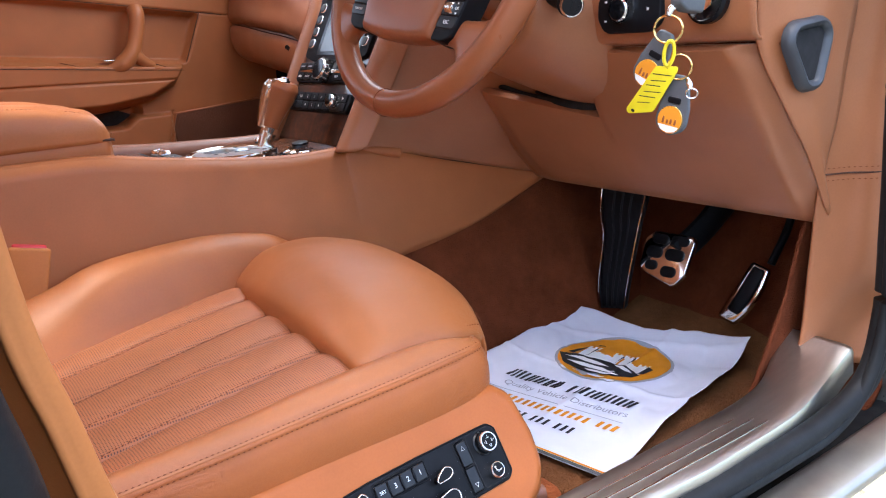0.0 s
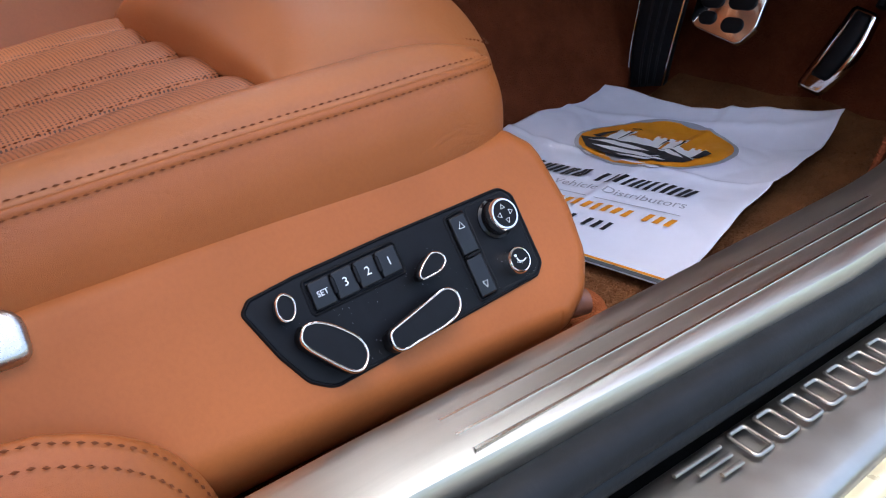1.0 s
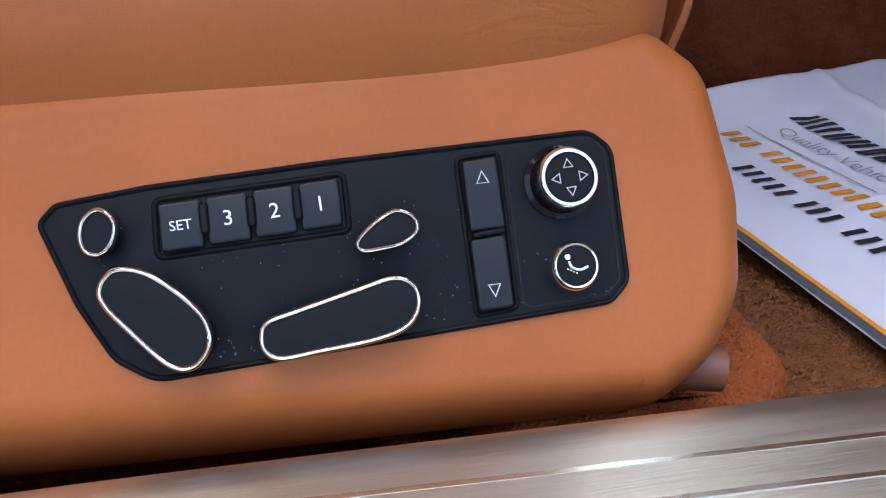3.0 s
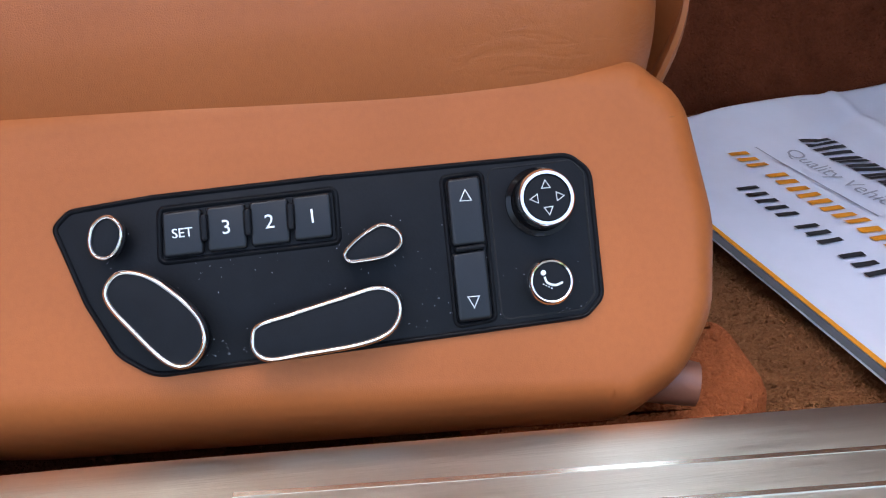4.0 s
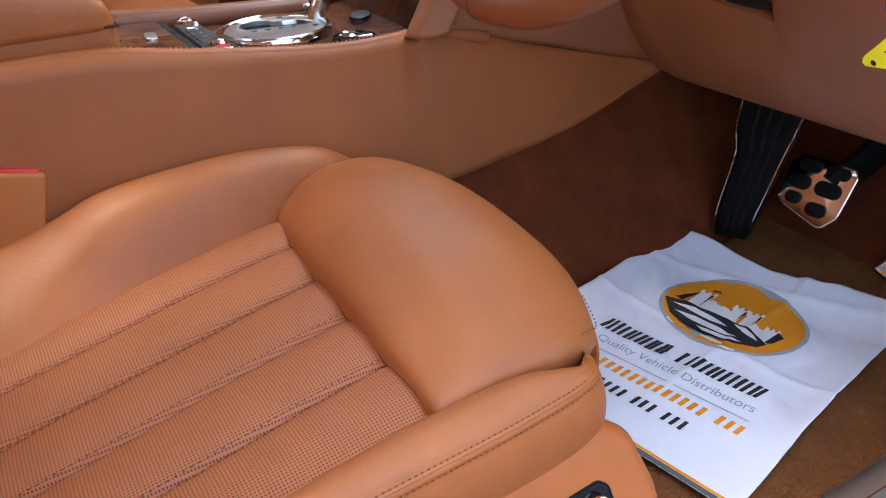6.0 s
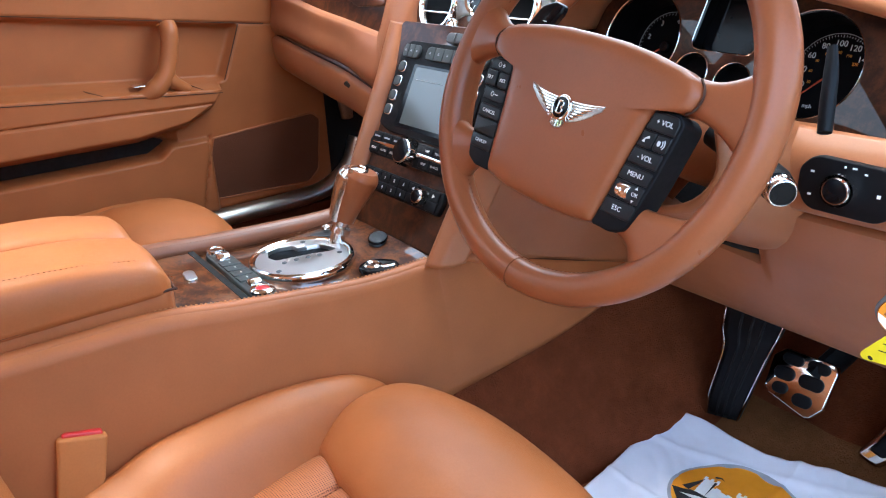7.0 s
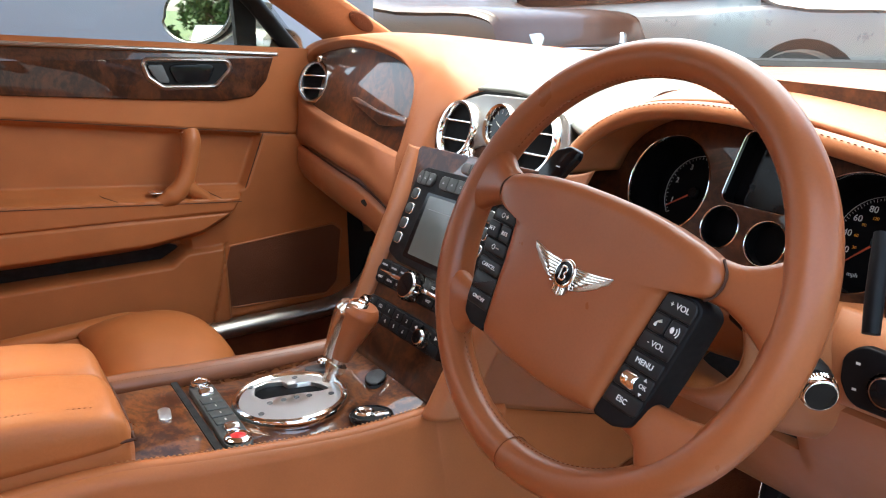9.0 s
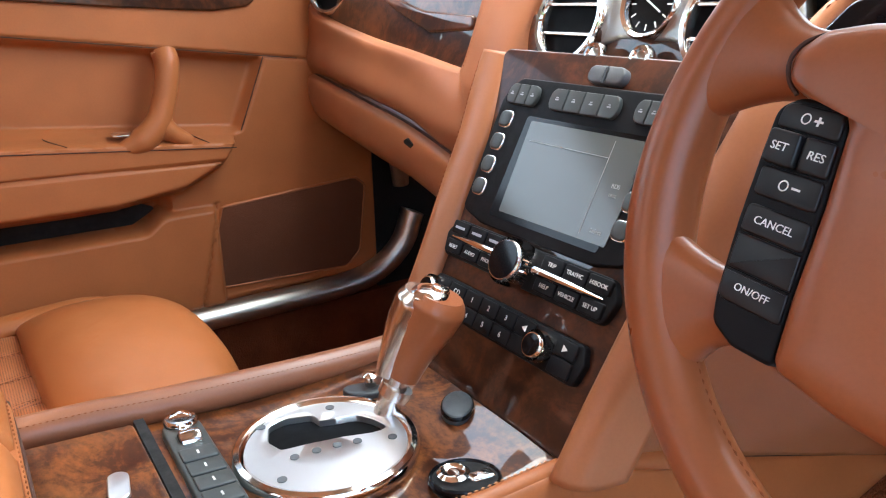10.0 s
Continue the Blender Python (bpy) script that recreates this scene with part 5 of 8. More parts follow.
for x in (-10, 11):
    part("rocker", prism(rpoly([(x, 163), (x + 20, 163), (x + 20, 178), (x, 178)], [7 if x < 0 else 1, 7 if x > 0 else 1, 7 if x > 0 else 1, 7 if x < 0 else 1], 4), ST, -0.012, 0.004, 0.002), M_GREYPL, dash)

# dials
CL = axes((0.40, 0.335, 0.955), (1, -0.0, 0), (0, -0.94, 0.34))
cl_o = rpoly([(-265, -40), (-225, -100), (245, -100), (300, -40), (300, 70), (160, 112), (-60, 124), (-190, 104), (-255, 60)], [20, 20, 20, 20, 30, 40, 40, 40, 40])
TACH, SPEED, SMALL_A, SMALL_B = (-144, 3, 54), (70, -8, 54), (-63, -30, 22), (-8, -36, 22)
dsp_o = rpoly([(-73, -4), (8, -6), (12, 68), (-64, 71)], 10)
bm = bmesh.new()
loops = [cl_o, dsp_o] + [ellipse(r, r, 48, (x, y)) for x, y, r in (TACH, SPEED, SMALL_A, SMALL_B)]
for o in loops:
    vs = [bm.verts.new(CL @ Vector((p[0] * 0.001, p[1] * 0.001, 0.0))) for p in o]
    for i in range(len(vs)):
        bm.edges.new((vs[i - 1], vs[i]))
bmesh.ops.triangle_fill(bm, edges=bm.edges[:], use_beauty=True)
clus = part("dial_panel", bm, M_BURL, dash, "glossy burl instrument panel", thick=0.004, smooth=False)


def dial(c, deep, ticks=0, numbers=(), needle=None, sweep=(-130, 130)):
    """A dial at the end of a black tube, with a bright ring at its mouth."""
    x, y, r = c
    m = at(CL, x, y)
    d = part("dial", ring_of(ellipse(r, r, 56), m, 0.0026, -0.001, 0.0035), M_CHROME, clus, "black dial with thin chrome ring")
    part("dial_well", lathe([(r - 0.4, 0), (r - 1.5, -deep), (r - 3, -deep - 0.5)], m, 48), M_DIAL, d)
    fm = at(CL, x, y, -deep)
    part("dial_face", prism(ellipse(r - 1, r - 1, 48), fm, -0.003, 0.0), M_DIAL, d)
    rs = r - 13
    bmk = bmesh.new()
    for i in range(ticks):
        a = radians(sweep[0] + (sweep[1] - sweep[0]) * i / (ticks - 1))
        bars(at(fm, rs * math.sin(a), rs * math.cos(a), 0.2) @ Matrix.Rotation(-a, 4, "Z"), [(-0.25, -1.2 if i % 5 else -2.2, 0.5, 2.0 if i % 5 else 3.4)], bm=bmk)
    if ticks:
        part("scale_marks", bmk, M_KEYINK, d)
        arc = [at(fm, (rs + 2.4) * math.sin(radians(a)), (rs + 2.4) * math.cos(radians(a)), 0.2).translation for a in range(sweep[0], sweep[1] + 1, 8)]
        part("scale_arc", tube(arc, 0.0003, 80, 4), M_KEYINK, d)
    for word, a in numbers:
        a = radians(a)
        part("number", lettering(word, at(fm, (rs - 8) * math.sin(a), (rs - 8) * math.cos(a), 0.3), 0.0088), M_WHITE, d)
        if len(word) > 1:
            part("number", lettering(str(int(int(word) * 1.6) // 10 * 10), at(fm, (rs - 17) * math.sin(a), (rs - 17) * math.cos(a), 0.3), 0.0042), M_ORANGE, d)
    if needle is not None:
        a = radians(needle)
        part("needle", prism([(-1.1, -6), (1.1, -6), (0.4, rs - 2), (-0.4, rs - 2)], at(fm, 0, 0, 5) @ Matrix.Rotation(-a, 4, "Z"), 0, 0.001), M_NEEDLE, d)
        part("needle_hub", lathe([(7.5, 1), (7.5, 6), (6, 7.5), (0, 7.8)], fm, 24), M_PIANO, d)
    return d


dial(TACH, 50, 41, (("1", -112), ("2", -70), ("3", -30), ("4", 12), ("5", 55), ("6", 96)), -122)
sp = dial(SPEED, 50, 61, (("20", -112), ("40", -84), ("60", -56), ("80", -28), ("100", 0), ("120", 28), ("140", 56)), -134)
part("unit_word", lettering("mph", at(CL, SPEED[0] - 16, SPEED[1] - 34, -49.6), 0.006), M_WHITE, sp)
dsp = part("display", prism(dsp_o, CL, -0.022, -0.018), M_PIANO, clus)
bm = bmesh.new()
add_grid(bm, [[CL @ Vector((p[0] * 0.001, p[1] * 0.001, h)) for p in dsp_o] for h in (0.0, -0.019)], close_v=True)
part("display_well", bm, M_DIAL, dsp)
part("display_rim", ring_of(dsp_o, CL, 0.0026, -0.001, 0.003), M_CHROME, dsp)
dial(SMALL_A, 14)
dial(SMALL_B, 14)
organ_stop(dash, axes((0.598, 0.315, 0.985), (1, 0, 0), (0, -0.94, 0.3)), 0.9)
air_vent(dash, axes((0.655, 0.30, 0.94), (1, 0, 0), (-0.15, -0.95, 0.2)), 40)

# column, lower dash and knee panel
part("inner_knee_panel", loft([[(0.124, 0.131, 0.690), (0.140, 0.150, 0.76), (0.157, 0.195, 0.86), (0.172, 0.25, 0.95)],
                               [(0.137, 0.215, 0.668), (0.165, 0.225, 0.755), (0.195, 0.245, 0.86), (0.22, 0.275, 0.95)],
                               [(0.152, 0.300, 0.646), (0.190, 0.300, 0.72), (0.235, 0.295, 0.82), (0.27, 0.30, 0.92)],
                               [(0.168, 0.385, 0.6235), (0.212, 0.348, 0.70), (0.27, 0.328, 0.78), (0.32, 0.325, 0.88)],
                               [(0.186, 0.470, 0.603), (0.228, 0.402, 0.66), (0.285, 0.348, 0.73), (0.34, 0.338, 0.80)]], 30, 30), M_TAN_DASH, dash, thick=0.004)
part("seam", tube([(0.123, 0.129, 0.6905), (0.1372, 0.214, 0.6685), (0.1525, 0.299, 0.6465), (0.1685, 0.384, 0.624), (0.186, 0.468, 0.6035)], 0.0018, 30, 6), M_SEAM, dash)
shroud = part("column_shroud", loft([[(0.345, 0.17, 0.93), (0.322, 0.165, 0.885), (0.335, 0.165, 0.845), (0.395, 0.165, 0.825), (0.458, 0.165, 0.838), (0.49, 0.165, 0.875), (0.478, 0.17, 0.93)],
                              [(0.335, 0.22, 0.92), (0.305, 0.22, 0.87), (0.318, 0.22, 0.815), (0.395, 0.225, 0.79), (0.475, 0.225, 0.80), (0.512, 0.22, 0.855), (0.50, 0.22, 0.92)],
                              [(0.325, 0.30, 0.90), (0.29, 0.30, 0.85), (0.30, 0.31, 0.785), (0.39, 0.325, 0.752), (0.485, 0.315, 0.758), (0.53, 0.29, 0.835), (0.51, 0.30, 0.90)],
                              [(0.31, 0.38, 0.90), (0.26, 0.38, 0.85), (0.25, 0.40, 0.765), (0.36, 0.40, 0.74), (0.47, 0.40, 0.735), (0.54, 0.38, 0.82), (0.52, 0.38, 0.90)]], 16, 28), M_TAN_DASH, dash, "tan steering column shroud", thick=0.004)
part("column_tube", tube([(0.395, 0.13, 0.925), (0.405, 0.25, 0.875), (0.41, 0.36, 0.83)], [0.030, 0.042, 0.046], 12, 24), M_TAN_DASH, dash)
part("lower_fascia", loft([[(0.46, 0.262, 0.905), (0.55, 0.262, 0.905), (0.66, 0.268, 0.905), (0.714, 0.275, 0.902)],
                           [(0.47, 0.243, 0.885), (0.55, 0.243, 0.885), (0.66, 0.25, 0.885), (0.716, 0.257, 0.885)],
                           [(0.475, 0.240, 0.862), (0.55, 0.240, 0.862), (0.66, 0.248, 0.862), (0.716, 0.255, 0.862)],
                           [(0.478, 0.250, 0.832), (0.55, 0.250, 0.832), (0.66, 0.258, 0.832), (0.714, 0.264, 0.832)],
                           [(0.478, 0.275, 0.826), (0.55, 0.275, 0.826), (0.66, 0.28, 0.826), (0.712, 0.285, 0.826)]], 24, 24), M_TAN_DASH, dash, thick=0.004)
KNEE = [(0.282, 0.822), (0.268, 0.817), (0.268, 0.810), (0.300, 0.757), (0.350, 0.692), (0.400, 0.630), (0.418, 0.610), (0.446, 0.599), (0.52, 0.606)]


def knee_y(z):
    for (ya, za), (yb, zb) in zip(KNEE[2:], KNEE[3:7]):
        if z >= zb:
            return ya + (yb - ya) * (za - z) / (za - zb)
    return 0.418


bm = bmesh.new()
rows = []
for i in range(101):
    f = i / 100
    x = 0.205 + 0.518 * f
    step = smooth_step(0.452, 0.474, x)
    zt = (0.764 - 0.034 * min(1.0, (x - 0.205) / 0.247)) * (1 - step) + 0.817 * step
    wrap = 0.022 * smooth_step(0.685, 0.723, x) + 0.012 * smooth_step(0.26, 0.205, x)
    row = [(x, knee_y(zt) + 0.020 + wrap, zt + 0.004), (x, knee_y(zt) + 0.006 + wrap, zt + 0.004)]
    for k in range(26):
        z = zt - 0.001 + (0.612 - zt + 0.001) * k / 25
        row.append((x - 0.018 * f ** 6 * smooth_step(0.785, 0.825, z), knee_y(z) + wrap - 0.004 * math.sin(math.pi * k / 25), z))
    row += [(x, 0.426 + wrap, 0.604), (x, 0.440 + wrap, 0.600), (x, 0.52, 0.606)]
    rows.append(row)
add_grid(bm, rows)
part("knee_panel", bm, M_TAN_DASH, dash, "tan leather knee panel below the column", thick=0.003, angle=70)
# dark sheet and bar put in for the shade between shroud and knee panel
part("column_gap_shade", loft([[(0.235, 0.34, 0.775), (0.34, 0.34, 0.752), (0.455, 0.345, 0.742)], [(0.25, 0.42, 0.79), (0.36, 0.42, 0.77), (0.47, 0.42, 0.76)]], 6, 10), M_DARK, dash, thick=0.003)
part("column_gap_shade", tube([(0.238, 0.325, 0.770), (0.286, 0.325, 0.754), (0.34, 0.325, 0.746), (0.397, 0.325, 0.745), (0.458, 0.325, 0.748)], [0.004, 0.008, 0.009, 0.009, 0.009], 24, 10), M_DARK, dash)
# black sheet added under the dash as the footwell's upper shade
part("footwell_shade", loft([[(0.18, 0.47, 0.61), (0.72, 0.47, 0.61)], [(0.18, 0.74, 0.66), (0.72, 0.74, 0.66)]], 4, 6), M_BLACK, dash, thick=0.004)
# light switch
LS = axes((0.572, 0.2395, 0.864), (1, 0.04, 0), (0.0, -0.99, 0.05))
ls_o = rpoly([(-44, -8), (-34, -25), (30, -25), (45, -14), (45, 14), (30, 23), (-32, 25), (-44, 12)], [14, 18, 22, 12, 12, 20, 18, 14], 7)
lsw = part("light_switch", prism(ls_o, LS, -0.003, 0.005, 0.002), M_BLACK, dash, "black rotary light switch panel")
knob(lsw, at(LS, -2, 0, 4), 14.5, 16)
for bx in ((-33, 9, 3.4, 2), (-33, -12, 3.4, 2), (27, -2, 3, 3), (-4, 18, 1.6, 2), (3, 18.5, 4, 1.4), (14, 15, 2.4, 1.6)):
    part("symbol", bars(at(LS, 0, 0, 5.1), [bx]), M_WHITE, lsw)
# ignition with its bezel
IG = axes((0.668, 0.246, 0.868), (1, 0.08, 0), (0, -0.99, 0.08))
ign = part("ignition_bezel", lathe([(24, -2), (24, 5), (21, 7), (18, 4), (13, 3), (0, 3)], IG, 32), M_PIANO, dash)
part("lock_barrel", lathe([(10, 2), (10, 8), (8, 9), (0, 9)], IG, 24), M_CHROME, ign)
# end cheek of the dashboard with the black pull handle
part("end_cheek", loft([[(0.716, 0.262, 0.985), (0.716, 0.262, 0.90), (0.709, 0.270, 0.825), (0.721, 0.312, 0.75), (0.723, 0.362, 0.69), (0.721, 0.415, 0.615)],
                        [(0.737, 0.33, 0.985), (0.736, 0.33, 0.90), (0.732, 0.325, 0.825), (0.732, 0.345, 0.75), (0.729, 0.375, 0.69), (0.722, 0.418, 0.62)],
                        [(0.743, 0.41, 0.985), (0.741, 0.405, 0.87), (0.738, 0.398, 0.80), (0.733, 0.394, 0.73), (0.722, 0.396, 0.67), (0.716, 0.42, 0.62)]], 16, 24), M_TAN_DASH, dash, thick=0.004)
PH = axes((0.7365, 0.326, 0.812), (0.10, 1, 0.04), (1, -0.12, 0.06))
ph_o = rpoly([(-44, 24), (32, 30), (6, -36), (-14, -36)], [15, 15, 12, 12])
rh = part("bonnet_release", ring_of(ph_o, PH, 0.013, -0.004, 0.008), M_PULL, dash, "dark grey triangular release handle")
part("release_well", prism(rpoly([(-40, 21), (28, 27), (4, -33), (-12, -33)], 10), PH, -0.004, 0.0015), M_DARK, rh)

# ---- steering wheel and stalks ----
wn_ = Vector((0.04645, -0.91635, 0.39767)).normalized()
WH = axes((0.3864, 0.1081, 0.9365), (0.99892, 0.0426, -0.0185), wn_) @ Matrix.Rotation(radians(-6.3), 4, "Z")
wheel = thing("steering_wheel", "brown leather steering wheel with a padded hub", "steering wheel", WH.translation)


def on_wheel(x, y, z=0.0):
    return WH @ Vector((x * 0.001, y * 0.001, z * 0.001))


def rim_mesh():
    bm = bmesh.new()
    rows = []
    for i in range(96):
        a = 2 * math.pi * i / 96
        fat = 1.0 + 0.10 * max(0, math.cos(2 * (a - 0.35))) ** 4
        rows.append([WH @ Vector(((0.1765 + 0.0158 * fat * math.cos(b)) * math.cos(a), (0.1765 + 0.0158 * fat * math.cos(b)) * math.sin(a), 0.0175 * fat * math.sin(b))) for b in [2 * math.pi * j / 18 for j in range(18)]])
    add_grid(bm, rows, True, True)
    return bm


rim = part("rim", rim_mesh(), M_WHEEL, wheel)
for a in (270,):
    c = on_wheel(176.5 * math.cos(radians(a)), 176.5 * math.sin(radians(a)))
    t = (on_wheel(-math.sin(radians(a)) * 1000, math.cos(radians(a)) * 1000) - WH.translation).normalized()
    nn = axes(c, wn_, t)
    part("rim_seam", ring_of(ellipse(16.6, 17.9, 24), nn @ Matrix.Rotation(radians(90), 4, "Z"), 0.0010, -0.0003, 0.0003), M_THREAD_D, rim)
part("stitching", stitches([on_wheel(161 * math.cos(radians(a)), 161 * math.sin(radians(a)), 2) for a in range(190, 352, 8)], step=0.005, length=0.0042, r=0.0008, n=300), M_THREAD_D, rim)
part("stitching", stitches([on_wheel(161 * math.cos(radians(a)), 161 * math.sin(radians(a)), 2) for a in range(20, 162, 8)], step=0.005, length=0.0042, r=0.0008, n=300), M_THREAD_D, rim)


def spoke(name, s, top, low, z):
    """An arm between its two edges, in millimetres, from the hub out into the rim; z runs from hub to rim."""
    T = cr([(x, y, 0) for x, y in top], 15)
    L = cr([(x, y, 0) for x, y in low], 15)
    bm = bmesh.new()
    rows = []
    for k, (a, b) in enumerate(zip(T, L)):
        f = k / 14
        c, hv = (a + b) / 2, (a - b) / 2
        zc, th = z[0] + (z[1] - z[0]) * smooth_step(0, 1, f), 10 + 5 * f
        row = []
        for j in range(24):
            q = 2 * math.pi * j / 24
            cq, sq = math.cos(q), math.sin(q)
            cq, sq = math.copysign(abs(cq) ** 0.8, cq), math.copysign(abs(sq) ** 0.8, sq)
            row.append(on_wheel(s * (c.x + hv.x * cq), c.y + hv.y * cq, zc + th * sq))
        rows.append(row)
    add_grid(bm, rows, False, True)
    return part(name, bm, M_WHEEL, wheel)


for s in (-1, 1):
    spoke("upper_spoke", s, [(88, 46), (112, 45), (130, 47), (148, 57), (162, 72), (166, 80)], [(88, 12), (112, 13), (130, 12), (150, 4), (170, -10), (176, -20)], (8, 0))
    spoke("lower_spoke", s, [(84, -66), (104, -68), (128, -67), (150, -62), (172, -50), (178, -40)], [(78, -98), (94, -99), (106, -104), (114, -120), (116, -136), (106, -146)], (4, 0))
# padded hub: domed over its outline
half = [(0, 57), (34, 56.5), (66, 53.5), (98, 48), (116, 42), (125, 31), (122, 18), (112, 13), (92, 12), (87, 4), (81, -30), (76, -70), (71, -98), (40, -103)]
pad_o = rpoly(half + [(0, -104)] + [(-x, y) for x, y in reversed(half[1:])], [60, 60, 60, 40, 14, 10, 8, 6, 5, 5, 30, 30, 7, 40, 60, 40, 7, 30, 30, 5, 5, 6, 8, 10, 14, 40, 60, 60], 4)
part("hub_pad", dome(pad_o, WH, (0, -12), 0.002, 0.0275, 0.66), M_WHEEL, wheel, "padded brown leather hub")
for s in (-1, 1):
    part("hub_seam", tube([on_wheel(s * x, y, z) for x, y, z in ((114, 44, 14), (123, 36, 18), (125.5, 27, 19.5), (122, 18, 19), (116, 13, 18))], 0.0011, 20, 6), M_SEAM, wheel)
part("hub_back", lathe([(40, -60), (48, -40), (48, -10), (40, 0)], WH, 32), M_BLACK, wheel)
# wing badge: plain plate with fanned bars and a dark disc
bad = part("badge", prism(ellipse(11.5, 12.5, 28), at(WH, 0, -15, 27), -0.002, 0.0045, 0.002), M_CHROME, wheel, "chrome winged emblem")
part("badge_disc", prism(ellipse(8.8, 9.8, 28), at(WH, 0, -15, 27), 0.003, 0.0052, 0.0008), M_PIANO, bad)
part("badge_mark", ring_of(rpoly([(-2.8, -5.5), (2.2, -5.5), (3.6, -2.6), (1.2, 0), (3.2, 2.6), (2, 5.5), (-2.8, 5.5)], [0.6, 2, 2, 0.4, 2, 2, 0.6], 4), at(WH, 0, -15, 32), 0.0018, 0, 0.0008), M_CHROME, bad)
tail = part("tail", prism([(-8, -11), (8, -11), (6, -17), (0, -19), (-6, -17)], at(WH, 0, -15, 27), -0.002, 0.003, 0.0006, 2), M_SATIN, bad)
for i in range(5):
    part("feather", tube([on_wheel((i - 2) * 2.6, -26, 30.2), on_wheel((i - 2) * 3.0, -33 + abs(i - 2), 30.0)], [0.0011, 0.0007], 6, 6), M_CHROME, tail)
for s in (-1, 1):
    wing = [(7, 9), (20, 9), (34, 11), (46, 13.5), (44, 8), (38, 4), (35, 1), (30, -2), (25, -5), (19, -8), (13, -10), (8, -10)]
    wp = part("wing", prism([(s * x, -15 + y) for x, y in wing], at(WH, 0, 0, 26.5), -0.003, 0.0022, 0.0006, 2), M_SATIN, bad)
    for i in range(8):
        f = i / 7
        x1, y1 = 45 - 31 * f ** 0.9, 12.5 - 21.5 * f
        part("feather", tube([on_wheel(s * 9, -15 + 8 - 16 * f, 29), on_wheel(s * (9 + x1) / 2, -15 + (8 - 16 * f + y1) / 2 - 1.2, 29.8), on_wheel(s * x1, -15 + y1, 29)], [0.0008, 0.0012, 0.0006], 8, 6), M_CHROME, wp)
part("hub_lettering", bars(at(WH, 0, 0, 27.2), [(-13 + 7 * i, -75, 4.5, 4) for i in range(4)], 0.0003), M_WHEEL, wheel)
for s in (-1, 1):
    part("hub_lettering", ring_of(rpoly([(s * 104 - 3, 32), (s * 104 + 3, 32), (s * 104 + 3, 35.5), (s * 104 - 3, 35.5)], 0.8, 2), at(WH, 0, 0, 22), 0.0008, 0.0, 0.0006), M_SEAM, wheel)


def keycap(pod, s, pts, z1=0.0212, r=2.4):
    return part("key", prism(rpoly([(s * x, y) for x, y in pts], r, 3), WH, 0.018, z1, 0.0012, 3), M_KEY, pod)


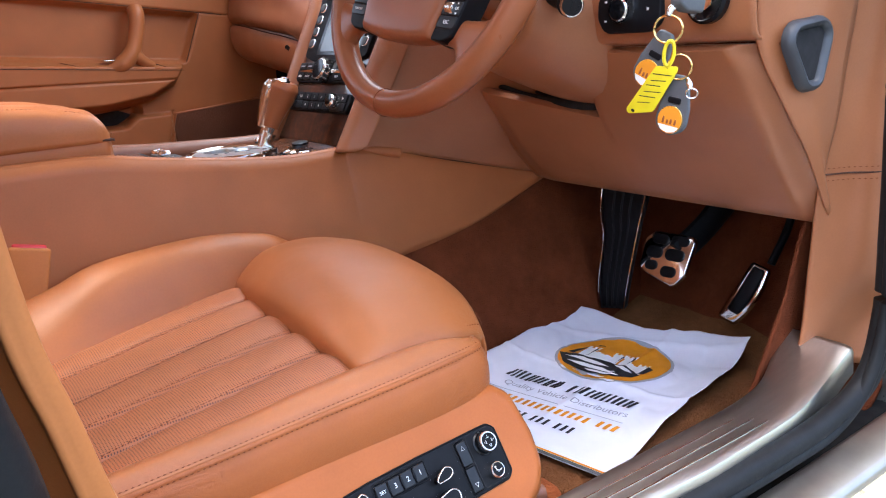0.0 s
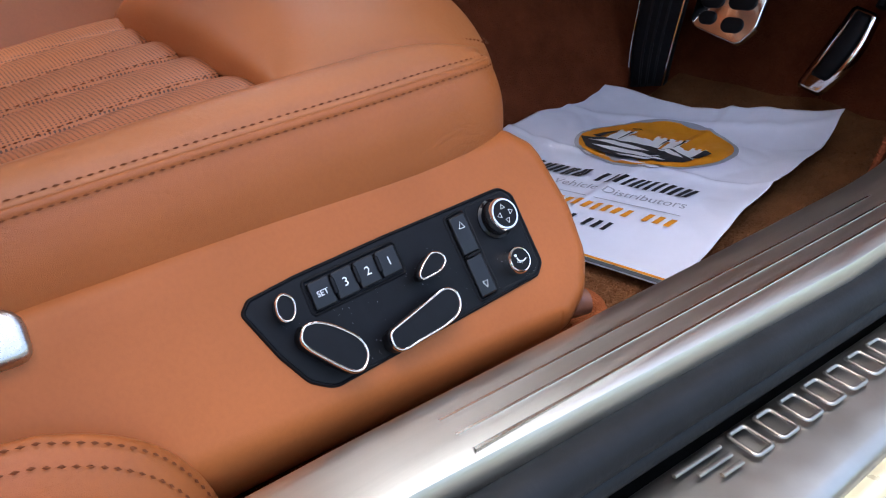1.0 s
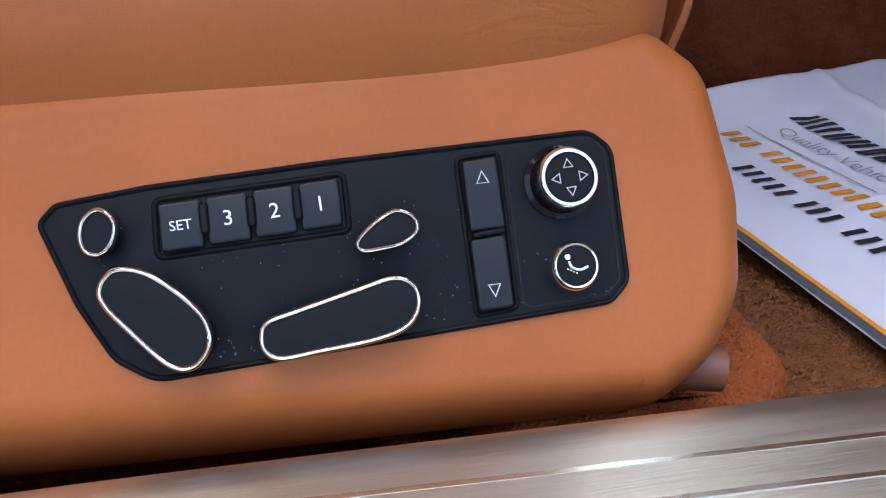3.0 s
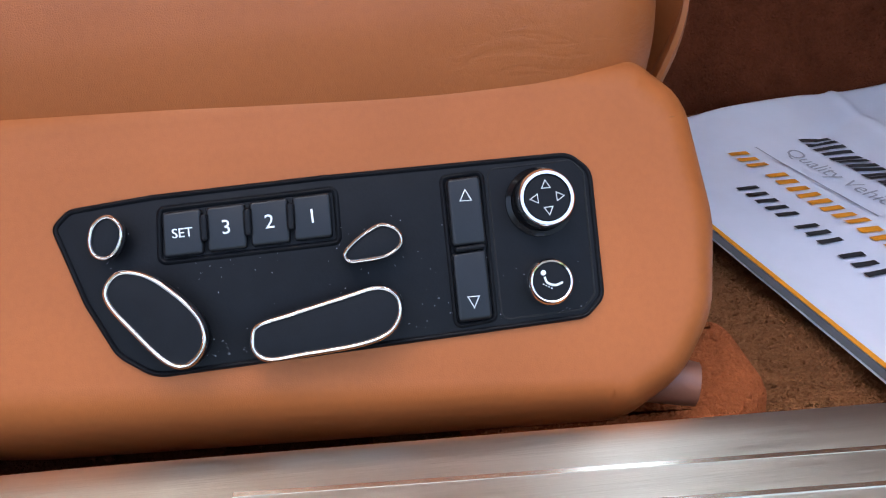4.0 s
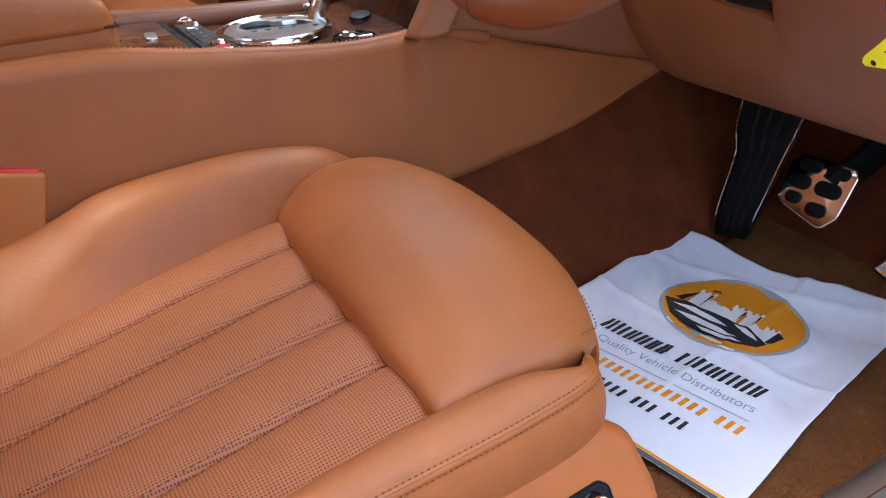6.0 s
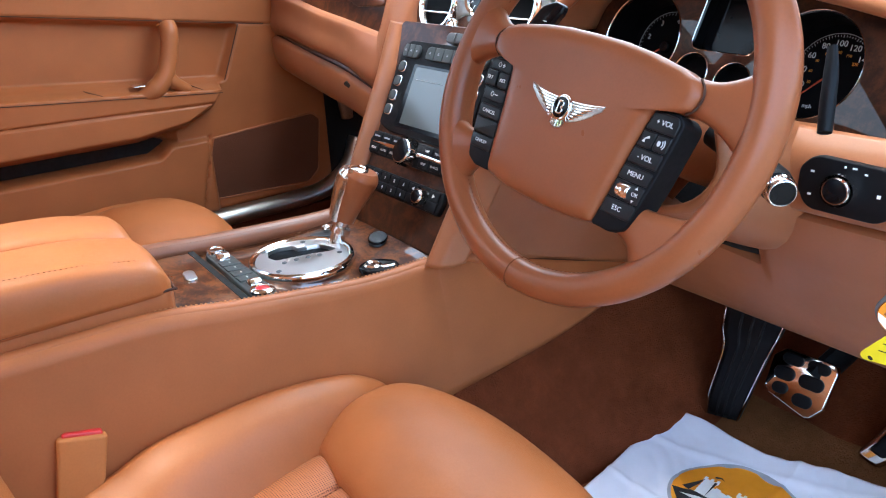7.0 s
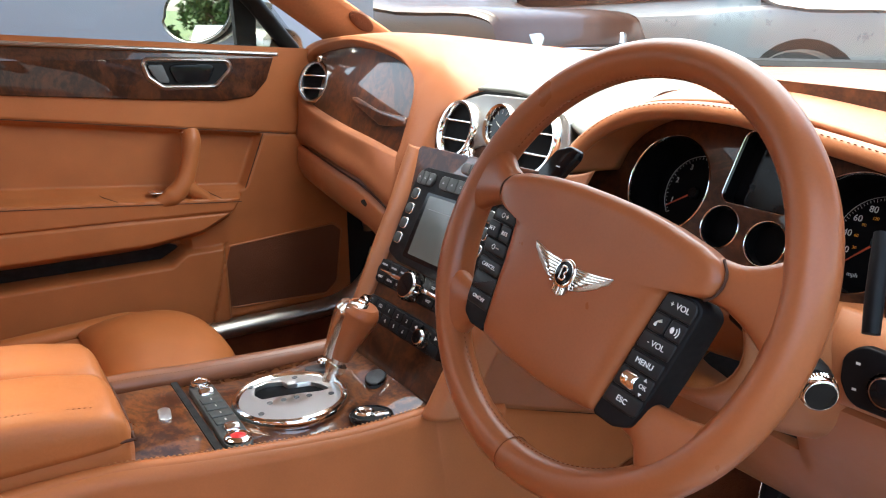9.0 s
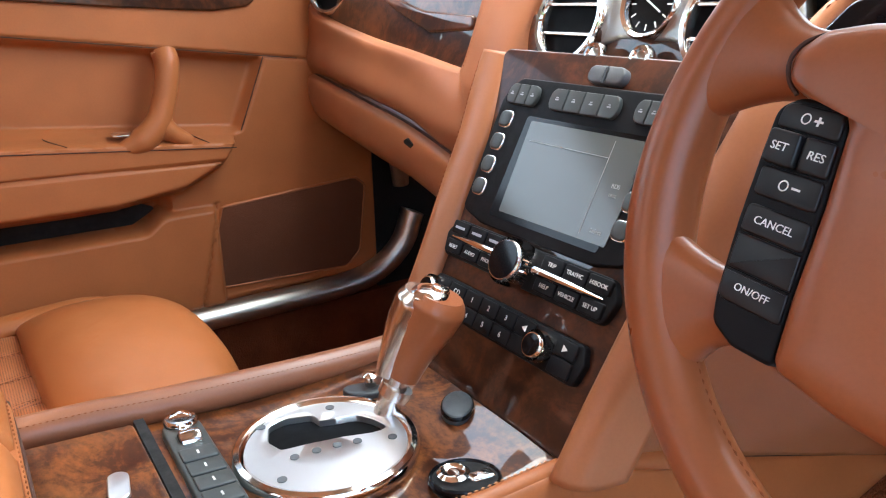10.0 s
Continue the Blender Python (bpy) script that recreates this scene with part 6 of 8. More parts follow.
# key pods either side of the hub
for s in (-1, 1):
    pod_o = rpoly([(s * 90, 12.5), (s * 112, 12.5), (s * 121, 6), (s * 119, -14), (s * 115, -46), (s * 109, -80), (s * 105, -92), (s * 92, -98), (s * 71, -98), (s * 76, -68), (s * 81, -30), (s * 86, 2)], [6, 10, 8, 30, 30, 20, 8, 10, 3, 30, 30, 20], 4)
    pod = part("key_pod", prism(pod_o, WH, -0.008, 0.0200, 0.0022, 4), M_BLACK, wheel, "black key pod")

    def row(y0, y1, a=0.0, b=1.0):
        """A slanting key row from y1 up to y0; a to b of its width from the inner edge."""
        def edge(y, k):
            xi, xo = 88.5 + 0.155 * (y - 4), 117.5 + 0.115 * (y - 4)
            return xi + (xo - xi) * k
        return [(edge(y0, a), y0), (edge(y0, b), y0), (edge(y1, b), y1), (edge(y1, a), y1)]

    def word(text, x, y, z, size, key):
        part("lettering", lettering(text, at(WH, s * x, y, z), size), M_WHITE, key)
    if s > 0:
        k = keycap(pod, s, row(9.5, -6.5), r=[2, 7, 2, 2])
        word("+ VOL", 103.5, 1.5, 21.4, 0.0062, k)
        k = keycap(pod, s, row(-7.5, -22, 0.0, 0.48))
        part("symbol", tube([on_wheel(90.5, -17.5, 21.4), on_wheel(91.5, -14.5, 21.6), on_wheel(95, -12.5, 21.4)], [0.0013, 0.0006, 0.0013], 12, 6), M_WHITE, k)
        k = keycap(pod, s, row(-7.5, -22, 0.52, 1.0))
        part("symbol", prism(ellipse(1.6, 2.4, 14, (105.5, -15)), at(WH, 0, 0, 21.3), 0, 0.0003), M_WHITE, k)
        for rr in (4.0, 6.0):
            part("symbol", tube([on_wheel(105.5 + rr * math.cos(q), -15 + rr * math.sin(q), 21.4) for q in (-0.7, 0.0, 0.7)], 0.0004, 10, 5), M_WHITE, k)
        k = keycap(pod, s, row(-23, -37))
        word("- VOL", 98.5, -30, 21.4, 0.0062, k)
        k = keycap(pod, s, row(-39.5, -52))
        word("MENU", 96.5, -45.5, 21.4, 0.0060, k)
        k = keycap(pod, s, row(-53, -69))
        part("thumb_roller", lathe([(5.5, -6.5), (7, -4.5), (7, 4.5), (5.5, 6.5)], at(WH, 91.5, -61, 19.5) @ Matrix.Rotation(radians(90), 4, "Y"), 20), M_CHROME, pod)
        word("OK", 103.5, -61, 21.4, 0.0048, k)
        for sg in (-1, 1):
            part("arrow", prism([(102, -61 + sg * 4.6), (105, -61 + sg * 4.6), (103.5, -61 + sg * 7)], at(WH, 0, 0, 21.3), 0, 0.0003), M_WHITE, k)
        k = keycap(pod, s, row(-70, -84), r=[2, 2, 5, 2])
        word("ESC", 92, -77, 21.4, 0.0060, k)
    else:
        k = keycap(pod, s, row(9.5, -2.5), r=[2, 8, 2, 2])
        for y, kk in ((3.5, k), ):
            part("symbol", ring_of(ellipse(2.0, 2.2, 14, (-105, y)), at(WH, 0, 0, 21.3), 0.0007, 0.0, 0.0003), M_WHITE, kk)
            part("sign", bars(at(WH, 0, 0, 21.3), [(-101, y - 0.5, 4, 1.0), (-99.5, y - 2.0, 1.0, 4)]), M_WHITE, kk)
        # two tall rocking halves side by side
        k = keycap(pod, s, row(-3.5, -18.5, 0.49, 1.0), 0.0245, 1.8)
        word("SET", 109, -11, 24.7, 0.0052, k)
        k = keycap(pod, s, row(-3.5, -18.5, -0.02, 0.47), 0.0225, 1.8)
        word("RES", 92.5, -11, 22.7, 0.0052, k)
        k = keycap(pod, s, row(-19.5, -33))
        part("symbol", ring_of(ellipse(2.0, 2.2, 14, (-101, -26)), at(WH, 0, 0, 21.3), 0.0007, 0.0, 0.0003), M_WHITE, k)
        part("sign", bars(at(WH, 0, 0, 21.3), [(-97, -26.5, 4, 1.0)]), M_WHITE, k)
        k = keycap(pod, s, row(-37, -50))
        word("CANCEL", 97, -43.5, 21.4, 0.0050, k)
        keycap(pod, s, row(-50.6, -66.5), r=1)
        k = keycap(pod, s, row(-67, -81), r=[1, 1, 5, 2])
        word("ON/OFF", 92.5, -73.5, 21.4, 0.0048, k)
# paddles and stalks behind the wheel
stalks = thing("column_stalks", "black column stalks with chrome and knurled tips", "stalk", (0.41, 0.2, 0.9))
part("paddle", prism(rpoly([(-168, 50), (-153, 80), (-136, 88), (-121, 86), (-122, 76), (-134, 54), (-140, 40)], [6, 12, 10, 5, 5, 12, 6]), WH, -0.058, -0.050, 0.003), M_PIANO, stalks)
part("paddle_mark", bars(at(WH, 0, 0, -49.8), [(-143, 64, 6, 1.2)]), M_WHITE, stalks)
part("light_stalk", tube([(0.46, 0.20, 0.90), (0.53, 0.185, 0.878), (0.545, 0.172, 0.874)], [0.012, 0.013, 0.014], 14, 16), M_BLACK, stalks)
SKM = axes((0.541, 0.177, 0.8745), (0, 0, 1), (0.72, -0.62, -0.12))
part("stalk_tip", lathe([(11, 0), (13, 2), (13, 15), (12.4, 18), (11.2, 19)], SKM, 30), M_CHROME, stalks)
part("knurling", knurled(12.8, 3, 13, SKM, 40, 0.7), M_CHROME, stalks)
part("tip_face", lathe([(11.4, 18.0), (10.6, 19.6), (0, 20.4)], SKM, 24), M_PIANO, stalks)
part("blade_stalk", tube([(0.585, 0.160, 0.930), (0.580, 0.168, 0.950), (0.574, 0.178, 0.972), (0.568, 0.186, 0.990)], [0.0055, 0.0060, 0.0056, 0.0038], 30, 14, flat=1.5), M_BLACK, stalks)
part("cruise_stalk", tube([(0.33, 0.20, 0.885), (0.27, 0.19, 0.87), (0.232, 0.18, 0.862)], [0.010, 0.011, 0.012], 12, 14), M_CHROME, stalks)

# ---- front seats ----
def front_seat(cx, s, label, up=0.0):
    """A seat about the middle line cx; s = 1 has its outer side towards +x."""
    st = thing("front_seat", label, "car seat", (cx, -0.3, 0.32), group="front seats")

    def X(x):
        return cx + s * (x - 0.372)

    def P(rows):
        return [[(X(x), y, z) for x, y, z in r] for r in rows]
    # pleated perforated centre
    bm = bmesh.new()
    rows = []
    seams = (0.275, 0.345, 0.415, 0.485)
    for j in range(61):
        f = j / 60
        row = []
        for i in range(90):
            g = i / 89
            y0 = -0.120 - 0.024 * g
            y = y0 + (-0.62 - y0) * f
            xl = 0.194 + 0.075 * min(1, f * 1.15) ** 1.2
            x = xl + (0.562 + 0.03 * f - xl) * g
            z = 0.546 - 0.055 * f ** 1.1 - 0.003 * math.exp(-f * 26) - 0.010 * math.sin(math.pi * g) * f
            z -= 0.010 * (math.exp(-g * 22) + 0.6 * math.exp(-(1 - g) * 22))
            for k, sx in enumerate(seams):
                gs = (k + 1) / 5.0
                d = (g - gs) * 0.34
                z -= 0.0050 * math.exp(-(d / 0.0035) ** 2)
            z += 0.004 * abs(math.sin(math.pi * 5 * g)) + 0.0010 * noise.noise((x * 25, y * 25, 0))
            row.append((X(x), y, z))
        rows.append(row)
    add_grid(bm, rows)
    ins = part("centre_panel", bm, M_PERF, st, "perforated pleated tan leather", thick=0.003)
    for k in range(4):
        gs = (k + 1) / 5.0
        for dg in (-0.011, 0.011):
            part("stitching", stitches([rows[j][min(89, int(round((gs + dg) * 89)))] for j in range(1, 61, 4)], step=0.006, length=0.0032, r=0.0007, lift=(0, 0, 0.0022)), M_THREAD_D, ins)
    # side bolsters
    # outer bolster and skirt meet in one lapped seam; w is the bolster's width, h its height
    seam = [(0.6085, -0.64, 0.531), (0.6085, -0.45, 0.535), (0.6085, -0.30, 0.5395), (0.6085, -0.20, 0.544), (0.6085, -0.12, 0.5470), (0.6070, -0.072, 0.5490), (0.6035, -0.042, 0.5492), (0.595, -0.020, 0.5475), (0.575, -0.0065, 0.544), (0.54, 0.001, 0.538), (0.50, 0.006, 0.532)]
    away = [(1, 0), (1, 0), (1, 0), (1, 0), (1, 0), (0.99, 0.12), (0.93, 0.37), (0.72, 0.69), (0.30, 0.95), (0.15, 0.99), (0.10, 0.99)]
    w_h = [(0.60, 9), (0.65, 9.5), (0.75, 10.5), (0.95, 12), (1.0, 13), (0.85, 13), (0.60, 10), (0.34, 6), (0.15, 3), (0.1, 2), (0.1, 2)]

    def cut(points, n):
        return [[(x + a * d * 0.001, y + b * d * 0.001, z + e * 0.001) for (d, e) in points(w, h)] for (x, y, z), (a, b), (w, h) in list(zip(seam, away, w_h))[:n]]
    roll = cut(lambda w, h: [(-30 * w, -34), (-43 * w, -6), (-38 * w, 0.62 * h), (-26 * w, h), (-15 * w - 1.5, 0.93 * h), (-6.5, 0.56 * h), (-2.2, 0.13 * h), (-0.8, 0.02 * h), (-1.0, -0.9)], 9)
    part("bolster", loft(P(roll), 80, 44), M_TAN_SEAT, st, thick=0.002)
    fall = cut(lambda w, h: [(-1.4, -0.9), (0.3, -1.3), (1.1, -2.6), (1.3, -4.4), (2.2, -7), (5, -14), (8, -28), (7.6, -50), (1, -86)], 11)
    part("skirt", loft(P(fall), 80, 44), M_TAN_SKIRT, st, thick=0.002)
    part("seam", tube([r[0] for r in P(fall)[:9]], 0.0007, 80, 6), M_THREAD_D, st)
    part("stitching", stitches([r[3] for r in P(fall)[:9]], step=0.0048, length=0.0034, r=0.00062, lift=(s * 0.0015, 0.0002, 0.0006)), M_THREAD_D, st)
    part("stitching", stitches([r[6] for r in P(roll)[:8]], step=0.0048, length=0.0034, r=0.00062, lift=(s * 0.0007, 0, 0.0012)), M_THREAD_D, st)
    inner = []
    for y, zc, w in ((-0.64, 0.545, 0.10), (-0.50, 0.550, 0.09), (-0.40, 0.563, 0.08), (-0.33, 0.581, 0.055), (-0.27, 0.600, 0.035), (-0.15, 0.606, 0.012), (-0.06, 0.594, 0.0), (-0.02, 0.575, 0.0)):
        inner.append([(0.135, y, 0.46), (0.126, y, 0.52), (0.130, y, zc - 0.018), (0.146, y, zc - 0.002), (0.162, y, zc), (0.182 + w * 0.4, y, zc - 0.017), (0.196 + w * 0.9, y, 0.538 - 0.10 * max(0, -y - 0.15)), (0.205 + w, y, 0.515 - 0.10 * max(0, -y - 0.15))])
    inner.append([(0.15, 0.0, 0.46), (0.14, 0.0, 0.52), (0.145, 0.0, 0.545), (0.155, 0.0, 0.556), (0.168, 0.0, 0.558), (0.182, 0.0, 0.548), (0.195, 0.0, 0.53), (0.20, 0.0, 0.51)])
    inner.append([(0.17, 0.015, 0.47), (0.165, 0.015, 0.50), (0.165, 0.015, 0.52), (0.17, 0.015, 0.53), (0.178, 0.015, 0.532), (0.186, 0.015, 0.525), (0.194, 0.015, 0.515), (0.20, 0.015, 0.50)])
    part("bolster", loft(P(inner), 50, 30), M_TAN_SEAT, st, thick=0.003)
    # thigh cushion
    ext = [[(0.204, -0.120, 0.505), (0.200, -0.121, 0.530), (0.29, -0.134, 0.540), (0.38, -0.139, 0.543), (0.47, -0.142, 0.544), (0.556, -0.144, 0.540), (0.560, -0.146, 0.51)],
           [(0.198, -0.112, 0.52), (0.194, -0.113, 0.548), (0.29, -0.125, 0.566), (0.38, -0.131, 0.570), (0.47, -0.134, 0.567), (0.560, -0.136, 0.552), (0.562, -0.136, 0.52)],
           [(0.188, -0.070, 0.52), (0.182, -0.070, 0.572), (0.28, -0.078, 0.594), (0.38, -0.086, 0.597), (0.48, -0.090, 0.588), (0.562, -0.094, 0.560), (0.563, -0.094, 0.52)],
           [(0.182, -0.015, 0.52), (0.180, -0.015, 0.576), (0.28, -0.008, 0.598), (0.38, -0.010, 0.601), (0.48, -0.016, 0.590), (0.561, -0.034, 0.558), (0.562, -0.034, 0.52)],
           [(0.190, 0.018, 0.51), (0.188, 0.020, 0.564), (0.28, 0.034, 0.582), (0.38, 0.036, 0.584), (0.48, 0.030, 0.572), (0.550, 0.004, 0.549), (0.553, 0.004, 0.52)],
           [(0.198, 0.034, 0.51), (0.196, 0.036, 0.542), (0.28, 0.052, 0.552), (0.38, 0.055, 0.553), (0.48, 0.050, 0.546), (0.540, 0.026, 0.537), (0.543, 0.024, 0.52)],
           [(0.202, 0.036, 0.49), (0.20, 0.040, 0.506), (0.28, 0.055, 0.508), (0.38, 0.058, 0.508), (0.48, 0.053, 0.506), (0.541, 0.029, 0.505), (0.545, 0.026, 0.49)],
           [(0.205, 0.02, 0.45), (0.205, 0.022, 0.452), (0.28, 0.032, 0.452), (0.38, 0.034, 0.452), (0.48, 0.03, 0.452), (0.54, 0.012, 0.452), (0.545, 0.01, 0.45)]]
    ext = [r + [(r[-1][0] - 0.02, r[-1][1] - 0.006, max(0.45, r[-1][2] - 0.022))] for r in ext]
    tc = part("thigh_cushion", loft(P(ext), 50, 44), M_TAN_SEAT, st, "smooth tan leather thigh cushion", thick=0.003)
    part("stitching", stitches([(X(x), y, z) for x, y, z in ((0.5605, -0.05, 0.556), (0.556, -0.015, 0.551), (0.548, 0.010, 0.545), (0.538, 0.029, 0.5385), (0.50, 0.047, 0.5405))], step=0.0055, length=0.0034, r=0.0009, lift=(s * 0.0018, 0.0005, 0.0022)), M_THREAD_D, tc)
    # base under the cushion and backrest
    bb = prism(rpoly([(-205, -380), (190, -380), (190, 0), (-190, 10)], 20), axes((cx, 0.0, 0.33), (1, 0, 0), (0, 0, 1)), 0.0, 0.15, 0.01)
    part("base", bb, M_TAN, st)
    br = []
    for z, y, w, d in ((0.50, -0.46, 0.22, 0.0), (0.60, -0.475, 0.235, 0.0), (0.75, -0.51, 0.245, 0.01), (0.95, -0.57, 0.24, 0.01), (1.10, -0.62, 0.215, 0.0), (1.16, -0.66, 0.16, 0.0)):
        br.append([(0.372 - w, y - 0.14, z), (0.372 - w - 0.008, y - 0.02, z), (0.372 - w + 0.03, y + 0.060, z), (0.372 - w + 0.075, y + 0.035, z), (0.372 - 0.09, y - d, z), (0.372 + 0.09, y - d, z), (0.372 + w - 0.075, y + 0.035, z), (0.372 + w - 0.03, y + 0.060, z), (0.372 + w + 0.008, y - 0.02, z), (0.372 + w, y - 0.14, z)])
    part("backrest", loft(P(br), 30, 50), M_TAN_SEAT, st, thick=0.004)
    part("back_shell", loft([[(X(0.372 - w), y - 0.14, z), (X(0.372), y - 0.17, z), (X(0.372 + w), y - 0.14, z)] for z, y, w in ((0.45, -0.45, 0.22), (0.75, -0.51, 0.245), (0.95, -0.57, 0.24), (1.16, -0.66, 0.16))], 12, 12), M_TAN, st, thick=0.01)
    st.location.z += up
    st.location.y -= up * 0.7
    return st


seat = front_seat(0.372, 1, "tan leather driver's seat with pleated perforated centre and side switches")
front_seat(-0.392, -1, "tan leather passenger seat with pleated perforated centre", 0.072)

# outer valance of the driver's seat, with its switch panel
SW = axes((0.645, -0.13, 0.46), (-0.02, 1, -0.015), (0.82, 0.02, 0.57))
val_o = rpoly([(-460, 40), (-230, 50), (-40, 60), (60, 63.5), (118, 63), (138, 46), (145, 0), (141, -36), (127, -58), (102, -73), (-110, -72), (-180, -66), (-260, -30), (-460, -20)], [5, 60, 60, 40, 22, 24, 60, 40, 34, 30, 60, 60, 40, 5], 9)


def upholstered(outline, m, d0, d1, seg=10):
    """A padded slab: its edge rolls off tightly above and in front, and far under along the bottom."""
    P = [Vector((p[0], p[1])) for p in outline]
    if sum(P[i - 1].x * P[i].y - P[i].x * P[i - 1].y for i in range(len(P))) < 0:
        P.reverse()
    nor = []
    for i in range(len(P)):
        t = (P[(i + 2) % len(P)] - P[i - 2]).normalized()
        nor.append(Vector((t.y, -t.x)))
    bm = bmesh.new()
    rows = [[m @ Vector((p.x * 0.001, p.y * 0.001, d0)) for p in P]]
    for k in range(seg + 1):
        a = math.pi / 2 * k / seg
        row = []
        for p, n in zip(P, nor):
            under, front, top = max(0.0, -n.y) ** 1.5, max(0.0, n.x) ** 2, max(0.0, n.y) ** 1.5
            under *= 1 - 0.75 * smooth_step(40, 118, p.x)
            w = 10 + 24 * under + 8 * front + 6 * top
            d = 14 + 62 * under + 10 * front + 4 * top
            q = p - n * (w * (1 - math.cos(a)))
            row.append(m @ Vector((q.x * 0.001, q.y * 0.001, d1 - d * 0.001 * (1 - math.sin(a)))))
        rows.append(row)
    vs = add_grid(bm, rows, close_v=True)
    bm.faces.new(vs[-1])
    bm.faces.new(list(reversed(vs[0])))
    return bm


part("valance", upholstered(val_o, SW, -0.085, 0.0), M_VALANCE, seat, "smooth tan leather valance", angle=50)
pan_o = rpoly([(-85, 11), (-80, 16), (-54, 19), (0, 22), (86, 25), (93, 19), (93.5, -25), (87, -31), (40, -33.5), (-56, -38.5), (-67, -31), (-76, -14)], [3, 5, 20, 60, 8, 7, 6, 6, 60, 12, 12, 20], 5)
pan = part("switch_panel", prism(pan_o, SW, -0.004, 0.0012, 0.0008), M_BLACK, seat, "black seat switch panel")
part("panel_edge", ring_of(pan_o, SW, 0.0022, 0.0, 0.0021), M_BLACK, pan)


def soft_o(pts, n=56):
    """A smooth closed outline through a few points, in millimetres."""
    return [(p.x, p.y) for p in cr([(x, y, 0) for x, y in pts], n, True)]


def chromed(name, o, m, z1, rim_w=0.0020, stem=0.8):
    """A dark key on a narrower stem with a bright rim round its face."""
    c = (sum(p[0] for p in o) / len(o), sum(p[1] for p in o) / len(o))
    b = part(name, prism(o, m, 0.004, z1, 0.0018, 4), M_BLACK, pan)
    part("stem", prism([(c[0] + (p[0] - c[0]) * stem, c[1] + (p[1] - c[1]) * stem) for p in o], m, 0.0, 0.0045), M_BLACK, b)
    sm = [(c[0] + (p[0] - c[0]) * 0.95, c[1] + (p[1] - c[1]) * 0.95) for p in o]
    part("rim", ring_of(sm, m, rim_w, z1 - 0.0012, z1 + 0.0010, seg=8), M_CHROME, b)
    return b


chromed("oval_switch", soft_o([(-72, 5), (-70.5, 10.5), (-66, 13), (-62, 9), (-63, 3), (-66.5, -0.5), (-70.5, 0.5)]), SW, 0.0085, 0.0018)
chromed("recline_switch", soft_o([(-67.5, -9.5), (-63, -4.8), (-54.5, -6.5), (-45, -14), (-38.6, -22), (-37.6, -30), (-43, -36.2), (-50, -34.5), (-60, -23.5), (-66.5, -15)]), SW, 0.0115, 0.0021)
chromed("slide_switch", soft_o([(-24.6, -29), (-22.5, -25), (-12, -22.3), (6, -18), (17.5, -15.6), (23.6, -18.6), (24.4, -25), (20, -31), (10, -34), (-8, -35.6), (-19.5, -36.4), (-24, -33.4)]), SW, 0.0115, 0.0021)
chromed("lumbar_lever", soft_o([(6.6, -4.5), (10, -0.8), (15, 2.6), (20, 4.4), (25, 2), (25.6, -2.6), (20.5, -6.2), (13, -7.2), (8, -7.2)]), SW, 0.0105, 0.0018)
part("memory_frame", ring_of(rpoly([(-52.5, -2.5), (-52, 15), (5.2, 18.2), (5.4, 0.2)], 2), SW, 0.0026, 0.0, 0.0020), M_BLACK, pan)
for i, w in enumerate(("SET", "3", "2", "1")):
    x0 = -50.8 + i * 13.9
    dy = i * 0.85 - 0.6
    kk = part("memory_key", prism(rpoly([(x0, -0.6 + dy), (x0 + 12.6, 0.0 + dy), (x0 + 12.6, 14.8 + dy), (x0, 14.1 + dy)], 1.2, 3), SW, 0.0008, 0.0040, 0.0010), M_KEY, pan)
    part("lettering", lettering(w, at(SW, x0 + 6.3, 7.0 + dy, 4.1) @ Matrix.Rotation(radians(3), 4, "Z"), 0.0043 if i == 0 else 0.0066), M_WHITE, kk)
    if i:
        part("key_bar", prism(rpoly([(x0 - 1.8, 3 + dy), (x0 + 0.5, 3 + dy), (x0 + 0.5, 12 + dy), (x0 - 1.8, 12 + dy)], 0.9, 3), SW, 0.003, 0.0054, 0.0008), M_BLACK, pan)
# right-hand block with its own fine gap
part("block_gap", ring_of(rpoly([(57.2, 21.5), (87, 23), (90.8, 18.5), (91, -24), (86, -28.8), (58, -30)], 3), SW, 0.0007, 0.0012, 0.0014), M_DARK, pan)
part("rocker_frame", ring_of(rpoly([(41.2, 19.6), (55, 20.8), (55.8, -29.6), (42.4, -31)], 2), SW, 0.0024, 0.0, 0.0020), M_BLACK, pan)
for y0, y1, sg in ((-4.4, 18.6, 1), (-29.6, -6.4, -1)):
    rk = part("rocker_key", prism(rpoly([(42.8, y0), (54.4, y0 + 0.4), (54.0, y1 + 0.8), (42.4, y1)], 1.4, 3), SW, 0.0008, 0.0043, 0.0012), M_KEY, pan)
    ty = 12.5 if sg > 0 else -23
    part("arrow", ring_of([(46.6, ty - 1.6 * sg), (50.4, ty - 1.6 * sg), (48.5, ty + 2.2 * sg)], at(SW, 0, 0, 4.3), 0.0007, 0, 0.0003, seg=2), M_WHITE, rk)
part("rocker_pivot", prism(rpoly([(43.4, -6.4), (53.8, -5.6), (53.8, -3.8), (43.4, -4.6)], 0.8, 3), SW, 0.002, 0.0054, 0.0008), M_BLACK, pan)
KC, MC = at(SW, 74.5, 9.2), at(SW, 74.5, -18.4)
kn = part("four_way_knob", lathe([(12.2, 0.5), (12.0, 2), (10.4, 3), (10.0, 6.5), (9.6, 7)], KC, 36), M_PIANO, pan)
part("knurling", knurled(9.5, 6, 10.2, KC, 44, 0.55), M_CHROME, kn)
part("knob_rim", lathe([(9.9, 9.6), (9.8, 11.2), (9.0, 12.2), (8.0, 12.2), (7.7, 11.4)], KC, 40), M_CHROME, kn)
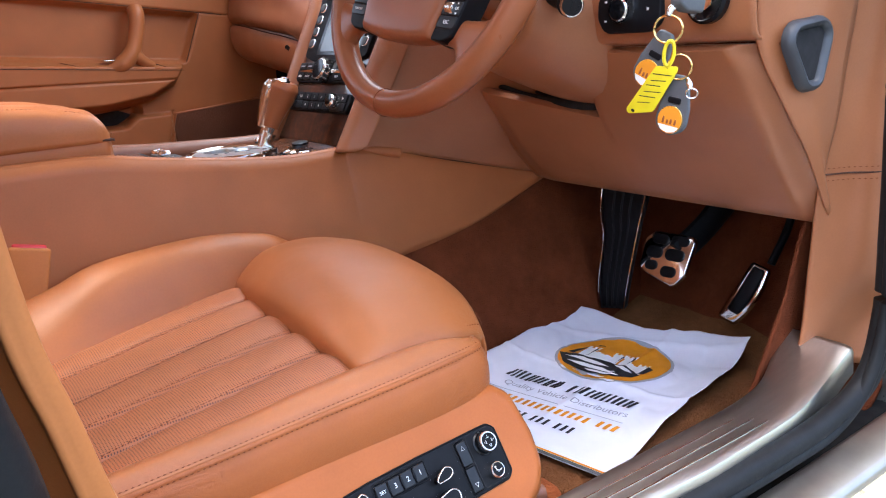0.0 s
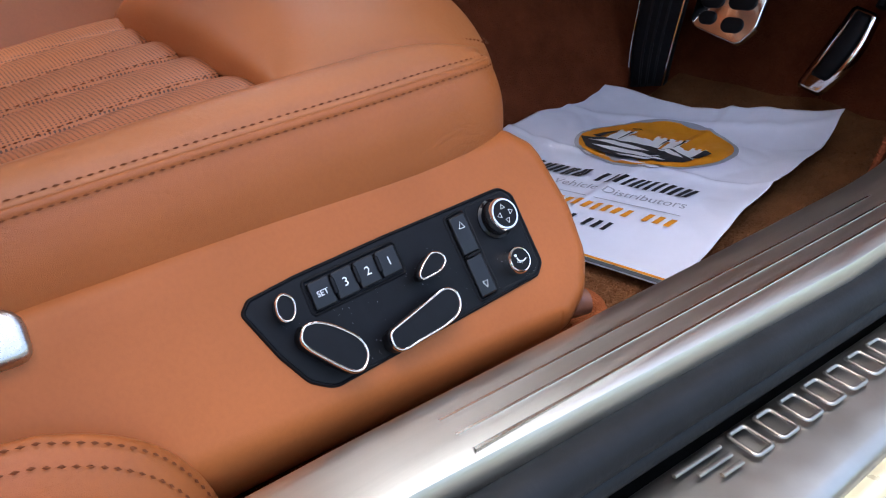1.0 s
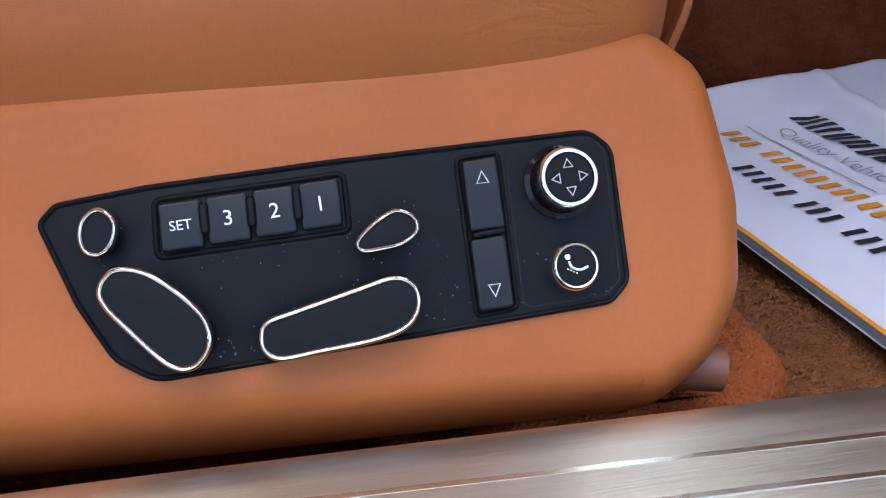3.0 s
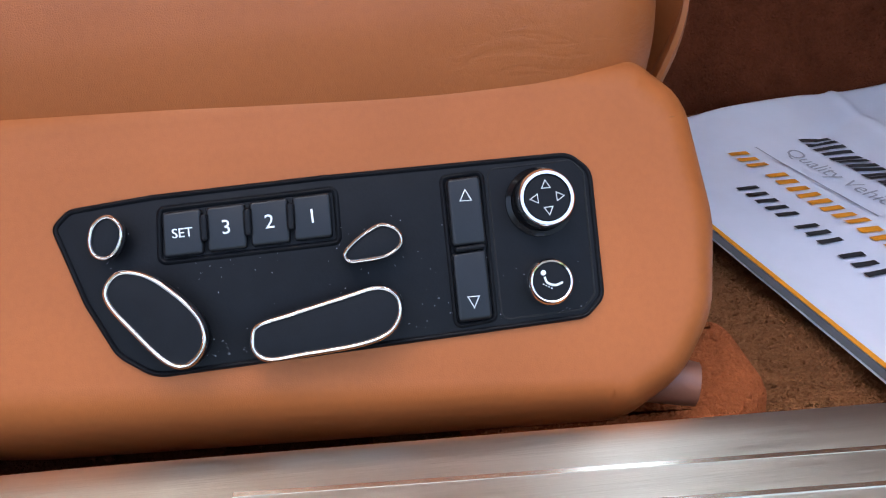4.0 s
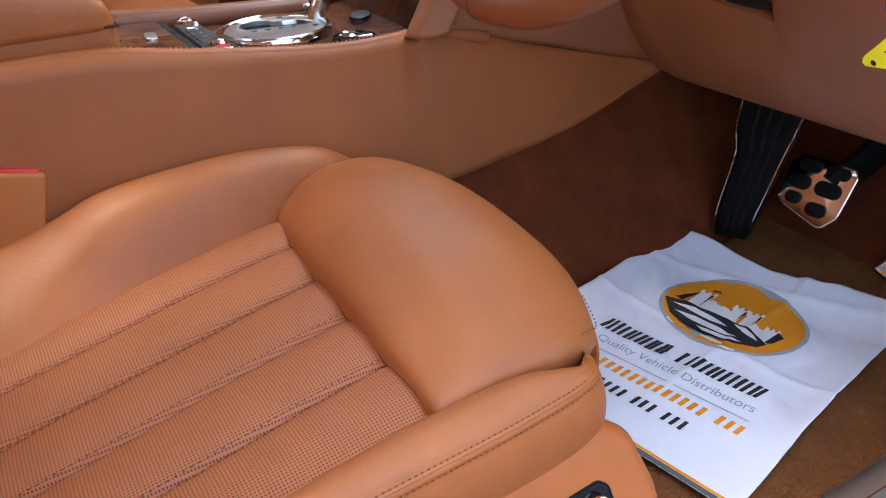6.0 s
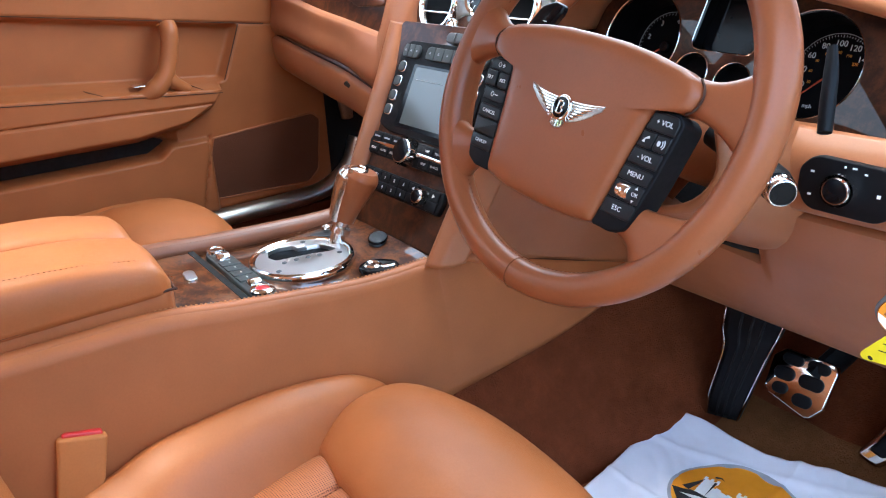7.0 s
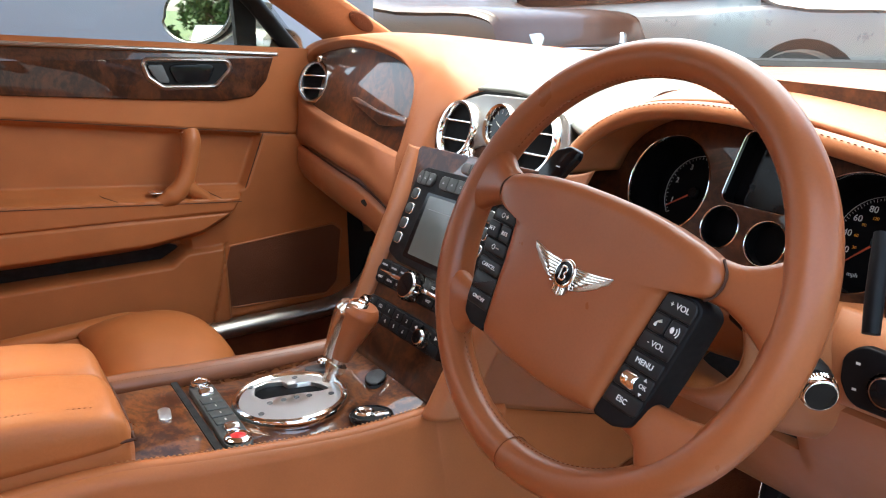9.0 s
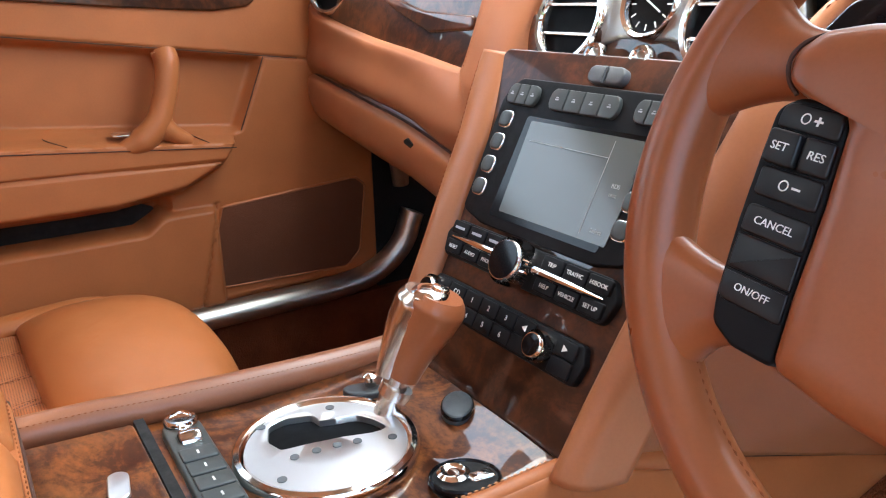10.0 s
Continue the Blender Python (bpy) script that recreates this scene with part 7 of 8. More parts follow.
part("knob_face", lathe([(7.9, 11.2), (7.4, 11.9), (0, 12.2)], KC, 30), M_BLACK, kn)
for a in range(4):
    tm = at(KC, 0, 0, 12.2) @ Matrix.Rotation(radians(90 * a + 3), 4, "Z")
    part("arrow", ring_of([(-1.5, 3.2), (1.5, 3.2), (0, 5.8)], tm, 0.0006, 0, 0.0003, seg=2), M_WHITE, kn)
lb = part("massage_button", lathe([(8.2, 0), (8.2, 6), (7.8, 7.8), (7.0, 8.6), (6.5, 8.4), (6.3, 7.8)], MC, 36), M_CHROME, pan)
part("button_face", lathe([(6.5, 7.6), (6.1, 8.3), (0, 8.6)], MC, 28), M_BLACK, lb)
part("symbol", tube([at(MC, -2.4, 1.6, 8.7).translation, at(MC, -1.6, -0.4, 8.7).translation, at(MC, 1.0, -1.4, 8.7).translation, at(MC, 3.6, -0.6, 8.7).translation], 0.00042, 14, 6), M_WHITE, lb)
part("symbol", prism(ellipse(0.9, 0.9, 12, (-2.7, 3.0)), at(MC, 0, 0, 8.6), 0, 0.0003), M_WHITE, lb)
part("symbol", bars(at(MC, 0, 0, 8.6), [(-3.2 + i * 0.9, -1.0 - i * 0.5, 0.4, 0.4) for i in range(4)]), M_WHITE, lb)
# dust on the panel
rd = random.Random(9)
verts, faces = [], []
for i in range(260):
    u, v = rd.uniform(-70, 88), -34 + 44 * rd.random() ** 2.2
    if v < -36 + (u + 60) * 0.05 or (u < -50 and v < -20):
        continue
    a, r = rd.uniform(0, 6.28), rd.uniform(0.10, 0.26)
    k = len(verts)
    verts += [tuple(SW @ Vector(((u + r * math.cos(a + q)) * 0.001, (v + r * math.sin(a + q)) * 0.001, 0.0014))) for q in (0, 2.1, 4.2)]
    faces.append((k, k + 1, k + 2))
bm = bmesh.new()
vv = [bm.verts.new(p) for p in verts]
for f in faces:
    bm.faces.new([vv[i] for i in f])
tagged(part("dust", bm, M_GREYINK, pan), kind="stuff")
# bright recline handle on the valance
RH = axes((0.622, -0.345, 0.492), (0.0, 1, -0.02), (0.72, 0, 0.70))
rhd = part("tilt_handle", prism(rpoly([(-90, -14), (44, -14), (46, 10), (-90, 16)], [2, 6, 10, 2], 4), RH, -0.006, 0.010, 0.004, 4), M_SATIN, seat, "satin metal tilt handle")
part("handle_slot", prism(rpoly([(-90, 5), (20, 4), (21, 5.4), (-90, 6.6)], 0.6, 3), RH, 0.0095, 0.0104), M_PIANO, rhd)
part("grip_bar", tube([at(RH, -90, 10.5, 10.5).translation, at(RH, -30, 9.4, 10.8).translation, at(RH, 18, 8.4, 10.2).translation], 0.0026, 16, 10), M_CHROME, rhd)
part("front_foot", tube([(0.640, -0.06, 0.400), (0.652, -0.02, 0.397), (0.659, 0.004, 0.395)], [0.010, 0.010, 0.0085], 12, 12), M_FOOT, seat, "small brown plastic foot end")
part("rail_cover", prism(rpoly([(-34, -80), (46, -80), (52, 20), (20, 52), (-30, 52)], [10, 10, 16, 20, 14], 5), axes((0.617, 0.0, 0.318), (1, 0, 0), (0, 0, 1)), 0, 0.058, 0.016, 5), M_CARPET_R, seat, "red-brown carpeted seat rail cover")

# belt buckle beside the seat
bk = thing("belt_buckle", "tan seat belt buckle with a red release button", "belt buckle", (0.13, -0.36, 0.52))
BK = axes((0.140, -0.353, 0.597), (0.05, 0.97, -0.24), (0.97, -0.05, 0.20))
part("stalk_cover", prism(rpoly([(-22, -45), (20, -45), (24, 38), (-24, 38)], [8, 8, 4, 4], 4), BK, -0.010, 0.010, 0.004), M_BELT, bk)
part("release_button", prism(rpoly([(-19, 30), (19, 30), (19, 42), (-19, 42)], 3), BK, -0.0075, 0.0065, 0.002), M_RED, bk, "red release button")
part("stalk", tube([(0.152, -0.358, 0.545), (0.15, -0.38, 0.45), (0.145, -0.39, 0.37)], 0.008, 10, 8), M_BLACK, bk)

# ---- far front door ----
door = thing("passenger_door", "closed tan leather car door with burl rail and pull handle", "car door", (-0.72, -0.2, 0.5))
DR = axes((-0.705, 0.0, 0.0), (0, 1, 0), (1, 0, 0))


def dpoly(pts, r, seg=5):
    return rpoly([(y * 1000, z * 1000) for y, z in pts], r, seg)


def bolster_low(y):
    """Height of the lower edge of the swept arm bolster."""
    P = ((-1.0, 0.728), (-0.16, 0.726), (-0.04, 0.726), (0.06, 0.740), (0.122, 0.771), (0.143, 0.803), (0.160, 0.83))
    for (a, za), (b, zb) in zip(P, P[1:]):
        if y <= b:
            return za + (zb - za) * (y - a) / (b - a)
    return 0.83 + (y - 0.160) * 2


def pocket_top(y):
    return 0.690 + 0.022 * smooth_step(-0.005, 0.032, y)


def belt_z(y):
    return 1.086 - 0.063 * (y - 0.26)


def seam_z(y):
    return 0.931 - 0.125 * (y - 0.207)


def shelf_z(y):
    return 0.814 - 0.085 * (y - 0.15)


def door_x(y, z):
    x = -0.692
    front = 0.159 + 0.049 * (z - 0.814) / 0.114
    sh, sm = shelf_z(y), seam_z(y)
    rec = (1 - smooth_step(sm - 0.012, sm + 0.002, z)) * smooth_step(sh + 0.004, sh + 0.016, z) * (1 - smooth_step(front - 0.012, front + 0.004, y))
    x -= 0.026 * rec
    zl = bolster_low(y)
    bul = smooth_step(zl - 0.003, zl + 0.020, z) * (1 - smooth_step(sh - 0.005, sh + 0.006, z)) * (1 - smooth_step(0.146, 0.166, y))
    x += 0.044 * bul
    x -= 0.005 * math.exp(-((z - 0.786 + 0.03 * (y - 0.12)) / 0.0020) ** 2) * bul
    slot = smooth_step(pocket_top(y) - 0.002, pocket_top(y) + 0.003, z) * (1 - smooth_step(zl - 0.006, zl, z)) * (1 - smooth_step(0.030, 0.045, y))
    low = (1 - smooth_step(pocket_top(y) - 0.008, pocket_top(y) + 0.001, z)) * (1 - smooth_step(0.100, 0.112, y))
    x += 0.018 * low - 0.045 * slot
    edge = 0.066 + 0.045 * (z - 0.545) / 0.168
    if z < 0.716:
        x -= 0.006 * math.exp(-((y - edge) / 0.0025) ** 2)
    x -= 0.004 * math.exp(-((z - sm - 0.001) / 0.0018) ** 2)
    return x + 0.012 * (1 - smooth_step(0.54, 0.56, z)) * -1


bm = bmesh.new()
ys = [-1.0 + 0.7 * i / 14 for i in range(14)] + [-0.30 + 0.69 * i / 200 for i in range(201)]
rows = []
for y in ys:
    zs = [0.535 + (belt_z(y) + 0.012 - 0.535) * j / 240 for j in range(241)]
    rows.append([(door_x(y, z), y, z) for z in zs])
add_grid(bm, rows)
part("door_lining", bm, M_TAN, door, angle=60)
part("door_core", slab(-0.775, -0.745, -1.0, 0.39, 0.50, 1.09), M_RUBBER, door)
part("seam", tube([(-0.694, 0.208, 0.930), (-0.6945, 0.194, 0.896), (-0.695, 0.180, 0.862), (-0.694, 0.160, 0.816)], 0.0010, 20, 6), M_SEAM, door)
part("seam", tube([(-0.6915, y, seam_z(y) + 0.001) for y in (-0.9, -0.4, 0.0, 0.207, 0.262)], 0.0009, 20, 6), M_SEAM, door)
part("veneer_rail", prism(dpoly([(-1.0, 1.096), (-0.21, 1.026), (0.0, 1.008), (0.135, 0.999), (0.192, 1.005), (0.222, 1.035), (0.240, 1.081), (-1.0, 1.159)], [2, 60, 60, 30, 25, 30, 3, 2]), DR, 0.008, 0.0185, 0.003), M_BURL, door, "glossy burl door rail")
part("belt_moulding", prism(dpoly([(-1.0, 1.160), (0.25, 1.0815), (0.25, 1.0885), (-1.0, 1.168)], 2), DR, -0.02, 0.019, 0.003), M_SATIN, door)
hd_o = dpoly([(-0.014, 1.082), (0.146, 1.076), (0.150, 1.058), (0.118, 1.028), (0.02, 1.031), (-0.004, 1.05)], [10, 12, 12, 16, 14, 12])
hd = part("release_surround", ring_of(hd_o, DR, 0.013, 0.012, 0.024), M_SATIN, door, "satin metal inner door handle")
part("handle_well", prism(hd_o, DR, 0.010, 0.0195), M_BLACK, hd)
part("handle_lever", prism(dpoly([(0.03, 1.072), (0.124, 1.070), (0.105, 1.037), (0.045, 1.038)], 9), DR, 0.018, 0.0235, 0.002), M_PIANO, hd)
part("lock_keys", prism(dpoly([(-0.006, 1.072), (0.022, 1.072), (0.034, 1.038), (0.012, 1.040)], 4), DR, 0.018, 0.024, 0.002), M_GREYPL, hd)
part("seam", tube([(-0.6475, y, shelf_z(y) - 0.010) for y in (-0.6, -0.3, 0.0, 0.11, 0.138)], 0.0008, 30, 6), M_SEAM, door)
part("shelf_cut", tube([(-0.712, -0.115, shelf_z(-0.11) + 0.006), (-0.68, -0.112, shelf_z(-0.11) + 0.003), (-0.652, -0.09, shelf_z(-0.09) - 0.003)], 0.0009, 14, 6), M_SEAM, door)
part("shelf_cut", tube([(-0.712, 0.085, shelf_z(0.085) + 0.006), (-0.68, 0.087, shelf_z(0.087) + 0.003), (-0.652, 0.10, shelf_z(0.10) - 0.003)], 0.0009, 14, 6), M_SEAM, door)
sg_o = dpoly([(0.118, 0.706), (0.350, 0.722), (0.368, 0.706), (0.352, 0.590), (0.325, 0.566), (0.078, 0.576)], [5, 16, 10, 20, 16, 5])
part("speaker_grille", prism(sg_o, DR, 0.008, 0.0155, 0.003), M_GLOVE, door, "dark brown speaker grille")
part("grille_edge", ring_of(sg_o, DR, 0.006, 0.010, 0.0165), M_TAN, door)
# dark strip laid inside the door pocket's mouth as its shade
part("pocket_slot_shade", prism(dpoly([(-1.0, 0.692), (-0.01, 0.692), (0.028, 0.712), (0.0, 0.724), (-0.16, 0.722), (-1.0, 0.722)], 3), DR, -0.034, -0.024), M_DARK, door)
# pull handle
pl = part("pull_handle", tube([(-0.676, 0.057, 0.945), (-0.668, 0.057, 0.932), (-0.664, 0.052, 0.905), (-0.662, 0.042, 0.872), (-0.660, 0.030, 0.848), (-0.659, 0.008, 0.828), (-0.661, -0.025, 0.815)], [0.0175, 0.0175, 0.0165, 0.0165, 0.018, 0.019, 0.010], 44, 18), M_TAN, door, "tan leather pull handle")
part("handle_cap", tube([(-0.677, 0.057, 0.9445), (-0.677, 0.057, 0.948)], [0.0185, 0.0185], 14, 14), M_CHROME, pl)
part("handle_foot", tube([(-0.661, 0.036, 0.862), (-0.661, 0.046, 0.838), (-0.662, 0.075, 0.818)], [0.014, 0.015, 0.010], 16, 12), M_TAN, pl)
part("small_switch", prism(dpoly([(-0.030, 0.836), (0.000, 0.835), (0.000, 0.839), (-0.030, 0.840)], 1), DR, 0.02, 0.046, 0.002), M_CHROME, door)

# door mirror outside
mir = thing("door_mirror", "grey green door mirror with oval glass", "door mirror", (-0.95, 0.24, 1.08))
MM = axes((-0.945, 0.170, 1.172), (0.80, 0.60, 0), (0.52, -0.85, 0.018))
mo = [Vector((p.x - 4 + 8 * (p.y > 0), p.y + p.x * 0.08)) for p in ellipse(104, 66, 48)]
part("mirror_shell", prism(mo, MM, -0.05, 0.004, 0.012, 4), M_RUBBER, mir)
part("mirror_body", prism([(p.x * 1.13 + 12, p.y * 1.10 + 2) for p in mo], MM, -0.01, -0.13, 0.05, 6), M_BODY, mir)
part("mirror_rim", ring_of([(p.x * 0.97, p.y * 0.96) for p in mo], MM, 0.008, 0.0, 0.008), M_BODY, mir)
part("mirror_glass", prism([(p.x * 0.91, p.y * 0.89) for p in mo], MM, 0.0035, 0.006), M_MIRROR, mir, "mirror glass")
part("mirror_foot", tube([(-0.86, 0.25, 1.11), (-0.80, 0.28, 1.10), (-0.745, 0.29, 1.095)], [0.035, 0.03, 0.04], 12, 12), M_BODY, mir)
part("mirror_sail", prism([(184, 1080), (222, 1080), (228, 1190), (196, 1245), (180, 1260)], axes((-0.737, 0, 0), (0, 1, 0), (1, 0, 0)), -0.02, 0.0), M_RUBBER, mir)

# ---- footwell: pedals, paper, rug ----
brake = thing("brake_pedal", "metal brake pedal with black rubber pads", "pedal", (0.43, 0.55, 0.50))
BP = axes((0.421, 0.508, 0.482), (1, 0.08, 0), (0, -0.90, 0.43)) @ Matrix.Diagonal((0.93, 0.90, 1, 1))
part("pedal_plate", prism(rpoly([(-50, 30), (-34, 46), (44, 46), (49, 34), (45, -24), (30, -44), (22, -47), (-40, -30), (-49, -20)], [8, 10, 8, 8, 12, 6, 6, 10, 8], 4), BP, -0.006, 0.003, 0.002), M_CHROME, brake)
for i, (x, y, a, b) in enumerate(((-18, 32, 16, 9), (22, 33, 17, 9), (-24, 7, 16, 11), (18, 7, 19, 11), (-24, -17, 12, 9), (13, -24, 15, 10))):
    part("rubber_pad", prism(rpoly([(x - a, y - b), (x + a, y - b), (x + a, y + b), (x - a, y + b)], b * 0.95, 5), BP, 0.002, 0.0065, 0.002), M_BLACK, brake)
part("pedal_arm", tube([(0.435, 0.520, 0.49), (0.455, 0.58, 0.54), (0.475, 0.64, 0.62), (0.48, 0.66, 0.70)], [0.014, 0.014, 0.016, 0.016], 20, 10, flat=1.6), M_BLACK, brake)
thr = thing("throttle_pedal", "slim metal throttle pedal with a black insert", "pedal", (0.55, 0.55, 0.45))
TA = [(0.553, 0.566, 0.482), (0.546, 0.552, 0.452), (0.534, 0.543, 0.424), (0.515, 0.538, 0.393)]
tw = Vector((0.95, 0.05, -0.28)).normalized()
for nm, k0, k1, lift, mt in (("pedal_plate", 0.0, 1.0, 0.0, M_CHROME), ("rubber_pad", 0.06, 0.84, 0.004, M_BLACK)):
    line = cr(TA, 25)
    a, b = int(24 * k0), int(24 * k1)
    rows = []
    for q in range(a, b + 1):
        f = q / 24
        w = (0.012 + 0.0055 * math.sin(math.pi * min(1, f * 0.8 + 0.1))) * (1.12 if lift == 0 else 0.62)
        if q in (a, b):
            w *= 0.8
        rows.append([line[q] + tw * w * t + Vector((0, -1, 0.4)) * (0.0022 * (1 - t * t) + lift) for t in (-1, -0.6, 0, 0.6, 1)])
    bm = bmesh.new()
    add_grid(bm, rows)
    part(nm, bm, mt, thr, thick=0.005 if lift == 0 else 0.004)
part("pedal_arm", tube([(0.561, 0.575, 0.485), (0.566, 0.61, 0.54), (0.566, 0.63, 0.60), (0.565, 0.65, 0.66)], 0.006, 20, 8), M_BLACK, thr)
part("sensor_box", prism(rpoly([(-26, -34), (26, -34), (26, 34), (-26, 34)], 14), axes((0.605, 0.60, 0.445), (1, 0, 0), (0, -0.9, 0.4)), -0.03, 0.012, 0.008), M_BLACK, thr)
part("sensor_back", prism(rpoly([(-34, -60), (34, -60), (40, 60), (-30, 70)], 14), axes((0.612, 0.635, 0.470), (1, 0, 0), (0, -0.9, 0.4)), -0.03, 0.0, 0.008), M_GREYPL, thr)
fr = thing("foot_rest", "black ribbed foot rest with bright edges", "foot rest", (0.33, 0.5, 0.40))
REST_L = [(0.285, 0.508, 0.365), (0.297, 0.493, 0.42), (0.322, 0.478, 0.51), (0.322, 0.472, 0.56), (0.333, 0.478, 0.68)]
REST_R = [(0.336, 0.512, 0.375), (0.359, 0.497, 0.44), (0.390, 0.482, 0.53), (0.406, 0.474, 0.57), (0.43, 0.48, 0.68)]
part("plate", loft([REST_L, REST_R], 10, 30), M_BLACK, fr, thick=0.01)
for a in (REST_L, REST_R):
    part("bright_edge", tube([(x, y - 0.007, z) for x, y, z in a], 0.0013, 30, 8), M_CHROME, fr)
for f in (0.3, 0.5, 0.7):
    part("rib", tube([(p[0] + (q[0] - p[0]) * f, p[1] + (q[1] - p[1]) * f - 0.0055, p[2] + (q[2] - p[2]) * f) for p, q in zip(REST_L, REST_R)], 0.002, 24, 6), M_RUBBER, fr)

# lambswool rug in the footwell
rug = thing("lambswool_rug", "brown lambswool over-rug on the footwell floor", "rug", (0.46, 0.25, 0.318))


def rug_z(x, y):
    return 0.331 + 0.006 * noise.noise((x * 14, y * 14, 0.3)) + 0.05 * max(0, y - 0.44) ** 1.0 + 0.25 * max(0, y - 0.52)


bm = bmesh.new()
add_grid(bm, [[(0.225 + 0.45 * i / 45, -0.12 + 0.74 * j / 74, rug_z(0.225 + 0.45 * i / 45, -0.12 + 0.74 * j / 74)) for j in range(75)] for i in range(46)])
part("backing", bm, M_WOOL, rug, thick=0.008)
rnd = random.Random(4)
verts, faces = [], []
for i in range(42000):
    x, y = rnd.uniform(0.228, 0.672), rnd.uniform(-0.115, 0.615)
    z = rug_z(x, y) + 0.003
    a = noise.noise((x * 22, y * 22, 2.0)) * 4 + rnd.uniform(-1.0, 1.0)
    h, lean, w = rnd.uniform(0.002, 0.005), rnd.uniform(0.002, 0.006), 0.0008
    ca, sa = math.cos(a), math.sin(a)
    k = len(verts)
    verts += [(x - sa * w, y + ca * w, z), (x + sa * w, y - ca * w, z), (x + ca * lean, y + sa * lean, z + h)]
    faces.append((k, k + 1, k + 2))
me = bpy.data.meshes.new("wool")
me.from_pydata(verts, [], faces)
me.materials.append(M_WOOL)
pile = tagged(new("wool", me), kind="stuff")
pile.parent = rug
pile.matrix_parent_inverse = Matrix.Translation(-Vector(rug.location))

# printed paper mat on the rug
PAP = Vector((0.4309, 0.3666, 0.349))
PU, PVv = Vector((math.cos(radians(10)), math.sin(radians(10)), 0)), Vector((-math.sin(radians(10)), math.cos(radians(10)), 0))


def paper_at(u, v, lift=0.0):
    """A place on the gently creased sheet, u across and v up it, in metres."""
    p = PAP + PU * u + PVv * v
    flat = smooth_step(-0.25, -0.12, v)
    z = 0.024 * max(0, (v - 0.06) / 0.077) ** 1.5 * (0.95 + 3.5 * max(0, u))
    z += (0.010 * max(0, (-u - 0.10) / 0.07) ** 1.5 + 0.008 * max(0, (u - 0.11) / 0.04) ** 1.5) * flat
    z += (0.0030 * noise.noise((u * 14, v * 14, 1.0)) + 0.0035 * abs(noise.noise((u * 26 + v * 12, v * 19, 5.0)))) * (0.15 + 0.85 * flat)
    z += 0.0022 * math.exp(-((u - 0.03 - 0.06 * v) / 0.006) ** 2) * flat + 0.0025 * math.exp(-((v + 0.06 + 0.08 * u) / 0.006) ** 2) + 0.0025 * math.exp(-((v - 0.085 - 0.15 * u) / 0.007) ** 2)
    z += 0.004 * flat * smooth_step(-0.08, 0.08, u) * (1 - smooth_step(0.0, 0.10, v))
    return Vector((p.x, p.y, p.z - 0.001 + z + lift))


pap = thing("paper_floor_mat", "white printed paper mat with a castle emblem on the rug", "paper mat", PAP)
bm = bmesh.new()
add_grid(bm, [[paper_at(-0.170 + 0.333 * i / 110, -0.276 + 0.40 * j / 160 + 0.005 * math.sin(i * 0.09) * (j / 160)) for j in range(161)] for i in range(111)])
part("sheet", bm, M_PAPER, pap, thick=0.0004)


def printed(shapes, lift=0.0009, cut=6):
    """Flat print that follows the sheet: polygons in millimetres."""
    bm = bmesh.new()
    for o in shapes:
        f = bm.faces.new([bm.verts.new((p[0], p[1], 0)) for p in o])
    bmesh.ops.triangulate(bm, faces=bm.faces)
    for _ in range(3):
        long = [e for e in bm.edges if e.calc_length() > cut]
        if not long:
            break
        bmesh.ops.subdivide_edges(bm, edges=long, cuts=1)
        bmesh.ops.triangulate(bm, faces=bm.faces)
    for v in bm.verts:
        v.co = paper_at(v.co.x * 0.001, v.co.y * 0.001, lift)
    return bm


def on_paper(bm, lift=0.0011):
    for v in bm.verts:
        v.co = paper_at(v.co.x, v.co.y, lift)
    return bm


def turned(pts):
    """Print layout: turned on the sheet about the middle of the emblem."""
    c, q = math.cos(radians(1.5)), math.sin(radians(1.5))
    return [(x * c - y * q, x * q + y * c) for x, y in pts]


def prints(shapes, lift):
    return printed([turned(o) for o in shapes], lift, 4)


part("emblem_rim", prints([ellipse(93, 80, 48, (0, 4))], 0.0012), M_GREYINK, pap)
part("emblem_ground", prints([ellipse(88, 75, 48, (0, 4))], 0.0020), M_ORANGE, pap)


def tower(x, w, y0, y1):
    """A tower with three teeth on a slightly wider crown."""
    o = [(x - w, y0), (x - w, y1 - 8), (x - w - 2, y1 - 6), (x - w - 2, y1)]
    for k in range(3):
        a = x - w - 2 + (2 * w + 4) * (k / 2.5)
        b = a + (2 * w + 4) / 5
        o += [(a, y1 + 5), (b, y1 + 5), (b, y1)] + ([(b + (2 * w + 4) / 5, y1)] if k < 2 else [])
    return o + [(x + w + 2, y1 - 6), (x + w, y1 - 8), (x + w, y0)]


for o in [tower(-46, 9, -12, 30), tower(4, 8, -10, 22), tower(24, 8, -14, 20), tower(54, 7, -30, 2), [(-38, -14), (-38, 14), (-34, 14), (-34, 17), (-26, 15), (-26, 12), (-16, 10), (-16, 13), (-8, 11), (-4, 8), (-4, -14)], [(30, -16), (30, 2), (38, 0), (38, -2), (47, -4), (47, -22)]]:
    part("emblem_castle", prints([o], 0.0028), M_WHITE, pap)
part("emblem_hill", prints([[(-84, -16), (-60, -8), (-40, -10), (0, -9), (34, -14), (62, -30), (56, -42), (30, -54), (0, -62), (-30, -58), (-60, -44)]], 0.0032), M_INK, pap)
for o in [[(-70, -22), (-40, -16), (-6, -20), (10, -26), (-14, -28), (-40, -26)], [(-58, -36), (-30, -32), (4, -34), (30, -42), (8, -44), (-30, -42)], [(-20, -48), (14, -46), (38, -46), (20, -54), (-6, -56)], [(12, -14), (40, -22), (52, -32), (30, -28)]]:
    part("emblem_path", prints([o], 0.0040), M_WHITE, pap)
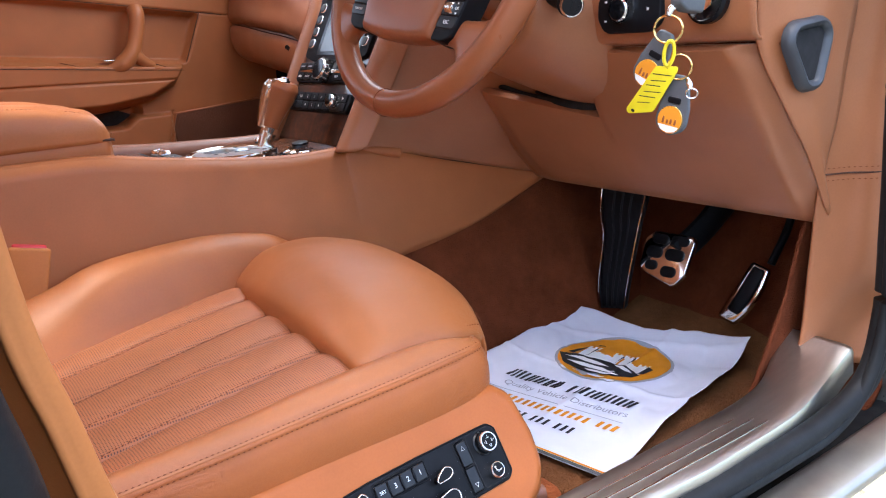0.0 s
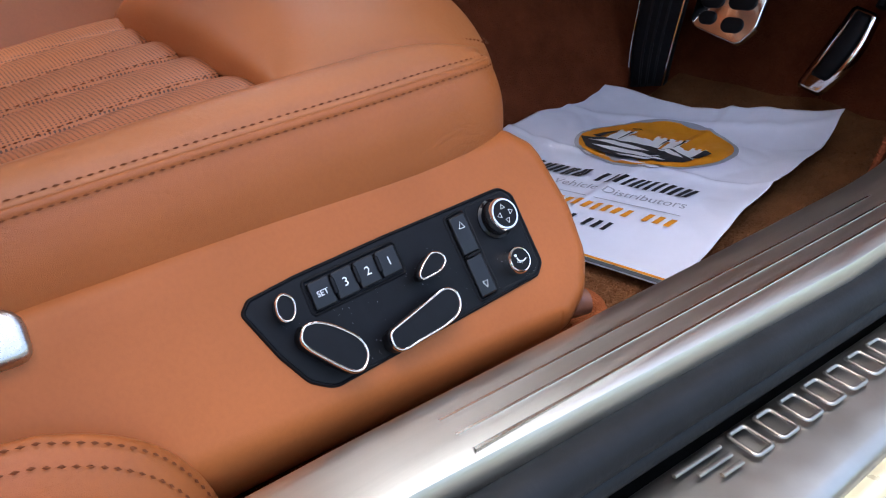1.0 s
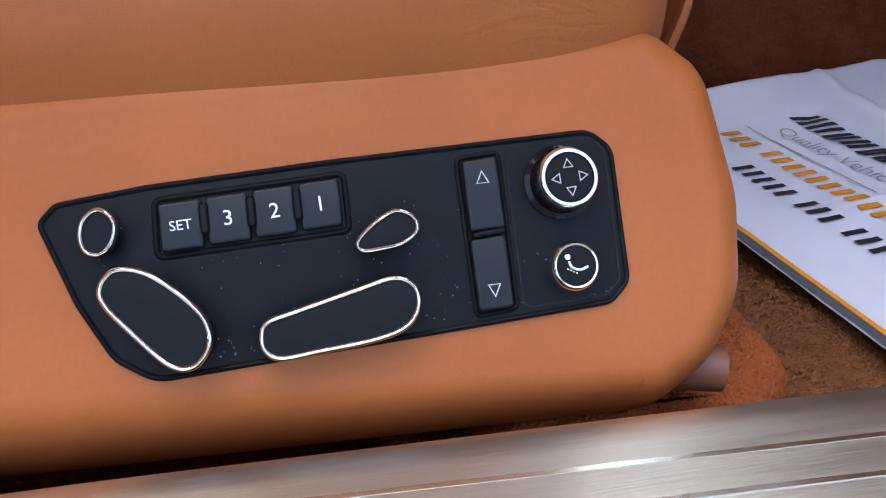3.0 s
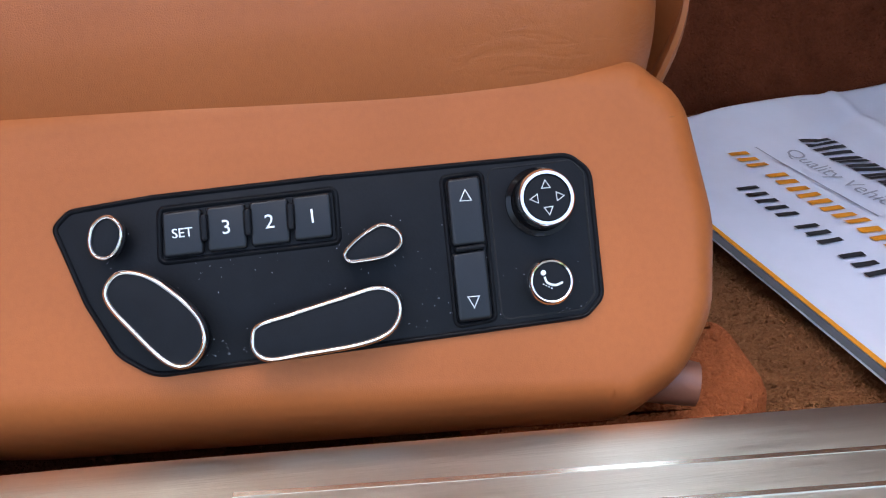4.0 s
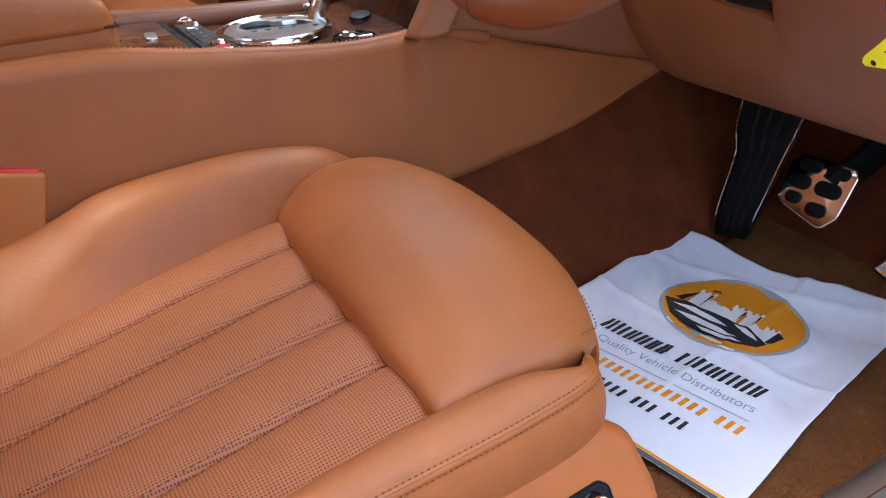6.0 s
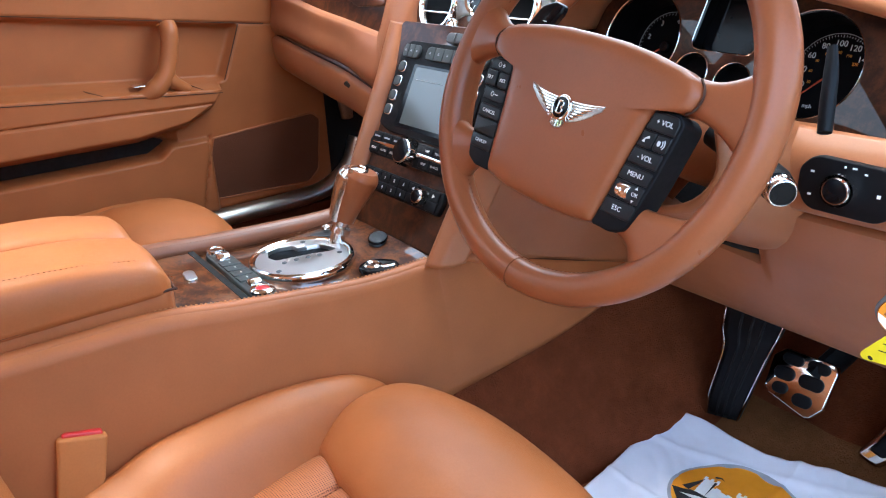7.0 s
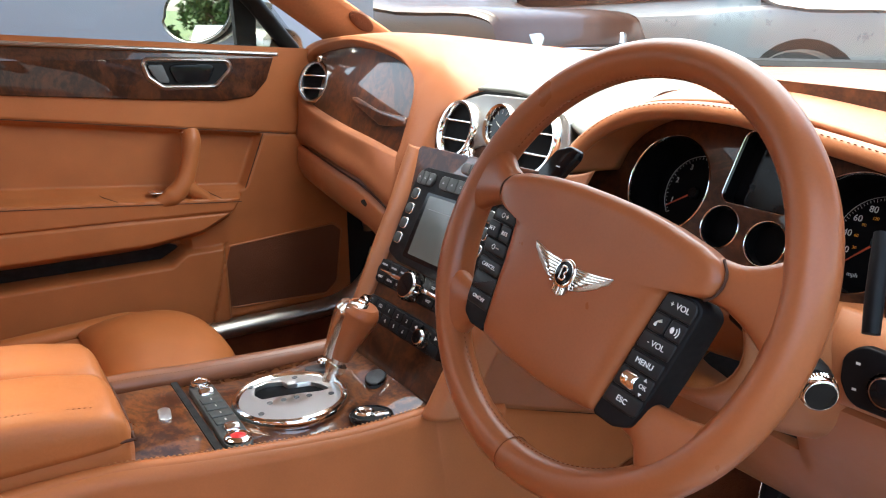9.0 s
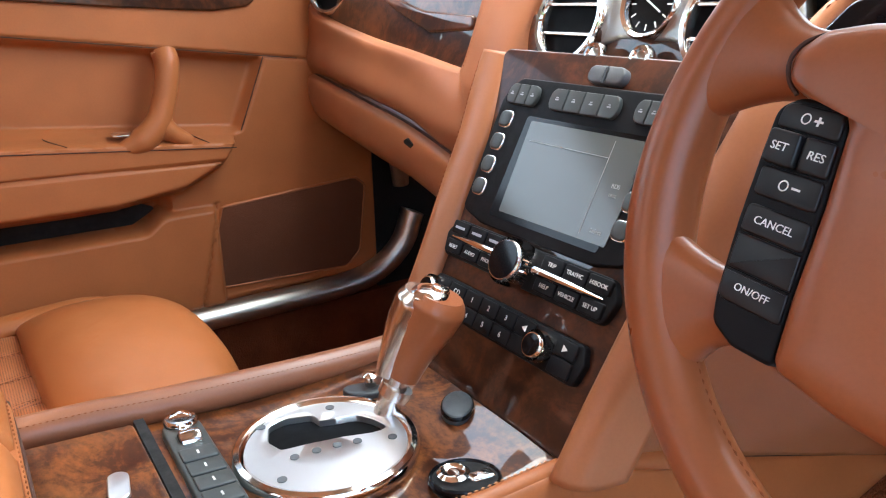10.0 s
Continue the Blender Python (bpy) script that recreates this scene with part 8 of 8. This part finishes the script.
for o in [[(-62, -10), (-56, 8), (-54, 26), (-60, 12), (-74, -6)], [(-39, -12), (-36, 26), (-40, 26)], [(11, -10), (14, 18), (11, 18)], [(31, -14), (34, 16), (31, 16)], [(58, -30), (62, 0), (72, -6), (66, -24)], [(-44, 36), (-36, 39), (-30, 37), (-36, 42), (-45, 40)]]:
    part("emblem_shadow", prints([o], 0.0044), M_INK, pap)
# company name and web line as plain blocks, the words between them lettered
x = -106
for w in (15.5, 16, 14.5, 14.5, 13, 13, 0, 20, 17, 14.5, 17, 15.5, 14.5):
    if w == 0:
        x += 13
        continue
    part("name_block", prints([[(x - 2, -127), (x + 3, -127), (x + 7, -103), (x + 2, -103)], [(x + w - 9.5, -127), (x + w - 5, -127), (x + w - 1, -103), (x + w - 5.5, -103)]], 0.0016), M_INK, pap)
    x += w + 1.0
wm = Matrix.Rotation(radians(1.5), 4, "Z") @ Matrix.Translation((0.006, -0.145, 0))
part("small_print", on_paper(lettering("Quality Vehicle Distributors", wm, 0.0178, 0.0), 0.0016), M_GREYINK, pap)
part("rule", prints([[(-110, -165), (110, -165), (110, -163.6), (-110, -163.6)]], 0.0016), M_GREYINK, pap)
for i in range(21):
    if i not in (3, 17):
        part("web_block", prints([[(-109 + i * 10.7, -190), (-109 + i * 10.7 + 5.6, -190), (-109 + i * 10.7 + 7.8, -175), (-109 + i * 10.7 + 2.2, -175)]], 0.0016), M_ORANGE, pap)
for x in (-57, -47, -37, -27, -17, 1, 11, 21, 39, 49, 59):
    part("number_block", prints([[(x, -221), (x + 4.6, -221), (x + 6.8, -206), (x + 2.2, -206)]], 0.0016), M_INK, pap)
part("border", printed([[(-169.5, -269.5), (162.5, -269.5), (162.5, -266), (-169.5, -266)]], 0.0012), M_ORANGE, pap)
part("border", printed([[(-169.8, -276), (162.8, -276), (162.8, -270), (-169.8, -270)]], 0.0012), M_GREYPL, pap)

# keys hanging from the ignition
keys = thing("key_set", "ignition key with two grey fobs and a yellow tag", "keys", (0.687, 0.165, 0.86))
part("key_head", prism(rpoly([(-8, -18), (8, -18), (12, 6), (8, 20), (-8, 20), (-12, 6)], 5), axes((0.695, 0.178, 0.868), (0, 0.3, 1), (1, 0, 0)), -0.006, 0.006, 0.003), M_GREYPL, keys)
part("key_link", tube([(0.692, 0.172, 0.868), (0.689, 0.160, 0.862), (0.688, 0.156, 0.855)], [0.003, 0.0036, 0.003], 12, 10), M_CHROME, keys)


def hoop(c, rx, rz, r, mat, dy=0.003):
    """A wire ring hanging nearly upright, facing the door."""
    ring = [Vector(c) + Vector((rx * math.cos(a), dy * math.cos(a), rz * math.sin(a))) for a in [2 * math.pi * i / 12 for i in range(12)]]
    part("ring", tube(ring, r, 40, 8, closed=True), mat, keys)


hoop((0.687, 0.157, 0.8430), 0.0140, 0.0128, 0.0012, M_GOLD)
hoop((0.700, 0.158, 0.8080), 0.0105, 0.0115, 0.0010, M_GOLD, 0.004)
hoop((0.717, 0.154, 0.7840), 0.0042, 0.0045, 0.0009, M_CHROME)
part("small_clasp", tube([(0.711, 0.156, 0.797), (0.7135, 0.155, 0.793), (0.7155, 0.154, 0.788)], [0.0022, 0.0034, 0.0022], 10, 10), M_CHROME, keys)
for disc, axis, y in (((0.662, 0.802), (0.447, 0.894), 0.160), ((0.692, 0.758), (0.196, 0.980), 0.158)):
    fm = axes((disc[0] + 0.007 * axis[0], y, disc[1] + 0.007 * axis[1]), (axis[1], 0.08, -axis[0]), (0.12, -0.98, 0.08))
    fob = part("fob", prism(rpoly([(-17, -14), (0, -24), (17, -14), (16, 6), (8, 36), (-8, 36), (-16, 6)], [12, 14, 12, 10, 5, 5, 10]), fm, -0.0022, 0.0022, 0.0016), M_GREYPL, keys, "grey leather fob with an enamel disc")
    part("fob_strap", prism(rpoly([(-7, 9), (7, 9), (7, 15), (-7, 15)], 2), fm, 0.002, 0.0038, 0.001), M_BLACK, fob)
    part("disc_rim", prism(ellipse(13.6, 13.6, 28, (0, -7)), fm, 0.0015, 0.0032, 0.0005), M_GOLD, fob)
    part("disc", prism(ellipse(12.8, 12.8, 28, (0, -7)), fm, 0.0032, 0.0036), M_ORANGE, fob)
    part("disc_base", prism([(-11.5, -12.5), (11.5, -12.5), (7.5, -17.4), (0, -19.4), (-7.5, -17.4)], fm, 0.0036, 0.0039), M_WHITE, fob)
    for x, h in ((-6.5, 6.5), (-2, 4), (2, 5), (6.5, 5.5)):
        part("disc_mark", prism([(x - 1.1, -11), (x + 1.1, -11), (x + 1.1, -11 + h * 0.6), (x + 0.5, -11 + h), (x - 0.5, -11 + h), (x - 1.1, -11 + h * 0.6)], fm, 0.0036, 0.0040), M_WHEEL, fob)
tm = axes((0.674, 0.151, 0.786), (0.821, 0.04, -0.571), (0.10, -0.99, 0.06))
tag = part("tag", prism(rpoly([(11, 35), (-11, 21), (-14, -38), (13, -16)], [3, 4, 4, 5]), tm, -0.0007, 0.0007, 0.0003), M_YELLOW, keys, "yellow plastic tag with handwriting")
for i in range(6):
    y = 19 - i * 6.4
    part("handwriting", prism([(-9 + (i % 2) * 2, y - 6), (9 - (i % 3) * 2, y + 3.8 - (i % 3)), (9 - (i % 3) * 2, y + 4.8 - (i % 3)), (-9 + (i % 2) * 2, y - 5)], tm, 0.0007, 0.0009), M_INK, tag)
part("tag_eye", prism(ellipse(2.2, 1.4, 12, (-6, -28)), tm, 0.0007, 0.0010), M_DARK, tag)
part("tag_loop", tube([Vector((0.6915, 0.153, 0.821)) + Vector((0.0042 * math.cos(a) + 0.0015 * math.sin(a), 0.002 * math.cos(a), 0.0115 * math.sin(a))) for a in [2 * math.pi * i / 12 for i in range(12)]], 0.0018, 40, 8, closed=True), M_YELLOW, keys)

# ---- outside ----
g = bmesh.new()
add_grid(g, [[(-400 + 800 * i / 40, -400 + 800 * j / 40, 0.0) for j in range(41)] for i in range(41)])
setting("ground", g, M_ASPHALT, "grey asphalt of the car park", "ground")


def wheel_of(parent, c, r, ax):
    w = part("wheel", lathe([(r * 0.60, -90), (r * 0.96, -95), (r, -70), (r, 70), (r * 0.96, 95), (r * 0.60, 90)], axes(c, (0, 0, 1), ax), 32), M_TYRE, parent)
    part("rim", lathe([(r * 0.62, 60), (r * 0.60, 80), (r * 0.5, 66), (r * 0.2, 62), (0, 70)], axes(c, (0, 0, 1), ax), 24), M_SATIN, w)


def car(name, label, m, body_mat, L, W, H, hood, category, wheel_r=0.38):
    """A parked vehicle along the frame's x, front at +x."""
    c = thing(name, label, category, m.translation)
    rows = []
    prof = [(-L / 2, 0.45, 0.75 * H), (-L / 2 + 0.12, 0.35, 0.95 * H), (-L / 2 + 0.5, 0.3, H), (0.0, 0.3, H), (L / 2 - hood - 0.7, 0.3, 0.98 * H), (L / 2 - hood, 0.3, 0.66 * H), (L / 2 - 0.25, 0.3, 0.60 * H), (L / 2 - 0.05, 0.34, 0.52 * H), (L / 2, 0.42, 0.40 * H)]
    for x, lo, hi in prof:
        belt = min(hi, 0.62 * H)
        wt = W / 2 - (0.14 if hi > 0.7 * H else 0.03)
        sec = [(-W / 2 + 0.05, lo), (-W / 2, lo + 0.2), (-W / 2, belt - 0.1), (-W / 2 + 0.03, belt), (-wt, hi - 0.06), (-wt + 0.1, hi), (wt - 0.1, hi), (wt, hi - 0.06), (W / 2 - 0.03, belt), (W / 2, belt - 0.1), (W / 2, lo + 0.2), (W / 2 - 0.05, lo)]
        rows.append([m @ Vector((x, y, z)) for y, z in sec])
    part("body", loft(rows, 40, 40), body_mat, c, thick=0.02)
    for sx in (-1, 1):
        part("side_window", prism([(-L / 2 * 700, 0.66 * H * 1000), ((L / 2 - hood - 0.35) * 1000, 0.66 * H * 1000), ((L / 2 - hood - 0.8) * 1000, 0.92 * H * 1000), (-L / 2 * 620, 0.92 * H * 1000)], m @ axes((0, sx * (W / 2 - 0.06), 0), (1, 0, 0), (0, -1, 0)), -0.03, 0.05), M_PIANO, c)
        for wx in (L / 2 - 0.92, -L / 2 + 0.95):
            q = m @ Vector((wx, sx * (W / 2 - 0.08), wheel_r))
            # dark disc on the body side in place of a shaded wheel hollow
            part("arch", lathe([(wheel_r * 1000 + 70, -130), (wheel_r * 1000 + 75, 95), (0, 96)], axes(q, (0, 0, 1), (m.to_3x3() @ Vector((0, sx, 0)))), 28), M_DARK, c)
            wheel_of(c, m @ Vector((wx, sx * (W / 2 - 0.10), wheel_r)) + (m.to_3x3() @ Vector((0, sx * 0.12, 0))), wheel_r * 1000, (m.to_3x3() @ Vector((0, sx, 0))))
        part("headlamp", prism(rpoly([(-190, -70), (150, -60), (190, 60), (-120, 70)], 40), m @ axes((L / 2 - 0.14, sx * (W / 2 - 0.30), 0.47 * H), (0, sx, 0), (1, 0.35 * sx, 0.15)), 0.0, 0.12, 0.02), M_CHROME, c)
    fm = m @ axes((L / 2 + 0.0, 0, 0.40 * H), (0, 1, 0), (1, 0, 0.1))
    gr = part("grille", prism(rpoly([(-480, -120), (480, -120), (520, 130), (-520, 130)], 50), fm, -0.05, 0.06, 0.02), M_BLACK, c)
    for i in range(3):
        part("grille_bar", prism(rpoly([(-470, -80 + i * 80), (470, -80 + i * 80), (470, -50 + i * 80), (-470, -50 + i * 80)], 10), fm, 0.05, 0.085, 0.01), M_CHROME, gr)
    part("number_plate", prism(rpoly([(-260, -300), (260, -300), (260, -190), (-260, -190)], 8), fm, 0.0, 0.10, 0.005), M_WHITE, c)
    part("bumper", prism(rpoly([(-W * 470, -330), (W * 470, -330), (W * 480, -140), (-W * 480, -140)], 60), fm, -0.2, 0.05, 0.04), M_CHROME if category == "pickup" else body_mat, c)
    return c


car("pickup_truck", "dark brown pickup truck with a chrome grille", pose(-6.0, 2.95, 0.16, 0, 0, 15), M_TRUCK, 5.2, 1.86, 1.85, 1.35, "pickup", 0.40)
car("suv", "silver blue SUV parked side-on", pose(-4.15, 5.80, 0.14, 0, 0, 4), M_SUV, 4.8, 1.95, 1.85, 1.25, "car", 0.42)
# plain grey-white board added in place of a white van beyond the far door
board = thing("van_side_board", "plain grey-white board on two posts standing in for a van", "panel", (-2.25, 0.4, 0))
part("sheet", prism(rpoly([(-430, 300), (1250, 300), (1250, 2300), (-430, 2300)], 10), axes((-2.2, 0, 0), (0, 1, 0), (1, 0, 0)), -0.05, 0.0, 0.004), M_VAN, board)
for yy in (-0.25, 1.05):
    part("post", slab(-2.36, -2.26, yy - 0.05, yy + 0.05, 0.0, 2.25), M_GREYPL, board)
for i, (x, y, a, mt, nm) in enumerate(((-2.2, -9.5, 80, M_SUV, "blue"), (-4.6, -10.5, 80, M_VAN, "white"), (-7.2, -11.5, 80, M_TRUCK, "dark"), (6.5, -7.0, 60, M_VAN, "white"))):
    car("parked_car", nm + " car parked further back on the asphalt", pose(x, y, 0.0, 0, 0, a), mt, 4.4, 1.8, 1.5, 1.1, "car", 0.33)


def tree_line(name, x0, y0, x1, y1, n, seed):
    """A belt of trees: trunks, limbs and crowns of many small leaves."""
    r = random.Random(seed)
    for i in range(n):
        f = (i + r.uniform(0.2, 0.8)) / n
        bx, by = x0 + (x1 - x0) * f + r.uniform(-3, 3), y0 + (y1 - y0) * f + r.uniform(-3, 3)
        h = r.uniform(5.5, 9.5)
        t = thing(name, "leafy green tree at the edge of the car park", "tree", (bx, by, 0), group="trees")
        bm = tube([(bx, by, 0), (bx + r.uniform(-.2, .2), by, h * 0.35), (bx, by + r.uniform(-.3, .3), h * 0.75)], [0.22, 0.16, 0.05], 10, 8)
        for _ in range(5):
            a = r.uniform(0, 6.28)
            z = h * r.uniform(0.3, 0.6)
            tube([(bx, by, z), (bx + math.cos(a) * h * 0.14, by + math.sin(a) * h * 0.14, z + h * 0.1), (bx + math.cos(a) * h * 0.25, by + math.sin(a) * h * 0.25, z + h * 0.2)], [0.07, 0.05, 0.02], 6, 6, bm=bm)
        part("trunk", bm, M_BARK, t)
        vs, fs = [], []
        clumps = [(bx + r.gauss(0, h * 0.17), by + r.gauss(0, h * 0.17), h * r.uniform(0.3, 1.0), h * r.uniform(0.09, 0.17)) for _ in range(18)]
        for cx, cy, cz, cr_ in clumps:
            for _ in range(130):
                d = Vector((r.gauss(0, 1), r.gauss(0, 1), r.gauss(0, 1))).normalized() * cr_ * r.uniform(0.55, 1.05)
                p = Vector((cx, cy, cz)) + d
                u = Vector((r.gauss(0, 1), r.gauss(0, 1), r.gauss(0, 1))).normalized()
                w = u.orthogonal().normalized()
                s = r.uniform(0.12, 0.26)
                k = len(vs)
                vs += [p - u * s, p + w * s * 0.55, p + u * s, p - w * s * 0.55]
                fs.append((k, k + 1, k + 2, k + 3))
        me2 = bpy.data.meshes.new("crown")
        me2.from_pydata([v - Vector((bx, by, 0)) for v in vs], [], fs)
        me2.materials.append(M_LEAF)
        cro = tagged(new("crown", me2), kind="stuff")
        cro.parent = t


tree_line("tree", 42, -40, 60, 25, 14, 1)
tree_line("tree", -30, -48, 42, -42, 14, 2)
tree_line("tree", -45, -30, -50, 40, 10, 3)
tree_line("tree", -40, 46, 50, 50, 10, 5)
bank = bmesh.new()
rows = []
for i in range(49):
    a = 2 * math.pi * i / 48
    rows.append([(math.cos(a) * q, math.sin(a) * q, z + (0.9 * noise.noise((math.cos(a) * 6, math.sin(a) * 6, q)) if z > 1 else 0)) for q, z in ((36, -0.02), (42, 0.8), (54, 3.0), (75, 5.0), (110, 5.5))])
add_grid(bank, rows)
setting("bank", bank, M_GRASS, "green bank round the car park", "bank")
